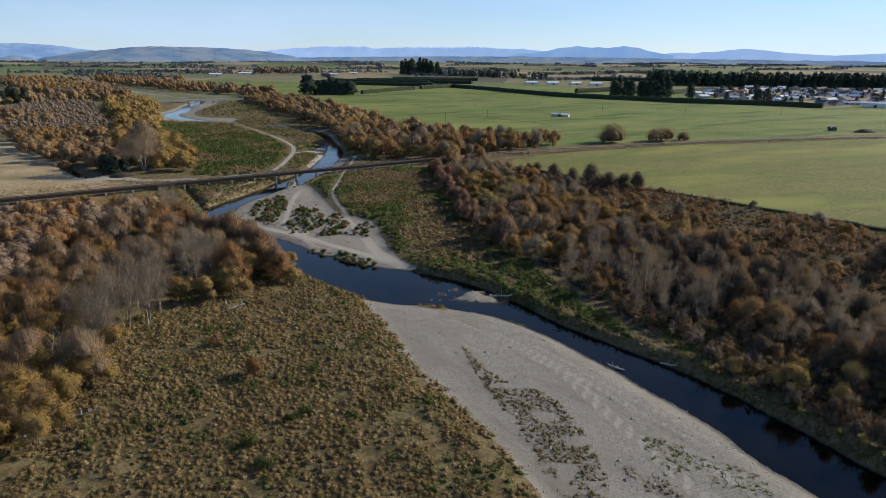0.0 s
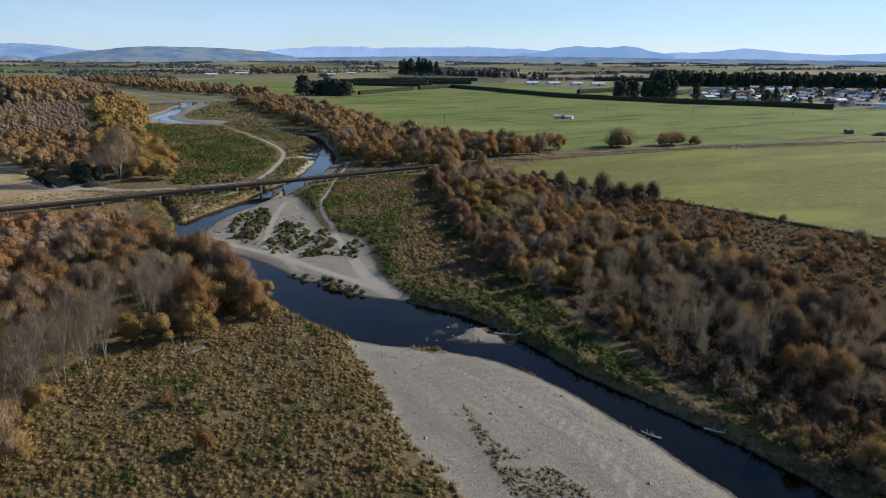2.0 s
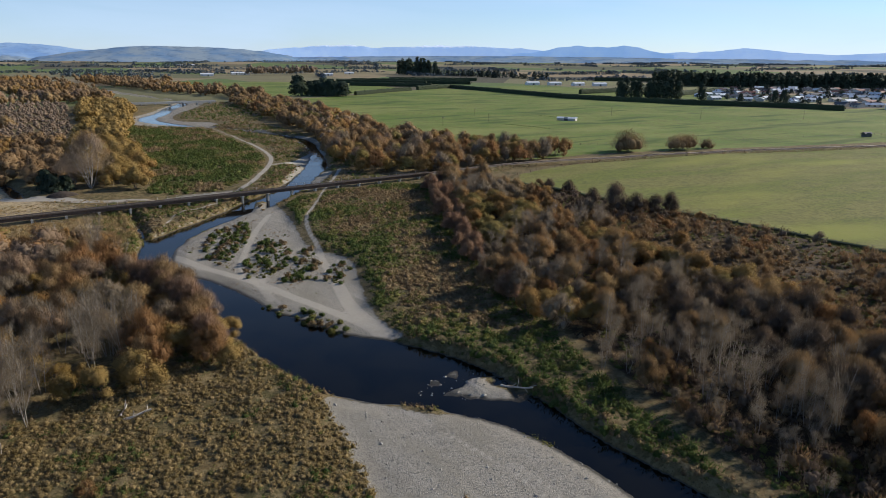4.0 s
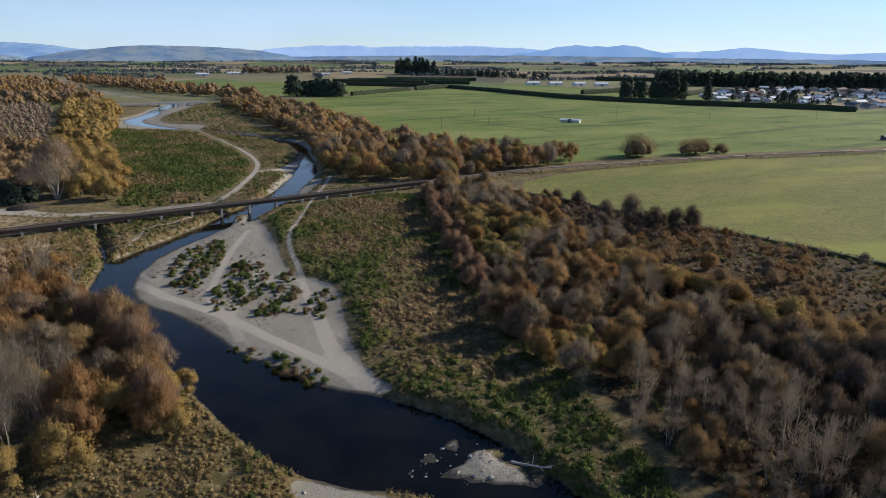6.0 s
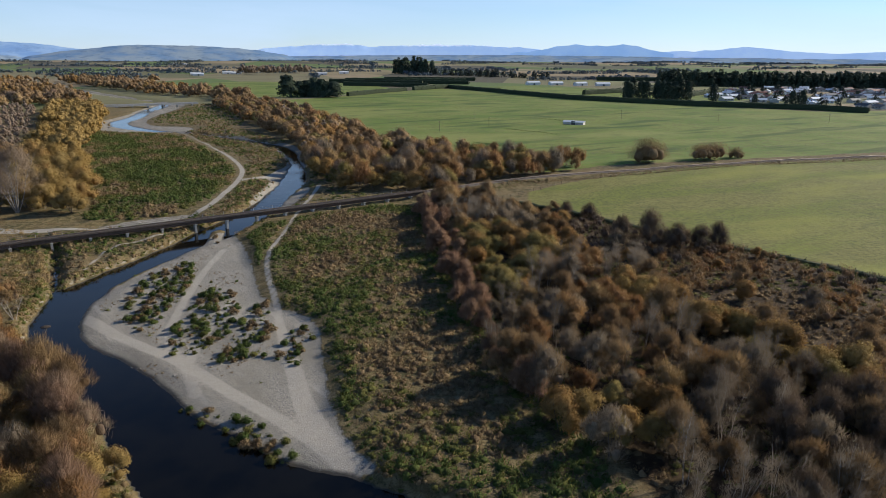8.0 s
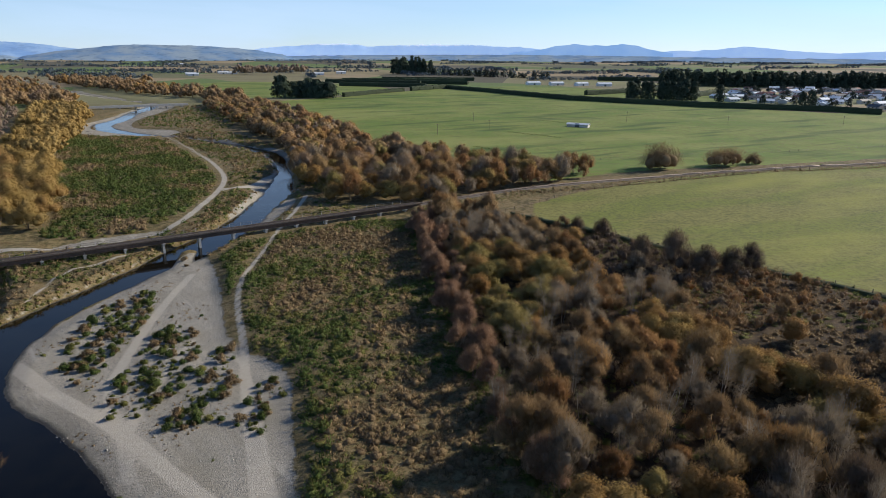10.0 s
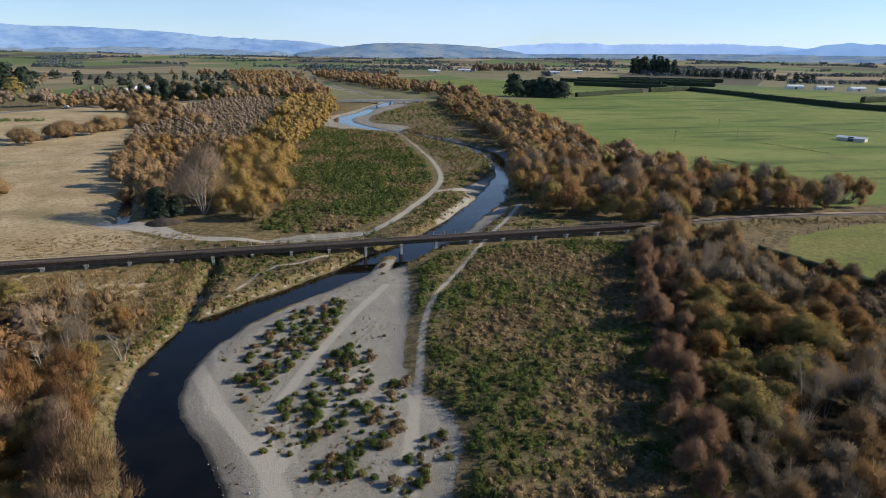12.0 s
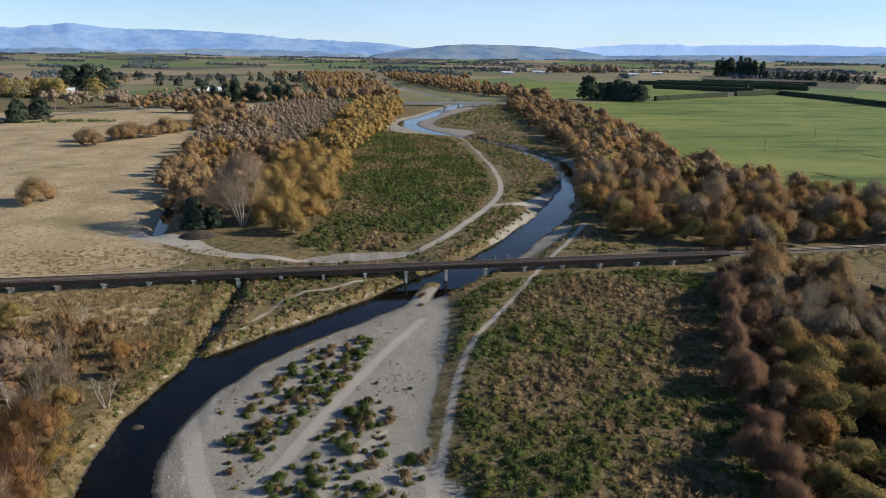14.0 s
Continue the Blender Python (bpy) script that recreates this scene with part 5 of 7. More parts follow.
for poly, seed in ((FAR_BELT, 208), (FAR_BELT_WEST, 209)):
    spots = in_area(poly, 13, seed, 0.9)
    s2 = vnoise(spots[:, 0], spots[:, 1], 60, seed)
    joined("river_wood", FAR_BROWN, spots[s2 < 0.6], sized((s2 < 0.6).sum(), 0.8, 1.2, 43), "distant brown willows along the river", "trees", 44)
    joined("river_wood", FAR_ORANGE, spots[s2 >= 0.6], sized((s2 >= 0.6).sum(), 0.8, 1.2, 45), "distant orange willows along the river", "trees", 46)


# ---- railway bridge ----
SPAN, DECK = 9.85, 3.75
ANG = math.atan2(RAIL_U[1], RAIL_U[0])


def on_rail(s, n=0.0):
    p = RAIL_P + RAIL_U * s + RAIL_N * n
    return float(p[0]), float(p[1])


bridge = thing("railway_bridge", "long low brown girder railway bridge on pale concrete piers", "bridge")
S0, S1 = -5 * SPAN, 17.6 * SPAN
for k in range(-4, 18):
    x, y = on_rail(k * SPAN)
    foot = ground_z(x, y) - 0.8
    p = Soup()
    p.box((0, 0, (foot + 2.2) / 2), (0.62, 1.9, 2.2 - foot)).box((0, 0, 2.32), (0.85, 2.7, 0.26))
    ob = part("pier", p.mesh("pier", M_CONC), bridge)
    ob.matrix_basis = pose(x, y, 0, 0, 0, math.degrees(ANG))
for k in range(-5, 18):
    ln = SPAN - 0.08 if k < 17 else 0.6 * SPAN
    x, y = on_rail(k * SPAN + ln / 2)
    for n in (-0.95, 0.95):
        g = Soup().box((0, 0, 2.95), (ln, 0.22, 0.96)).box((0, 0, 3.45), (ln, 0.42, 0.07)).box((0, 0, 2.48), (ln, 0.42, 0.07))
        for q in range(5):
            g.box((-ln / 2 + (q + 0.5) * ln / 5, -0.13 if n < 0 else 0.13, 2.96), (0.08, 0.1, 0.9))
        ob = part("girder", g.mesh("girder", M_GIRDER), bridge)
        gx, gy = on_rail(k * SPAN + ln / 2, n)
        ob.matrix_basis = pose(gx, gy, 0, 0, 0, math.degrees(ANG))
sl = Soup().box((0, 0, 0), (0.22, 2.9, 0.2)).mesh("sleeper", M_TIMBER)
count = int((S1 - S0) / 0.75)
for i in range(count):
    x, y = on_rail(S0 + (i + 0.5) * 0.75)
    ob = part("sleeper", sl, bridge)
    ob.matrix_basis = pose(x, y, 3.585, 0, 0, math.degrees(ANG) + random.uniform(-1, 1))
mid = on_rail((S0 + S1) / 2)
L_BR = S1 - S0
for n in (-0.53, 0.53):
    ob = part("rail", Soup().box((0, 0, 0), (L_BR, 0.07, 0.15)).mesh("rail", M_RAIL), bridge)
    x, y = on_rail((S0 + S1) / 2, n)
    ob.matrix_basis = pose(x, y, 3.76, 0, 0, math.degrees(ANG))
for n in (-1.32, 1.32):
    ob = part("guard_timber", Soup().box((0, 0, 0), (L_BR, 0.2, 0.22)).mesh("guard_timber", M_TIMBER), bridge)
    x, y = on_rail((S0 + S1) / 2, n)
    ob.matrix_basis = pose(x, y, 3.80, 0, 0, math.degrees(ANG))
# walkway and handrail on the upstream side
ob = part("walkway", Soup().box((0, 0, 0), (L_BR, 0.75, 0.08)).mesh("walkway", M_TIMBER), bridge)
x, y = on_rail((S0 + S1) / 2, 1.85)
ob.matrix_basis = pose(x, y, 3.60, 0, 0, math.degrees(ANG))
post = Soup().box((0, 0, 0.5), (0.08, 0.08, 1.1)).mesh("handrail_post", M_CONC)
for i in range(int(L_BR / 3.28)):
    x, y = on_rail(S0 + i * 3.28, 2.18)
    ob = part("handrail_post", post, bridge)
    ob.matrix_basis = pose(x, y, 3.62, 0, 0, math.degrees(ANG))
for z in (4.15, 4.66):
    ob = part("handrail", Soup().box((0, 0, 0), (L_BR, 0.05, 0.05)).mesh("handrail", M_RAIL), bridge)
    x, y = on_rail((S0 + S1) / 2, 2.24)
    ob.matrix_basis = pose(x, y, z, 0, 0, math.degrees(ANG))


def strip(line, width, lift, thick, mat, name, step=2.0):
    """A slab that follows a line over the land."""
    p = np.asarray(line, dtype=float)[:, :2]
    cum = np.concatenate([[0], np.cumsum(np.linalg.norm(np.diff(p, axis=0), axis=1))])
    s = np.arange(0, cum[-1], step)
    p = np.column_stack([np.interp(s, cum, p[:, 0]), np.interp(s, cum, p[:, 1])])
    d = np.gradient(p, axis=0)
    d /= np.linalg.norm(d, axis=1)[:, None]
    nr = np.column_stack([-d[:, 1], d[:, 0]])
    z = ground_zs(p) + lift
    v = np.concatenate([np.column_stack([p + nr * w, z + h]) for w, h in ((width / 2, -thick), (width / 2 * 0.8, 0), (-width / 2 * 0.8, 0), (-width / 2, -thick))])
    n = len(p)
    i = np.arange(n - 1)
    q = np.concatenate([np.column_stack([i + k * n, i + k * n + 1, i + (k + 1) * n + 1, i + (k + 1) * n]) for k in range(3)])
    return mesh_np(name, v, q[:, ::-1], mat), p, nr, z


me, p, nr, z = strip(RAIL[RAIL[:, 0] < 640], 4.2, 0.28, 0.5, M_BALLAST, "railway", 2.0)
line_ob = thing("railway", "single railway track on a low grassed ballast bank", "railway", "", "structure", me)
for k in (-0.53, 0.53):
    s = Soup()
    s.tube(np.column_stack([p + nr * k, z + 0.22]), np.full(len(p), 0.07), 4)
    part("rail", s.mesh("rail", M_RAIL), line_ob)
s = Soup()
cum = np.concatenate([[0], np.cumsum(np.linalg.norm(np.diff(p, axis=0), axis=1))])
for t in np.arange(0, min(cum[-1], 420), 0.8):
    x, y, zz = np.interp(t, cum, p[:, 0]), np.interp(t, cum, p[:, 1]), np.interp(t, cum, z)
    i = min(int(np.searchsorted(cum, t)), len(nr) - 1)
    s.box((x, y, zz + 0.06), (0.22, 2.2, 0.16), math.atan2(nr[i, 1], nr[i, 0]) - math.pi / 2)
tagged(part("sleepers", s.mesh("sleepers", M_TIMBER), line_ob), kind="stuff")


# ---- shrubs, weeds and grass ----
SHRUB_PATCHES = [rounded(p, True, 1) for p in (
    [(-63, 224), (-70, 240), (-66, 262), (-62, 265), (-56, 246), (-55, 223), (-58, 217)],
    [(-47, 206), (-51, 217), (-51, 229), (-53, 244), (-46, 244), (-39, 226), (-40, 209)],
    [(-37, 203), (-38, 213), (-38, 222), (-38, 234), (-34, 234), (-30, 220), (-31, 208), (-33, 203)],
    [(-28, 213), (-26, 223), (-21, 216), (-21, 202), (-26, 202)],
    [(-38, 190), (-26, 184), (-15, 175), (-17, 172), (-28, 179), (-38, 187)])]
r = np.random.default_rng(77)
p = in_area(ISLAND_BAR, 1.25, 311, 0.8, 2.5)
p = p[(fbm(p[:, 0], p[:, 1], 9, 312, 2) > 0.56) & (np.min([line_dist(p[:, 0], p[:, 1], t)[0] for t in TRACKS], axis=0) > 0.6) & (p[:, 1] > 196)]
joined("gravel_weeds", WEED_D, p, sized(len(p), 0.15, 0.5, 313), "low brown weeds scattered over river gravel", "weeds", 314)
spots = np.concatenate([in_area(p, 1.3, 301 + i, 0.62, 0.0) for i, p in enumerate(SHRUB_PATCHES)])
loose = in_area(ISLAND_BAR, 6.0, 310, 0.25, 2.0)
spots = np.concatenate([spots, loose])
spots = spots[np.random.default_rng(1).permutation(len(spots))]
planted(SHRUB, spots[:300], r.uniform(0.45, 1.2, 300), "low green shrub rooted in river gravel", "shrub", "gravel bar shrubs", 302)
if len(spots) > 300:
    joined("gravel_weeds", WEED_L, spots[300:], sized(len(spots) - 300, 0.4, 1.0, 303), "low green weeds on river gravel", "weeds", 303)

FLAT = rounded([(-8, 172), (-13, 186), (-17, 204), (-22, 226), (-35, 232), (-45, 262), (-51, 280), (-56, 292), (-50, 308), (-12, 334), (2, 330), (6, 280), (12, 230), (20, 190), (30, 152), (40, 125), (38, 122), (28, 132), (18, 146), (8, 162)], True, 1)
HEAD = rounded([(-114, 306), (-100, 307), (-82, 321), (-82, 352), (-84, 379), (-92, 409), (-115, 457), (-134, 487), (-170, 545), (-212, 556), (-236, 560), (-200, 480), (-160, 398), (-132, 352), (-119, 325)], True, 1)
HEAD_EAST = rounded([(-76, 322), (-66, 326), (-67, 372), (-77, 384), (-78, 352)], True, 1)
HEAD_NORTH = rounded([(-86, 400), (-76, 410), (-78, 440), (-100, 485), (-150, 545), (-160, 540), (-112, 452)], True, 1)
UPPER_FLAT = rounded([(-180, 610), (-212, 612), (-232, 660), (-236, 740), (-248, 820), (-225, 810), (-190, 730), (-140, 618), (-150, 575)], True, 1)
WEST_GREEN = rounded([(-92, 266), (-78, 292), (-80, 298), (-108, 284), (-116, 276), (-104, 262)], True, 1)
TERRACE = rounded([(-68, 50), (-67, 95), (-66, 140), (-44, 166), (-34, 165), (-24, 155), (-18, 146), (-12, 135), (-7, 123), (-4, 111), (3, 101), (11, 83), (17, 55)], True, 1)


def weedy(area, step, seed, keep, size, bias=0.0, rim=0.0):
    """Mixed weeds over an area, green, lush or dry by patches."""
    p = in_area(area, step, seed, keep)
    q = fbm(p[:, 0], p[:, 1], 16, seed) * 0.75 + np.random.default_rng(seed).uniform(0, 0.25, len(p)) + bias - rim * np.clip(1 - area_depth(p[:, 0], p[:, 1], area) / 13, 0, 1)
    trk = np.min([line_dist(p[:, 0], p[:, 1], t)[0] for t in TRACKS], axis=0) > 0.8
    for lo, hi, pl, nm, lab in ((-1, 0.43, WEED_G, "green_weeds", "waist-high green lupin and broom"), (0.43, 0.56, WEED_L, "lush_weeds", "yellow-green rank weeds"), (0.56, 9, WEED_D, "dry_weeds", "brown dry weeds and dock")):
        k = (q >= lo) & (q < hi) & trk
        joined(nm, pl, p[k], sized(k.sum(), *size, seed), lab, "weeds", seed)


weedy(FLAT, 1.3, 320, 0.9, (0.35, 1.7), 0.10, 0.3)
weedy(HEAD, 2.1, 321, 0.95, (0.8, 2.2), -0.07)
weedy(HEAD_EAST, 2.1, 322, 0.85, (0.7, 1.2), -0.1)
weedy(HEAD_NORTH, 2.8, 323, 0.75, (0.8, 1.3))
weedy(UPPER_FLAT, 4.0, 324, 0.85, (1.1, 1.9), -0.05)
weedy(WEST_GREEN, 1.7, 325, 0.8, (0.6, 1.3), -0.12)
weedy(rounded([(-86, 243), (-98, 268), (-106, 274), (-150, 245), (-190, 215), (-150, 215), (-120, 234), (-100, 243)], True, 1), 2.6, 326, 0.6, (0.4, 0.9), 0.2)
weedy(rounded([(40, 126), (50, 104), (63, 78), (84, 45), (104, 50), (80, 84), (62, 108), (48, 130)], True, 1), 1.5, 327, 0.9, (0.4, 1.3), 0.1)
# ragged growth along the water's edge
r = np.random.default_rng(390)
fine_y = np.sort(r.uniform(0, len(RIVER) - 1, 2600))
mid = np.column_stack([np.interp(fine_y, np.arange(len(RIVER)), RIVER[:, k]) for k in range(3)])
way = np.column_stack([np.interp(fine_y, np.arange(len(RIVER)), np.gradient(RIVER[:, k])) for k in range(2)])
way /= np.linalg.norm(way, axis=1)[:, None] + 1e-9
out = (mid[:, 2] / 2 + r.uniform(0.3, 3.6, len(mid))) * r.choice([-1, 1], len(mid))
p = mid[:, :2] + np.column_stack([-way[:, 1], way[:, 0]]) * out[:, None]
gz, gg, dw = ground_height(p[:, 0], p[:, 1])
p = p[(gg < -0.8) & (dw > 0.15) & (gz > WATER_Z + 0.12)]
p = p[r.permutation(len(p))]
third = len(p) // 3
for k, (pl, nm, lab) in enumerate(((WEED_D, "dry_weeds", "brown dry weeds hanging over the water's edge"), (WEED_L, "lush_weeds", "yellow-green weeds at the water's edge"), (TUSSOCK, "tussock_grass", "tan tussocks at the water's edge"))):
    joined(nm, pl, p[k * third:(k + 1) * third], sized(third, 0.3, 1.0, 391 + k), lab, "weeds", 394 + k)
# rough grass on the railway bank
along_rail = r.uniform(0, 1, 1500)
cum = np.concatenate([[0], np.cumsum(np.linalg.norm(np.diff(RAIL, axis=0), axis=1))])
at = along_rail ** 1.4 * 480
p = np.column_stack([np.interp(at, cum, RAIL[:, 0]), np.interp(at, cum, RAIL[:, 1])])
ahead = np.column_stack([np.interp(at + 1, cum, RAIL[:, 0]), np.interp(at + 1, cum, RAIL[:, 1])]) - p
p = p + np.column_stack([-ahead[:, 1], ahead[:, 0]]) * (r.uniform(2.4, 6.0, 1500) * r.choice([-1, 1, -1], 1500))[:, None]
joined("dry_weeds", WEED_D, p[::2], sized(len(p[::2]), 0.35, 0.8, 397), "brown rank growth on the railway bank", "weeds", 398)
joined("lush_weeds", WEED_L, p[1::2], sized(len(p[1::2]), 0.3, 0.7, 399), "olive rank grass on the railway bank", "weeds", 400)
# rough cover on the other riverside ground
p = in_area(rounded([(-118, 262), (-92, 238), (-86, 222), (-78, 232), (-74, 262), (-66, 285), (-62, 318), (-40, 330), (-20, 345), (-40, 372), (-56, 430), (-84, 505), (-150, 600), (-185, 565), (-150, 520), (-98, 455), (-84, 400), (-76, 330), (-95, 300), (-122, 290)], True, 1), 2.1, 370, 0.8)
gz, gg, dw = ground_height(p[:, 0], p[:, 1])
trk = np.min([line_dist(p[:, 0], p[:, 1], t)[0] for t in TRACKS], axis=0)
p = p[(gg < -0.5) & (dw > 0.8) & (trk > 0.7) & (gz < 2.4)]
q = fbm(p[:, 0], p[:, 1], 9, 371) * 0.7 + np.random.default_rng(372).uniform(0, 0.3, len(p))
for lo, hi, pl, nm, lab in ((0, 0.45, WEED_L, "lush_weeds", "yellow-green rank weeds along the bank"), (0.45, 0.52, WEED_G, "green_weeds", "green broom along the bank"), (0.52, 1, WEED_D, "dry_weeds", "brown dry weeds along the bank")):
    k = (q >= lo) & (q < hi)
    joined(nm, pl, p[k], sized(k.sum(), 0.4, 1.6, 373), lab, "weeds", 374)
p = in_area(TERRACE, 0.84, 330, 0.95, 0.2)
ruts = np.minimum(line_dist(p[:, 0], p[:, 1], np.array([(-3.0, 98), (-1.6, 89), (-0.7, 83), (0.6, 74)]))[0], line_dist(p[:, 0], p[:, 1], np.array([(-1.5, 98), (-0.1, 89), (0.8, 83), (2.1, 74)]))[0])
p = p[(ruts > 0.45) & (fbm(p[:, 0], p[:, 1], 3.2, 335, 2) + np.random.default_rng(9).uniform(-0.1, 0.1, len(p)) > 0.30)]
p = p[ground_zs(p) > 0.15]
joined("tussock_grass", TUSSOCK, p, sized(len(p), 0.4, 1.35, 331), "tan and olive tussock grass on the river terrace", "grass", 332, 0.03)
p = in_area(TERRACE, 1.7, 375, 0.9, 0.5)
p = p[fbm(p[:, 0], p[:, 1], 7, 376) > 0.6]
joined("green_weeds", WEED_G, p, sized(len(p), 0.4, 1.2, 377), "dark green broom among tussock grass", "weeds", 378)
p = in_area(TERRACE, 2.6, 333, 0.55, 0.2)
q = fbm(p[:, 0], p[:, 1], 12, 334)
joined("green_weeds", WEED_L, p[q < 0.42], sized((q < 0.42).sum(), 0.35, 0.9, 335), "low yellow-green weeds among grass", "weeds", 336)
joined("dry_weeds", WEED_D, p[q >= 0.42], sized((q >= 0.42).sum(), 0.35, 0.9, 337), "low brown weeds among grass", "weeds", 338)
p = in_area(rounded([(-62, 60), (-60, 140), (-100, 160), (-130, 100), (-100, 50)], True, 1), 2.4, 339, 0.7)
joined("dry_weeds", WEED_D, p, sized(len(p), 0.6, 1.1, 340), "brown undergrowth beneath the willows", "weeds", 341)
p = in_area(SCRUB, 1.85, 342, 0.75)
q = fbm(p[:, 0], p[:, 1], 18, 343)
joined("undergrowth", WEED_D, p[q < 0.5], sized((q < 0.5).sum(), 0.6, 1.5, 344), "rusty brown undergrowth", "weeds", 345)
joined("undergrowth", WEED_L, p[q >= 0.5], sized((q >= 0.5).sum(), 0.5, 1.3, 346), "olive green undergrowth", "weeds", 347)
WEST_GRASS = rounded([(-88, 232), (-89, 246), (-97, 258), (-106, 272), (-128, 258), (-165, 234), (-200, 200), (-150, 205), (-118, 228)], True, 1)
p = in_area(WEST_GRASS, 1.15, 343, 0.9)
q = fbm(p[:, 0], p[:, 1], 14, 344)
joined("straw_grass", TUSSOCK_S, p[q < 0.66], sized((q < 0.66).sum(), 0.8, 1.8, 345), "tall straw-coloured grass on the river flat", "grass", 346)
joined("tussock_grass", TUSSOCK, p[q >= 0.66], sized((q >= 0.66).sum(), 0.7, 1.7, 345), "olive tussock grass on the river flat", "grass", 346)
p = in_area(rounded([(-150, 262), (-118, 284), (-122, 296), (-150, 290), (-200, 250), (-230, 215), (-195, 225)], True, 1), 1.7, 347, 0.8)
joined("straw_grass", TUSSOCK_S, p, sized(len(p), 0.6, 1.4, 348), "straw-coloured grass along the railway", "grass", 349)
# weeds in stripes on the lower gravel bar
STRIPE = rounded([(4, 123), (8, 112), (13, 104.5), (17, 103.5), (21, 97), (22.5, 86), (23, 74), (15, 72), (13.5, 88), (10, 98), (6, 112)], True, 1)
p = in_area(STRIPE, 0.62, 354, 0.95, 0.0)
p = p[fbm(p[:, 0], p[:, 1], 3.5, 355) > 0.4]
joined("gravel_weeds", WEED_D, p[::2], sized(len(p[::2]), 0.28, 0.65, 356), "low brown weeds on river gravel", "weeds", 356)
joined("gravel_weeds", WEED_L, p[1::2], sized(len(p[1::2]), 0.28, 0.65, 357), "low olive weeds on river gravel", "weeds", 357)
for line, wid, pl, seed in ((((32, 86), (36, 82), (41, 77)), 7.0, WEED_L, 351), (((26, 80), (30, 76), (33, 70)), 4.0, WEED_D, 352), (((11, 143), (15, 138), (18, 132)), 3.0, WEED_L, 353)):
    ln = np.array(line)
    box = np.array([(ln[:, 0].min() - 5, ln[:, 1].min() - 5), (ln[:, 0].max() + 5, ln[:, 1].min() - 5), (ln[:, 0].max() + 5, ln[:, 1].max() + 5), (ln[:, 0].min() - 5, ln[:, 1].max() + 5)])
    p = in_area(box, 0.62, seed)
    d = line_dist(p[:, 0], p[:, 1], ln)[0] + (fbm(p[:, 0], p[:, 1], 4, seed) - 0.5) * 5
    p = p[d < wid * 0.4]
    joined("gravel_weeds", pl, p, sized(len(p), 0.2, 0.55, seed), "low straggling weeds on river gravel", "weeds", seed)
p = in_area(np.array([(16.0, 252.0), (33, 252), (33, 266), (16, 266)]), 1.3, 380)
p = p[line_dist(p[:, 0], p[:, 1], CLEARING)[0] < 4.5]
joined("green_weeds", WEED_G, p, sized(len(p), 0.4, 0.9, 381), "bright green weeds in a clearing of the wood", "weeds", 382)
# bushes standing alone in the grass
planted([grow("bush", 400 + i, 3.6, 1.9, 5, 4, 2600, "dome", M_BARK, M_RUSSET, 0.5, 0.035, 0.5, 0.012, 3, 0.1, 1.0, (5, 8, 0.36, 0.5), 1) for i in range(2)], [(-32, 106), (-42.5, 119)], [1.0, 0.75], "rust orange bush standing in tussock grass", "bush", "terrace bushes", 401)
planted([grow("bush", 403 + i, 2.0, 1.5, 4, 4, 800, "leaf", M_BARK, M_GREEN, 0.2, 0, 0.7, 0.014, 3, 0.15, 1.1) for i in range(2)], [(-22, 109), (-20.5, 94), (-23, 91.5), (-13, 93), (-8, 102), (-27, 84), (-24, 80), (-50, 84), (-36, 116), (-40, 100), (-15, 118)],
        [0.8, 0.9, 0.7, 0.55, 0.5, 0.9, 1.0, 0.7, 0.5, 0.45, 0.4], "dark green broom bush in tussock grass", "bush", "terrace bushes", 404)


# ---- stones, logs and dead wood ----
def stones(area, step, keep, size, seed, name, label):
    p = in_area(area, step, seed, keep, 0.4)
    p = p[np.min([line_dist(p[:, 0], p[:, 1], t)[0] for t in TRACKS], axis=0) > 0.2]
    r = np.random.default_rng(seed)
    n = len(p)
    z = ground_zs(p)
    o = np.array([(1, 0, 0), (0, 1, 0), (-1, 0, 0), (0, -1, 0), (0, 0, 1), (0, 0, -1)], dtype=float)
    f = np.array([(0, 1, 4), (1, 2, 4), (2, 3, 4), (3, 0, 4), (1, 0, 5), (2, 1, 5), (3, 2, 5), (0, 3, 5)])
    s = size * r.lognormal(0, 0.45, n)
    w = r.uniform(0, 6.28, n)
    sh = o[None] * np.stack([s * r.uniform(0.7, 1.3, n), s * r.uniform(0.6, 1.0, n), s * r.uniform(0.35, 0.6, n)], axis=1)[:, None] * r.uniform(0.8, 1.2, (n, 6, 1))
    v = np.stack([sh[..., 0] * np.cos(w)[:, None] - sh[..., 1] * np.sin(w)[:, None], sh[..., 0] * np.sin(w)[:, None] + sh[..., 1] * np.cos(w)[:, None], sh[..., 2]], axis=-1)
    v += np.column_stack([p, z + s * 0.12])[:, None]
    me = mesh_np(name, v.reshape(-1, 3), (f[None] + (np.arange(n) * 6)[:, None, None]).reshape(-1, 3), M_STONE)
    tagged(new(name, me), label, "stones", "", "stuff")


stones(LOWER_BAR, 0.75, 0.75, 0.10, 501, "river_cobbles", "grey rounded cobbles strewn over the gravel bar")
stones(ISLAND_BAR, 0.95, 0.6, 0.10, 502, "river_cobbles", "grey rounded cobbles strewn over the gravel bar")
stones(rounded([(-8, 150), (4, 145), (14, 148), (6, 160), (-4, 166)], True), 0.9, 0.5, 0.22, 503, "riffle_stones", "wet cobbles breaking the shallow riffle")


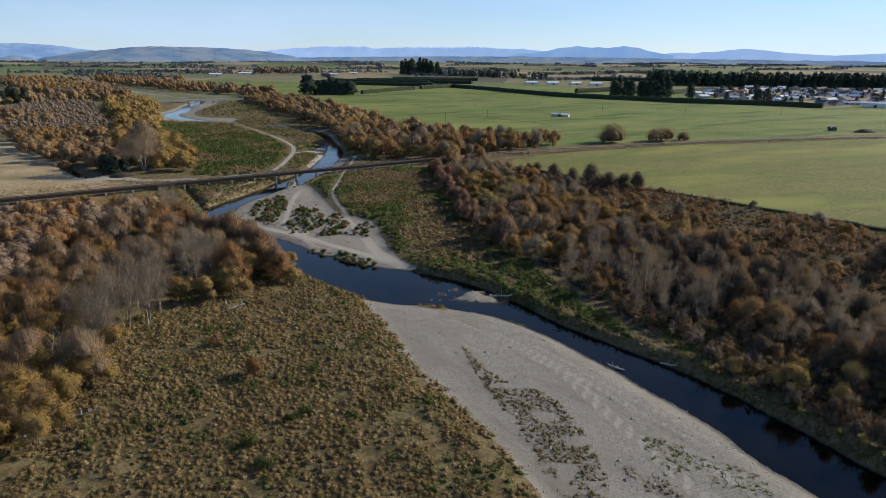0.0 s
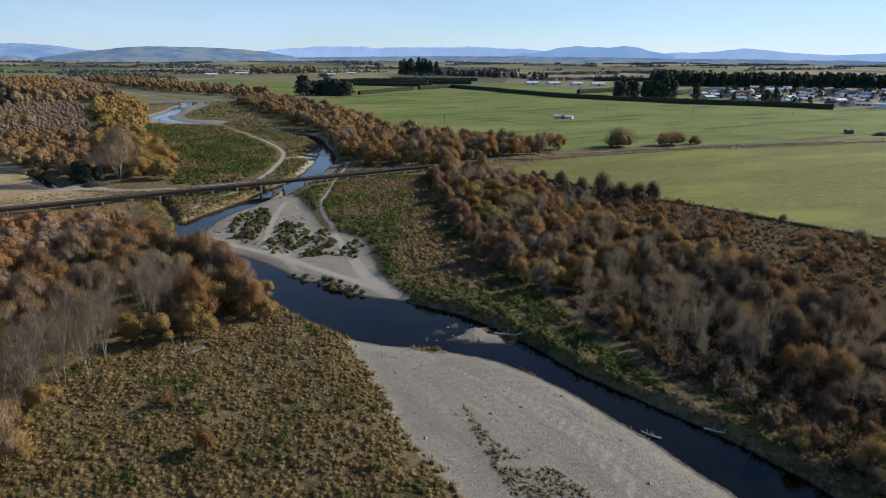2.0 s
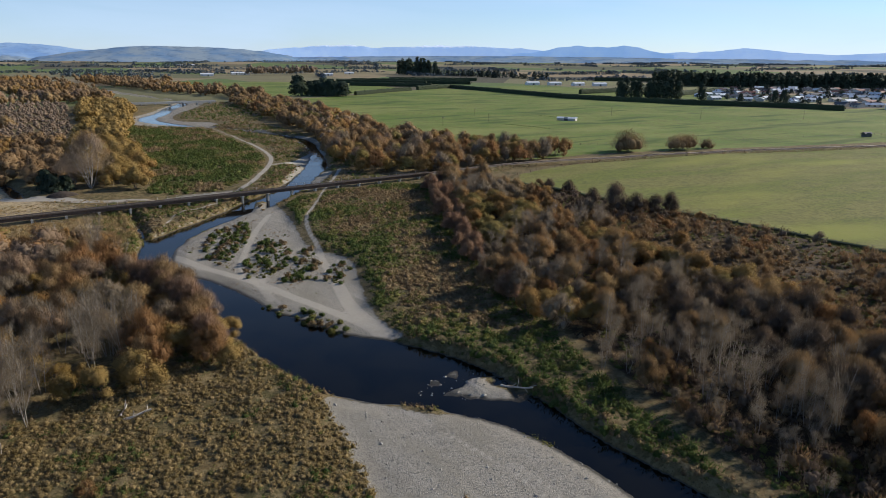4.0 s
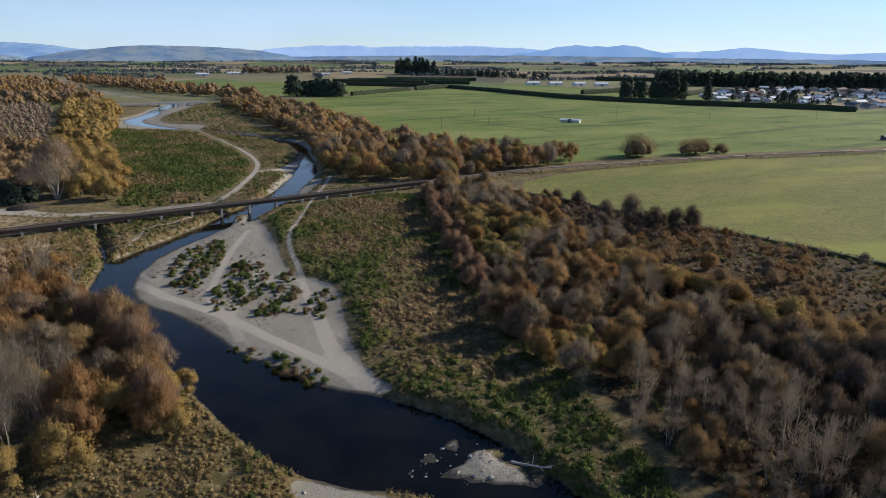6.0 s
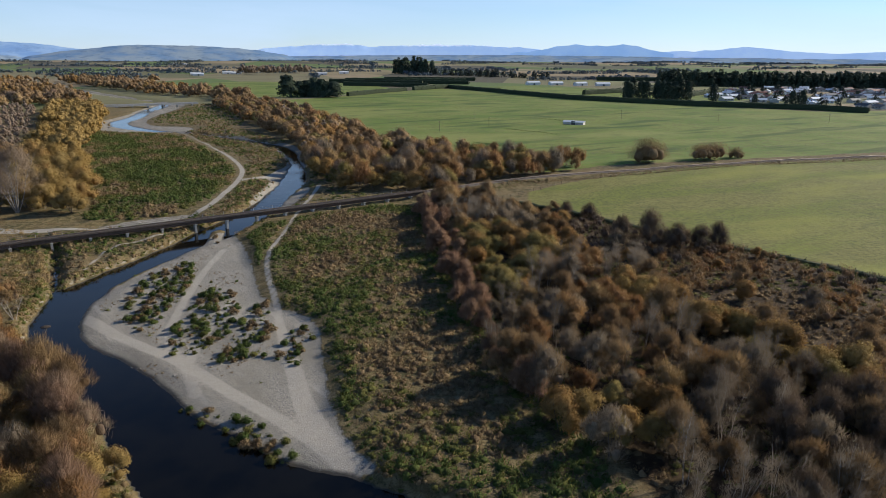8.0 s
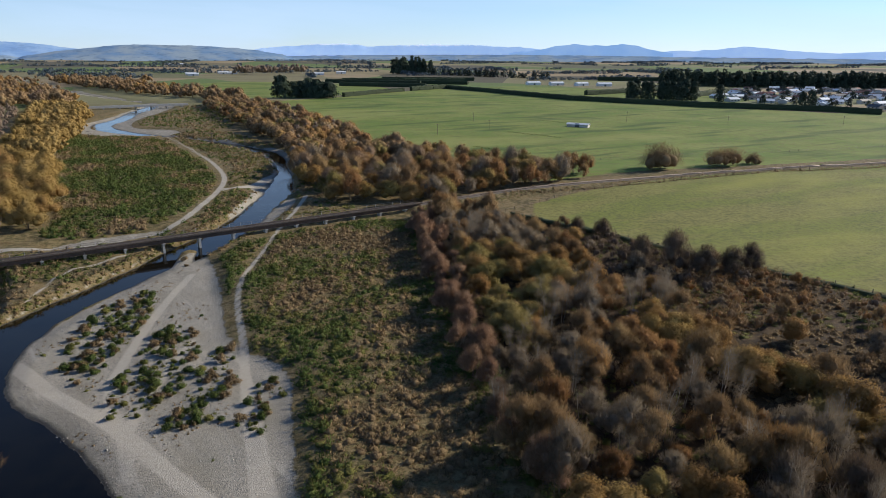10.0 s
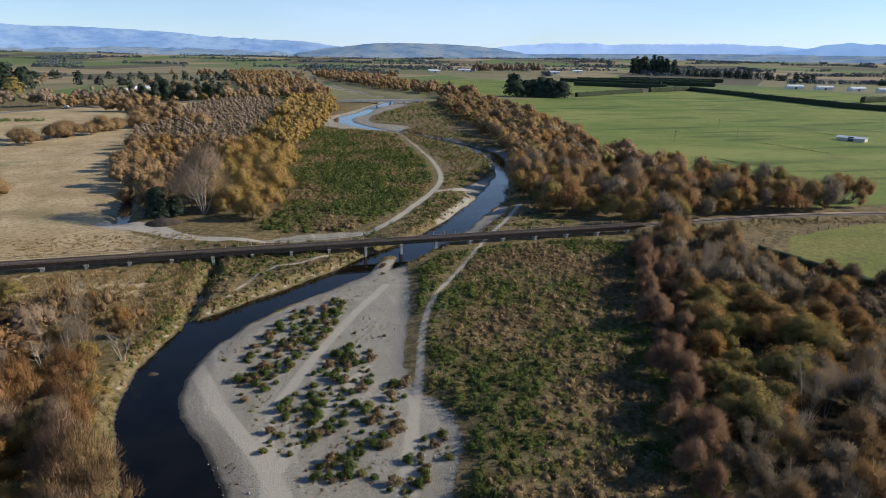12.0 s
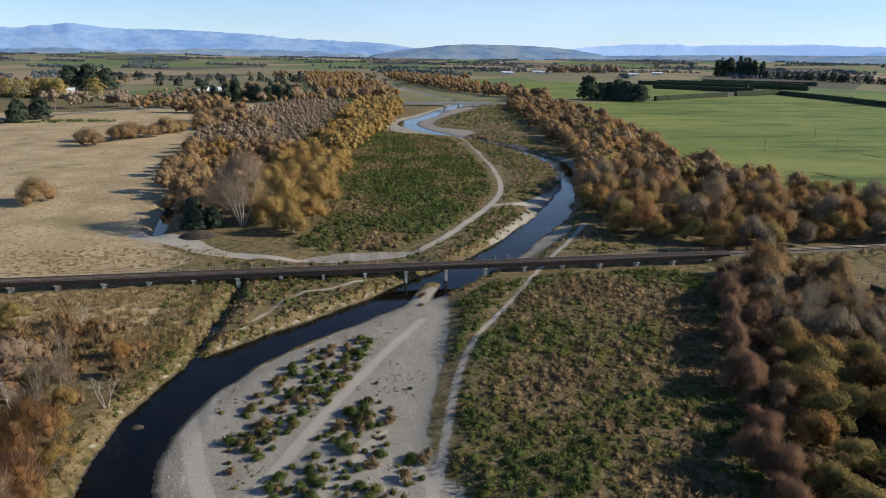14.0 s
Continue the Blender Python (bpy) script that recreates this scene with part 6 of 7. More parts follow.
def log_thing(x, y, length, turn, rad, label):
    r = np.random.default_rng(int(abs(x * 7 + y * 3)))
    s = Soup()
    pts = limb(r, (0, 0, rad * 0.8), (1, 0, 0.02), length, 0.06, 6)
    pts[:, 2] = np.maximum(pts[:, 2], rad * 0.7)
    s.tube(pts, np.linspace(rad, rad * 0.5, len(pts)), 7)
    ob = thing("driftwood_log", label, "log", "driftwood", "", None, pose(x, y, max(ground_z(x, y), WATER_Z) - 0.03, 0, 0, turn))
    part("trunk", s.mesh("trunk", M_DEAD, True), ob)
    for k in range(5):
        b = Soup()
        br = limb(r, pts[2 + k % 4], (r.uniform(-0.3, 1), r.uniform(-1, 1), r.uniform(0.2, 0.8)), length * 0.3, 0.2, 3)
        b.tube(br, np.linspace(rad * 0.4, rad * 0.12, len(br)), 4)
        part("branch", b.mesh("branch", M_DEAD, True), ob)


for x, y, ln, tu, rad in ((34, 112, 3.0, 150, 0.16), (41.5, 115, 3.5, -40, 0.2), (-46, 137, 4, 30, 0.25), (-47, 138, 3.5, 100, 0.2), (12, 151, 6, -30, 0.2), (45, 249, 9, -60, 0.22), (47, 244, 8, -35, 0.2), (43, 246, 7, -80, 0.18), (-60, 86, 5, 60, 0.2), (-56, 92, 4, 10, 0.18)):
    log_thing(x, y, ln, tu, rad, "bleached driftwood log with broken branches on the ground")
planted(DEADT, [(-83, 137), (-84, 222), (-93, 214), (-113, 241), (-90, 208), (-70, 112), (-75, 150), (-70, 128)], [1.3, 0.8, 0.9, 0.75, 0.8, 1.0, 1.1, 1.1], "dead bleached tree with bare pale limbs", "tree", "dead trees", 510)


# ---- paddocks, fences and buildings ----
def hedge(line, height, width, name, label, mat, step=3.0, seed=1):
    """A clipped shelter hedge with an uneven top."""
    p = np.asarray(line, dtype=float)
    cum = np.concatenate([[0], np.cumsum(np.linalg.norm(np.diff(p, axis=0), axis=1))])
    s = np.linspace(0, cum[-1], max(3, int(cum[-1] / step)))
    p = np.column_stack([np.interp(s, cum, p[:, 0]), np.interp(s, cum, p[:, 1])])
    d = np.gradient(p, axis=0)
    d /= np.linalg.norm(d, axis=1)[:, None]
    nr = np.column_stack([-d[:, 1], d[:, 0]])
    z = ground_zs(p)
    prof = ((0.5, -0.2), (0.55, 0.35), (0.5, 0.75), (0.32, 1.0), (0.0, 1.06), (-0.32, 1.0), (-0.5, 0.75), (-0.55, 0.35), (-0.5, -0.2))
    r = np.random.default_rng(seed)
    n, m = len(p), len(prof)
    jit = r.normal(0, 0.05, (m, n))
    v = np.concatenate([np.column_stack([p + nr * (w * width * (1 + jit[k] * 1.5))[:, None], z + h * height * (1 + jit[k])]) for k, (w, h) in enumerate(prof)])
    i = np.arange(n - 1)
    q = [np.column_stack([i + k * n, i + k * n + 1, i + (k + 1) * n + 1, i + (k + 1) * n])[:, ::-1] for k in range(m - 1)]
    fan = [[k * n, (k + 1) * n, (m - 1 - k - 1) * n, (m - 1 - k) * n] for k in range(m // 2 - 1)]
    me = mesh_np(name, v, np.concatenate(q + [np.array(fan), np.array(fan)[:, ::-1] + n - 1]), mat)
    rr = np.repeat(np.arange(n), 5)
    lv, lt = leaves(r, np.column_stack([p[rr] + nr[rr] * r.uniform(-0.6, 0.6, (len(rr), 1)) * width, z[rr] + height * r.uniform(0.15, 1.08, len(rr))]), max(0.5, height * 0.3))
    ob = tagged(new(name, me), label, "hedge", "shelter hedges")
    part("foliage", mesh_np("foliage", lv, lt, mat), ob)


def fence(line, name, label, step=4.0, height=1.15):
    """Posts and wires along a paddock's edge."""
    p = np.asarray(line, dtype=float)
    cum = np.concatenate([[0], np.cumsum(np.linalg.norm(np.diff(p, axis=0), axis=1))])
    s = np.arange(0, cum[-1], step)
    p = np.column_stack([np.interp(s, cum, p[:, 0]), np.interp(s, cum, p[:, 1])])
    z = ground_zs(p)
    ob = thing(name, label, "fence", "paddock fences")
    post_me = Soup().box((0, 0, height / 2 - 0.1), (0.13, 0.13, height + 0.2)).mesh("fence_post", M_TIMBER)
    for (x, y), zz in zip(p, z):
        o = part("fence_post", post_me, ob)
        o.matrix_basis = pose(x, y, zz)
    for h in (0.4, 0.75, 1.05):
        w = Soup()
        w.tube(np.column_stack([p, z + h]), np.full(len(p), 0.012), 3)
        part("wire", w.mesh("wire", M_RAIL), ob)


fence([(29, 338), (61, 306), (88, 278), (103, 260), (144, 210), (200, 150)], "wire_fence", "post and wire fence along a ditch at the paddock's edge")
fence([(24, 338), (60, 376), (110, 404), (165, 426), (260, 452), (330, 466)], "wire_fence", "post and wire fence below the railway bank", 5.0)
fence([(60, 452), (150, 480), (300, 520), (480, 560)], "wire_fence", "post and wire fence across the pasture", 6.0)
for line, seed in ((((28, 333), (61, 301), (88, 273), (103, 255), (144, 205), (200, 145)), 601), (((20, 362), (62, 380), (110, 402), (165, 424), (260, 450)), 602)):
    cumn = np.array(line, dtype=float)
    t = np.linspace(0, 1, 420)
    cl = np.concatenate([[0], np.cumsum(np.linalg.norm(np.diff(cumn, axis=0), axis=1))]) 
    p = np.column_stack([np.interp(t * cl[-1], cl, cumn[:, 0]), np.interp(t * cl[-1], cl, cumn[:, 1])]) + np.random.default_rng(seed).normal(0, 0.7, (420, 2))
    joined("ditch_weeds", WEED_D if seed == 602 else WEED_G, p, sized(420, 0.4, 0.95, seed), "rank weeds along a paddock ditch", "weeds", seed)
# wandering dry drains in the pasture
for line, seed in ((((90, 669), (104, 652), (117, 627)), 603), (((54, 589), (68, 570), (84, 553)), 604), (((26, 511), (36, 498), (52, 492)), 605)):
    ln = rounded(line, False, 2)
    t = np.linspace(0, 1, 60)
    cl = np.concatenate([[0], np.cumsum(np.linalg.norm(np.diff(ln, axis=0), axis=1))])
    p = np.column_stack([np.interp(t * cl[-1], cl, ln[:, 0]), np.interp(t * cl[-1], cl, ln[:, 1])]) + np.random.default_rng(seed).normal(0, 0.9, (60, 2))
    joined("drain_weeds", WEED_G, p, sized(60, 0.35, 0.75, seed), "dark rushes along a drain in the pasture", "weeds", seed)

hedge([(29, 336.5), (61, 304.5), (88, 276.5), (103, 258.5), (144, 208.5), (200, 148.5)], 1.1, 1.7, "scrub_hedge", "low dark scrubby bank along a paddock ditch", M_HEDGE, 2.0, 610)
hedge([(412, 736), (375, 767), (283, 817), (220, 866), (167, 916), (95, 1035), (21, 1171)], 5.0, 4.0, "shelter_hedge", "long dark clipped hedge between green paddocks", M_HEDGE, 3, 611)
hedge([(-108, 960), (-66, 1037), (-40, 1080)], 5.0, 4.0, "shelter_hedge", "dark clipped hedge with gaps", M_HEDGE, 3, 612)
hedge([(-30, 1097), (21, 1171)], 6.0, 4.5, "shelter_hedge", "dark clipped hedge meeting another at a corner", M_HEDGE, 3, 613)
for i, (a, b) in enumerate((((-191, 1358), (-20, 1290)), ((-150, 1240), (-10, 1200)), ((-170, 1420), (60, 1404)), ((-100, 1480), (80, 1460)), ((-60, 1330), (60, 1300)), ((200, 1010), (330, 1120)), ((300, 950), (420, 1080)))):
    hedge([a, b], 6.0, 5.0, "orchard_hedge", "dark tall hedge round an orchard block", M_HEDGE, 4, 620 + i)
hedge([(330, 1500), (700, 1420)], 7.0, 6.0, "shelter_hedge", "dark hedge far across the plain", M_HEDGE, 6, 630)
hedge([(-760, 640), (-660, 655)], 4.0, 4.0, "shelter_hedge", "dark clipped hedge beside the road", M_HEDGE, 4, 631)


def gable_house(name, length, width, wall_h, rise, wall_mat, roof_mat, label, category, windows=True):
    """Walls, overhanging gable roof, door and windows, built round its own middle."""
    ob = thing(name, label, category, "houses of the town" if category == "house" else "farm sheds")
    part("wall", Soup().box((0, 0, wall_h / 2 - 0.2), (length, width, wall_h + 0.4)).mesh("wall", wall_mat), ob)
    x, y = length / 2 + 0.5, width / 2 + 0.5
    zl, zr = wall_h - 0.15, wall_h + rise
    v = [(-x, -y, zl), (x, -y, zl), (x, 0, zr), (-x, 0, zr), (-x, y, zl), (x, y, zl), (-x, -y, zl + 0.18), (x, -y, zl + 0.18), (x, 0, zr + 0.18), (-x, 0, zr + 0.18), (-x, y, zl + 0.18), (x, y, zl + 0.18)]
    q = [(6, 7, 8, 9), (9, 8, 11, 10), (3, 2, 1, 0), (4, 5, 2, 3), (0, 1, 7, 6), (5, 4, 10, 11)]
    t = [(0, 6, 9), (0, 9, 3), (3, 9, 10), (3, 10, 4), (1, 2, 8), (1, 8, 7), (2, 5, 11), (2, 11, 8)]
    part("roof", Soup().add(v, q, t).mesh("roof", roof_mat), ob)
    gable = Soup().add([(-0.06, -width / 2, wall_h), (-0.06, width / 2, wall_h), (-0.06, 0, zr - 0.1), (0.0, -width / 2, wall_h), (0.0, width / 2, wall_h), (0.0, 0, zr - 0.1)],
                       [(0, 1, 4, 3), (1, 2, 5, 4), (2, 0, 3, 5)], [(1, 0, 2), (3, 4, 5)]).mesh("gable", wall_mat)
    for turn in (0, 180):
        part("gable", gable, ob).matrix_basis = pose(length / 2 * (1 if turn == 0 else -1), 0, 0, 0, 0, turn)
    if windows:
        pane = Soup().box((0, 0, 0), (1.8, 0.12, 1.2)).mesh("window", M_GLASS)
        for sx in (-0.32, 0.0, 0.32):
            for sy in (-1, 1):
                o = part("window", pane, ob)
                o.matrix_basis = pose(sx * length, sy * (width / 2 + 0.02), wall_h * 0.55)
        part("chimney", Soup().box((length * 0.2, 0.6, zr + 0.2), (0.8, 0.8, 1.4)).mesh("chimney", M_ROOF_R), ob)
    else:
        part("door", Soup().box((0, -width / 2 - 0.04, 1.4), (3.2, 0.1, 2.8)).mesh("door", M_ROOF_D), ob)
    return ob


# the town beyond the far hedge
TOWN = [(318, 905), (415, 800), (480, 745), (560, 720), (900, 720), (980, 960), (760, 1130), (500, 1200), (430, 1120)]
spots = in_area(np.array(TOWN), 27, 701, 0.72)
r = np.random.default_rng(702)
protos = []
for wall_m, roof_m, lab in ((M_WALL, M_ROOF_D, "small cream house with a dark roof"), (M_WALL, M_ROOF_W, "small cream house with a pale steel roof"), (M_WHITE, M_ROOF_R, "small white house with a red-brown roof"), (M_WHITE, M_ROOF_W, "small white house with a pale roof")):
    protos.append((wall_m, roof_m, lab))
roots = {}
for (x, y), z in zip(spots, ground_zs(spots)):
    i = int(r.integers(4))
    m = pose(x, y, z, 0, 0, r.choice([20, 65, 110, 155]) + r.uniform(-6, 6)) @ Matrix.Diagonal((r.uniform(0.8, 1.3), r.uniform(0.8, 1.2), 1, 1))
    if i in roots:
        copy_thing(roots[i], m @ Matrix.Diagonal((*(1 / v for v in roots[i].scale), 1)))
    else:
        roots[i] = gable_house("house", 14, 8.5, 2.6, 2.0, *protos[i], "house")
        roots[i].matrix_basis = m
p = in_area(np.array(TOWN), 24, 703, 0.6)
joined("town_trees", ROUND_FAR, p, sized(len(p), 0.35, 0.9, 704), "dark garden trees among houses", "trees", 705)
for x, y, tu in ((476, 748, -30), (505, 738, -30), (540, 735, -25)):
    gable_house("shed", 26, 10, 4.5, 1.5, M_WHITE, M_ROOF_W, "long white steel shed at the town's edge", "shed", False).matrix_basis = pose(x, y, ground_z(x, y), 0, 0, tu)
gable_house("barn", 16, 5.5, 2.0, 0.8, M_WALL, M_ROOF_W, "long low barn with a pale steel roof on pasture", "shed", False).matrix_basis = pose(110, 621, ground_z(110, 621), 0, 0, -30)
gable_house("hut", 5, 3.5, 2.0, 1.1, M_ROOF_D, M_ROOF_D, "small dark hut beside a soil heap on pasture", "shed", False).matrix_basis = pose(296, 511, ground_z(296, 511), 0, 0, 10)
n_r, n_a = 7, 20
ra, aa = np.meshgrid(np.linspace(0, 1, n_r), np.linspace(0, 2 * math.pi, n_a, endpoint=False), indexing="ij")


def heap_mesh(lx, ly, h, mat, seed, name="heap"):
    x, y = ra * lx * np.cos(aa), ra * ly * np.sin(aa)
    z = h * (1 - ra ** 2) * (0.75 + 0.5 * fbm(x + seed * 10, y, 2.5, seed)) - 0.15
    v = np.column_stack([x.ravel(), y.ravel(), z.ravel()])
    q = [(i * n_a + j, i * n_a + (j + 1) % n_a, (i + 1) * n_a + (j + 1) % n_a, (i + 1) * n_a + j) for i in range(n_r - 1) for j in range(n_a)]
    return mesh_np(name, v, np.array(q)[:, ::-1], mat)


thing("soil_heap", "long dark heap of soil on pasture", "heap", "", "", heap_mesh(10, 4, 2.6, M_SOIL, 3), pose(313, 499, ground_z(313, 499), 0, 0, 8))
thing("earth_mound", "dark heap of soil and stone beside a ditch", "heap", "", "", heap_mesh(6, 3.5, 2.0, M_SOIL, 5), pose(-143, 302, ground_z(-143, 302), 0, 0, 20))
thing("islet", "small weedy gravel islet in the river", "islet", "", "", heap_mesh(1.3, 0.9, 0.45, M_SOIL, 7), pose(-78, 222, WATER_Z, 0, 0, 20))
planted(CYPRESS, [(-150, 308), (-156, 314), (-147, 312), (-160, 321)], [0.5, 0.5, 0.42, 0.4], "dark evergreen bush beside a stone heap", "bush", "evergreen bushes", 720)


def pole(x, y, h, turn):
    ob = thing("power_pole", "grey wooden power pole with a crossarm", "pole", "power poles", "", None, pose(x, y, ground_z(x, y), 0, 0, turn))
    part("post", Soup().tube([(0, 0, -0.5), (0, 0, h)], [0.12, 0.09], 7).mesh("post", M_TIMBER, True), ob)
    part("crossarm", Soup().box((0, 0, h - 0.5), (2.2, 0.14, 0.14)).mesh("crossarm", M_TIMBER), ob)
    ins = Soup().tube([(0, 0, 0), (0, 0, 0.2)], [0.06, 0.04], 6).mesh("insulator", M_CONC, True)
    for k in (-0.9, -0.35, 0.35, 0.9):
        o = part("insulator", ins, ob)
        o.matrix_basis = pose(k, 0, h - 0.43)


for x, y, h in ((5, 568, 7), (42, 600, 7), (-204, 524, 7), (-132, 528, 7), (158, 664, 8), (34, 657, 7), (230, 640, 7), (320, 640, 7), (419, 646, 8)):
    pole(x, y, h, 25)

# road, road bridge and van west of the river
me, *_ = strip(rounded([(-540, 380), (-522, 440), (-520, 488), (-517, 532), (-502, 603), (-474, 680), (-445, 750), (-430, 830), (-440, 920)], False), 7.0, 0.4, 0.6, M_ROAD, "road", 6.0)
thing("road", "grey two-lane country road on a low bank", "road", "", "structure", me)
rb = thing("road_bridge", "grey concrete road bridge over the river upstream", "bridge")
u = math.degrees(math.atan2(46, 77))
o = part("deck", Soup().box((0, 0, 3.0), (96, 7.5, 0.9)).mesh("deck", M_CONC), rb)
for sy in (-3.6, 3.6):
    part("parapet", Soup().box((0, sy, 3.9), (96, 0.25, 0.9)).mesh("parapet", M_CONC), rb)
for k in range(-3, 4):
    part("pier", Soup().box((k * 14, 0, 0.7), (1.0, 6.5, 3.8)).mesh("pier", M_CONC), rb)
rb.matrix_basis = pose(-284, 778, 0, 0, 0, u)
van = thing("van", "white delivery van on the country road", "van", "", "", None, pose(-503, 604, ground_z(-503, 604) + 0.42, 0, 0, 68))
b = bmesh.new()
bmesh.ops.create_cube(b, size=1, matrix=pose(0, 0, 1.25) @ Matrix.Diagonal((5.2, 2.0, 1.7, 1)))
bmesh.ops.bevel(b, geom=b.edges[:], offset=0.22, segments=2, affect="EDGES")
vm = bpy.data.meshes.new("body")
b.to_mesh(vm)
b.free()
vm.materials.append(M_WHITE)
part("body", vm, van)
part("windscreen", Soup().box((2.25, 0, 1.6), (0.75, 1.7, 0.6)).mesh("windscreen", M_GLASS), van)
wheel = Soup().tube([(0, -0.12, 0), (0, 0.12, 0)], [0.36, 0.36], 12).mesh("wheel", M_ROOF_D, True)
for wx in (-1.6, 1.6):
    for wy in (-0.92, 0.92):
        o = part("wheel", wheel, van)
        o.matrix_basis = pose(wx, wy, 0.36)


# ---- trees of the plain ----
def along(a, b, n, jitter, seed):
    t = np.linspace(0, 1, n)[:, None]
    return np.array(a) * (1 - t) + np.array(b) * t + np.random.default_rng(seed).normal(0, jitter, (n, 2))


planted(CYPRESS, along((-174, 940), (-116, 946), 10, 6, 801), sized(10, 1.1, 1.6, 802), "broad dark evergreen tree in a clump on pasture", "tree", "evergreen clump", 803)
planted(CONIFER, along((-530, 678), (-448, 746), 16, 2.5, 804), sized(16, 1.1, 1.5, 805), "dark green conifer in a row beside the road", "tree", "roadside conifers", 806)
planted(CONIFER, along((230, 921), (292, 886), 12, 5, 807), sized(12, 1.5, 2.0, 808), "tall dark conifer in a clump by the town", "tree", "town conifers", 809)
planted(CONIFER, [(318, 872), (352, 842), (372, 800), (380, 796)], [1.5, 0.9, 1.2, 1.3], "dark conifer standing by the long hedge", "tree", "town conifers", 810)
p = np.concatenate([along((390, 1290), (768, 1190), 60, 3, 811 + k) + np.array([k * 6, k * 9]) for k in range(4)] + [along((768, 1190), (1250, 1060), 70, 3, 816 + k) + np.array([k * 6, k * 9]) for k in range(4)])
joined("pine_plantation", PINE_FAR, p, sized(len(p), 0.78, 0.92, 821), "tall dark pine plantation behind the town", "trees", 822)
joined("pine_clump", PINE_FAR, along((-104, 1905), (-12, 1845), 26, 10, 823), sized(26, 1.0, 1.6, 824), "dark clump of tall pines far off", "trees", 825)
joined("far_tree_row", ROUND_FAR, along((-10, 1840), (240, 1560), 34, 6, 826), sized(34, 1.1, 1.7, 827), "row of round dark trees far off", "trees", 828)
joined("poplar_row", PINK_MID, along((-470, 1772), (-325, 1880), 46, 3, 829), sized(46, 1.6, 2.1, 830), "row of tall leafless poplars far off", "trees", 831)
planted(ROUND_OLIVE, along((-735, 640), (-668, 668), 9, 6, 832), sized(9, 1.9, 2.5, 833), "olive green round tree in a farm clump", "tree", "farm trees", 834)
planted(CYPRESS, [(-800, 762), (-782, 775), (-768, 790), (-505, 492), (-498, 505), (-488, 480)], [2.0, 2.1, 1.8, 1.0, 1.1, 0.9], "big dark evergreen beside a farm", "tree", "farm evergreens", 835)
joined("bare_grove", RUSSET_MID["tan_twigs"], np.concatenate([along((-500, 600), (-470, 690), 16, 9, 843), along((-545, 650), (-480, 740), 26, 12, 844), along((-455, 735), (-400, 780), 16, 8, 845)]), sized(58, 1.0, 1.7, 846), "tan and brown leafless trees beside the road", "trees", 847)
joined("bare_grove", RUSSET_MID["pinkish_twigs"], along((-560, 700), (-420, 850), 50, 22, 848), sized(50, 1.1, 1.9, 849), "pinkish leafless trees behind the roadside conifers", "trees", 850)
joined("bare_grove", PINK_MID, np.concatenate([along((-565, 560), (-528, 620), 16, 5, 836), along((-520, 640), (-500, 668), 8, 6, 837)]), sized(24, 1.1, 1.5, 838), "grey leafless trees beside the road", "trees", 839)
planted(BUSH_MID, np.concatenate([along((-344, 422), (-338, 520), 14, 5, 840), [(-226, 312), (-320, 540), (-305, 530)]]), np.append(sized(14, 1.4, 2.0, 841), [1.75, 1.7, 1.6]), "brown-olive willow bush on dry grass", "bush", "field willows", 842)
joined("field_thicket", RUSSET_MID["brown_twigs"], np.concatenate([along((-378, 552), (-330, 540), 14, 7, 843), along((-450, 590), (-400, 610), 10, 6, 844)]), sized(24, 1.3, 1.9, 845), "brown leafless thicket on dry grass", "trees", 846)
joined("bank_hedge", WEED_G, along((-500, 470), (-440, 520), 60, 4, 847), sized(60, 1.5, 2.6, 848), "rough green bushes on a bank", "bushes", 849)

for a, b2, n, pl, nm, lab, lo, hi, sd in (((-1000, 1000), (-600, 1150), 30, ROUND_FAR, "farm_grove", "dark trees round farms on the plain", 0.8, 1.5, 871), ((-820, 900), (-620, 960), 18, ROUND_FAR, "farm_grove", "dark trees along a farm lane", 0.7, 1.3, 872), ((-640, 880), (-470, 940), 18, FAR_BROWN, "farm_grove", "brown leafless trees along a lane", 0.7, 1.1, 873),
                                     ((-1100, 860), (-880, 900), 18, FAR_BROWN, "farm_grove", "brown leafless trees beyond the road", 0.6, 1.0, 874), ((-900, 1250), (-500, 1400), 36, FAR_BROWN, "farm_grove", "brown trees beyond the farms", 0.8, 1.2, 875), ((-450, 830), (-400, 900), 10, FAR_ORANGE, "farm_grove", "orange trees beside the road", 0.7, 1.0, 876)):
    joined(nm, pl, along(a, b2, n, 16, sd), sized(n, lo, hi, sd), lab, "trees", sd)
# shelterbelts, farms and groves far out on the plain
r = np.random.default_rng(850)
bv = []
for k in range(190):
    dist, az = 1350 + 3300 * r.uniform(0, 1) ** 0.8, math.radians(r.uniform(-62, 36))
    x, y = dist * math.sin(az), dist * math.cos(az)
    if (300 < x < 1150 and y < 1450) or (-250 < x < 120 and y < 1600) or (abs(x + 0.8 * y - 380) < 160 and y < 1700):
        continue
    w = math.radians(r.choice([12, 12, 12, 100])) + r.normal(0, 0.08)
    ln = r.uniform(60, 330)
    n = max(3, int(ln / 8))
    t = np.linspace(-0.5, 0.5, n) * ln
    bv.append(np.column_stack([x + np.cos(w) * t, y + np.sin(w) * t]) + r.normal(0, 1.5, (n, 2)))
p = np.concatenate(bv)
# These trees carry the haze of distance in their needle colour.
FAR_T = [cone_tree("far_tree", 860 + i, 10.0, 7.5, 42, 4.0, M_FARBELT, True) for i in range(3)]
joined("shelterbelts", FAR_T, p, sized(len(p), 0.4, 0.95, 851), "shelterbelts tinted pale and blue for haze across the far plain", "trees", 852)
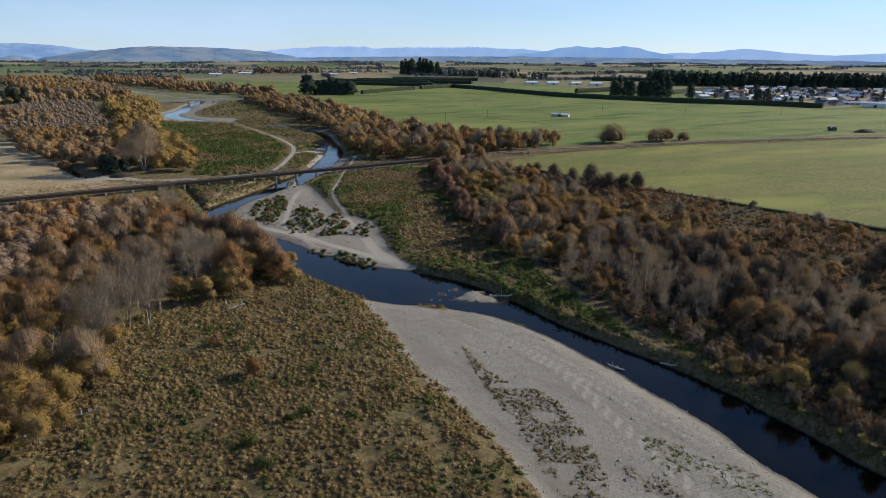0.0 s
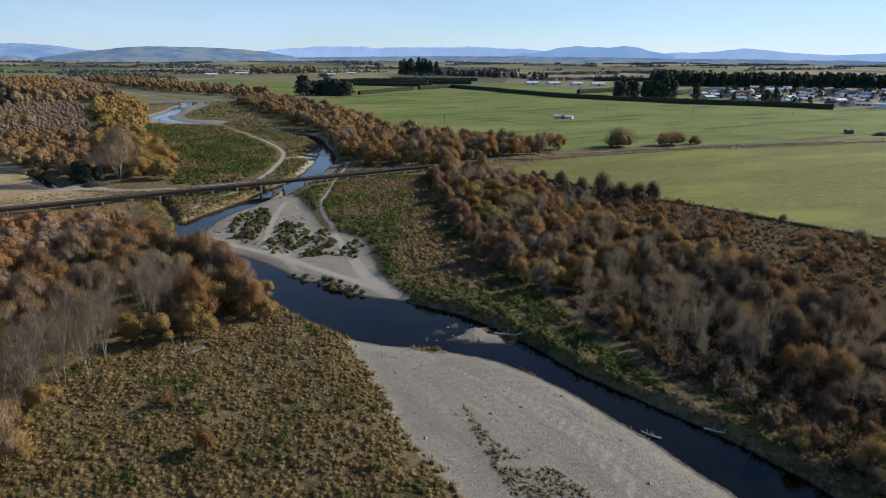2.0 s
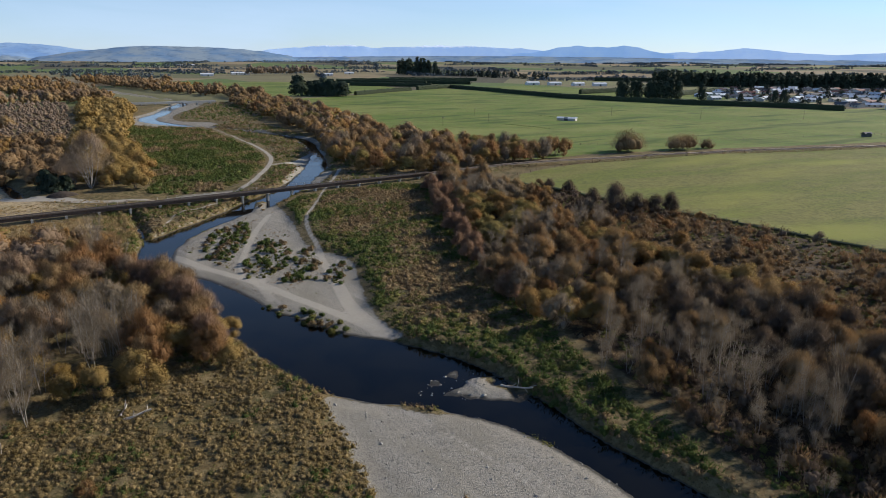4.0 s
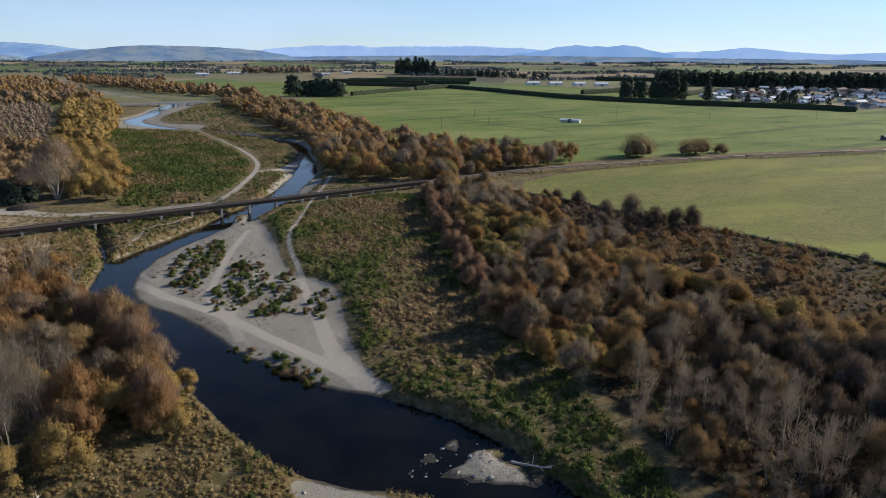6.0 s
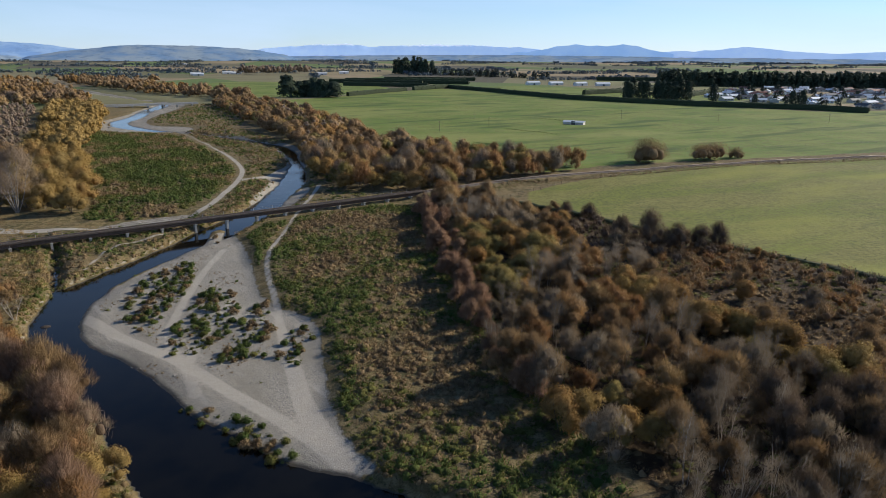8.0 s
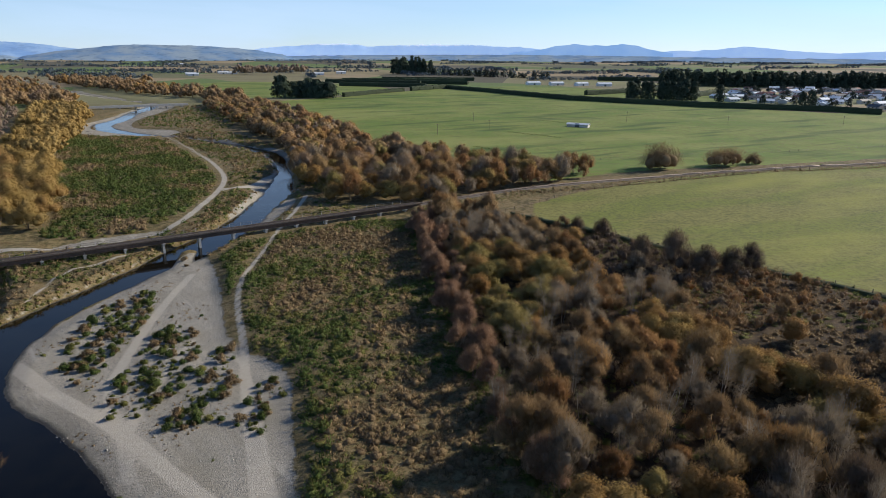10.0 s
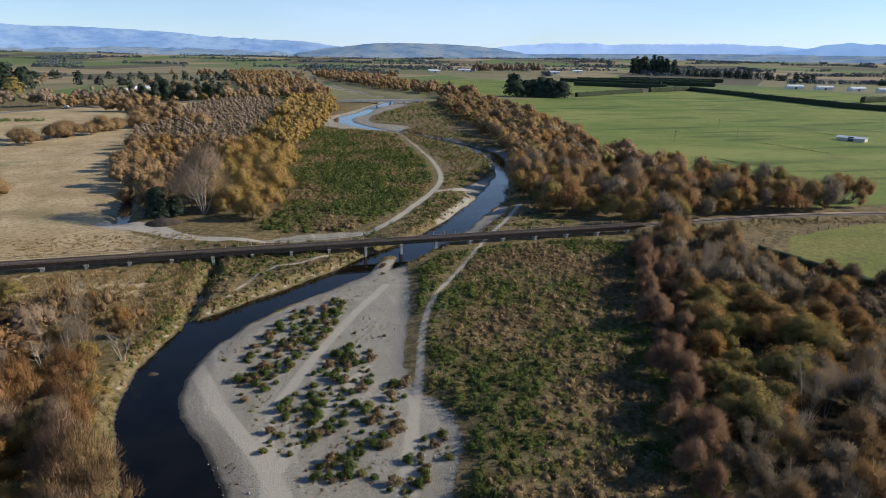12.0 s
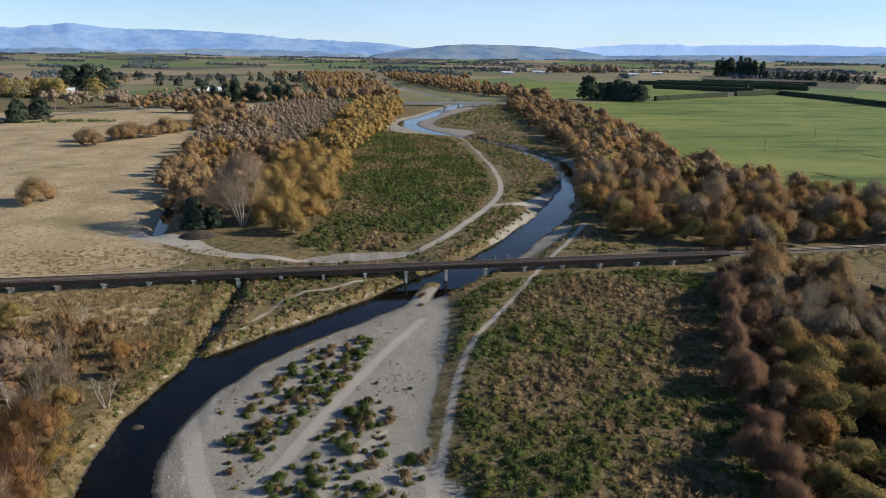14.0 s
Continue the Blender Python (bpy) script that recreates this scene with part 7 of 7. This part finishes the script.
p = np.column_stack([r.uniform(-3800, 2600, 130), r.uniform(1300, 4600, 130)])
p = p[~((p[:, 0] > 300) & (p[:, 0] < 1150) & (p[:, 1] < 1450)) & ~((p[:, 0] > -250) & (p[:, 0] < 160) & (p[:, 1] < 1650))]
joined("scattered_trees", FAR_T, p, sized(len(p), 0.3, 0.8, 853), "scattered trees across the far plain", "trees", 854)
for x, y, tu in ((-545, 1703, 20), (-515, 1828, 30), (-560, 1730, 20), (-490, 1815, 25), (-272, 1776, 10), (-235, 1895, 15), (-980, 2700, 20), (-940, 2720, 20), (-600, 790, 60), (-625, 830, 50), (-760, 720, 50), (172, 1298, 20), (210, 1288, 20), (250, 1275, 30), (285, 1262, 10)):
    gable_house("farm_shed", 24, 10, 4, 2, M_WHITE, M_ROOF_W, "white steel farm shed out on the plain", "shed", False).matrix_basis = pose(x, y, ground_z(x, y), 0, 0, tu)


# ---- hills and mountains ----
def ridge(az0, az1, dist, heights, rough, mat, label, seed, depth=500.0, base=-15.0):
    """A long hill far off: a crest with folded slopes in front; azimuths clockwise from +y."""
    n, m = 300, 14
    f, g = np.meshgrid(np.linspace(0, 1, n), np.linspace(0, 1, m))
    az = np.radians(az0 + (az1 - az0) * f)
    hp = np.interp(f, np.linspace(0, 1, len(heights)), heights)
    span = abs(az1 - az0)
    sharp = 1 - np.abs(fbm(f * span, f * 0 + seed, 1.5, seed, 5) * 2 - 1)
    crest = hp + (sharp - 0.6) * rough * 2.2
    fold = 1 - np.abs(fbm(np.radians(f * span) * dist + g * 420, g * 900, 300, seed + 3, 4) * 2 - 1) - 0.6
    h = base + (hp - base) * (g ** 0.9) + (crest - hp) * g ** 5 + fold * rough * 0.9 * g * (1 - g * 0.7)
    d = dist - depth * (1 - g)
    v = np.column_stack([(np.sin(az) * d).ravel(), (np.cos(az) * d).ravel(), h.ravel()])
    i = (np.arange(m - 1)[:, None] * n + np.arange(n - 1)[None]).ravel()
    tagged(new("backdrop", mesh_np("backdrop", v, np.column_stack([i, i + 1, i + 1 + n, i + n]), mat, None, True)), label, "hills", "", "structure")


# Each ridge wears a haze-blue colour with a faint glow of its own.
ridge(-14, 9, 4880, [66, 82, 97, 103, 88, 94, 105, 100, 98, 88, 68], 8, M_ALPS, "distant alps coloured pale blue as by haze, with snow on the crests", 5, 90)
ridge(6, 18.5, 4850, [55, 64, 76, 98, 110, 103, 101, 111, 97, 70, 50], 4, M_PEAKS, "distant mountain range coloured blue as by haze", 9, 90)
ridge(17, 38, 4870, [58, 68, 74, 95, 80, 62, 54, 66, 70, 64, 58], 5, M_ALPS, "pale range low on the horizon, coloured blue as by haze", 11, 90)
ridge(-66, -25, 4800, [148, 150, 154, 152, 156, 155, 158, 172, 187, 166, 161, 160, 156, 150, 143, 134, 120, 112, 106, 98, 88, 72, 50], 8, M_RANGE, "high range beyond the plain, coloured blue as by haze", 13, 420)
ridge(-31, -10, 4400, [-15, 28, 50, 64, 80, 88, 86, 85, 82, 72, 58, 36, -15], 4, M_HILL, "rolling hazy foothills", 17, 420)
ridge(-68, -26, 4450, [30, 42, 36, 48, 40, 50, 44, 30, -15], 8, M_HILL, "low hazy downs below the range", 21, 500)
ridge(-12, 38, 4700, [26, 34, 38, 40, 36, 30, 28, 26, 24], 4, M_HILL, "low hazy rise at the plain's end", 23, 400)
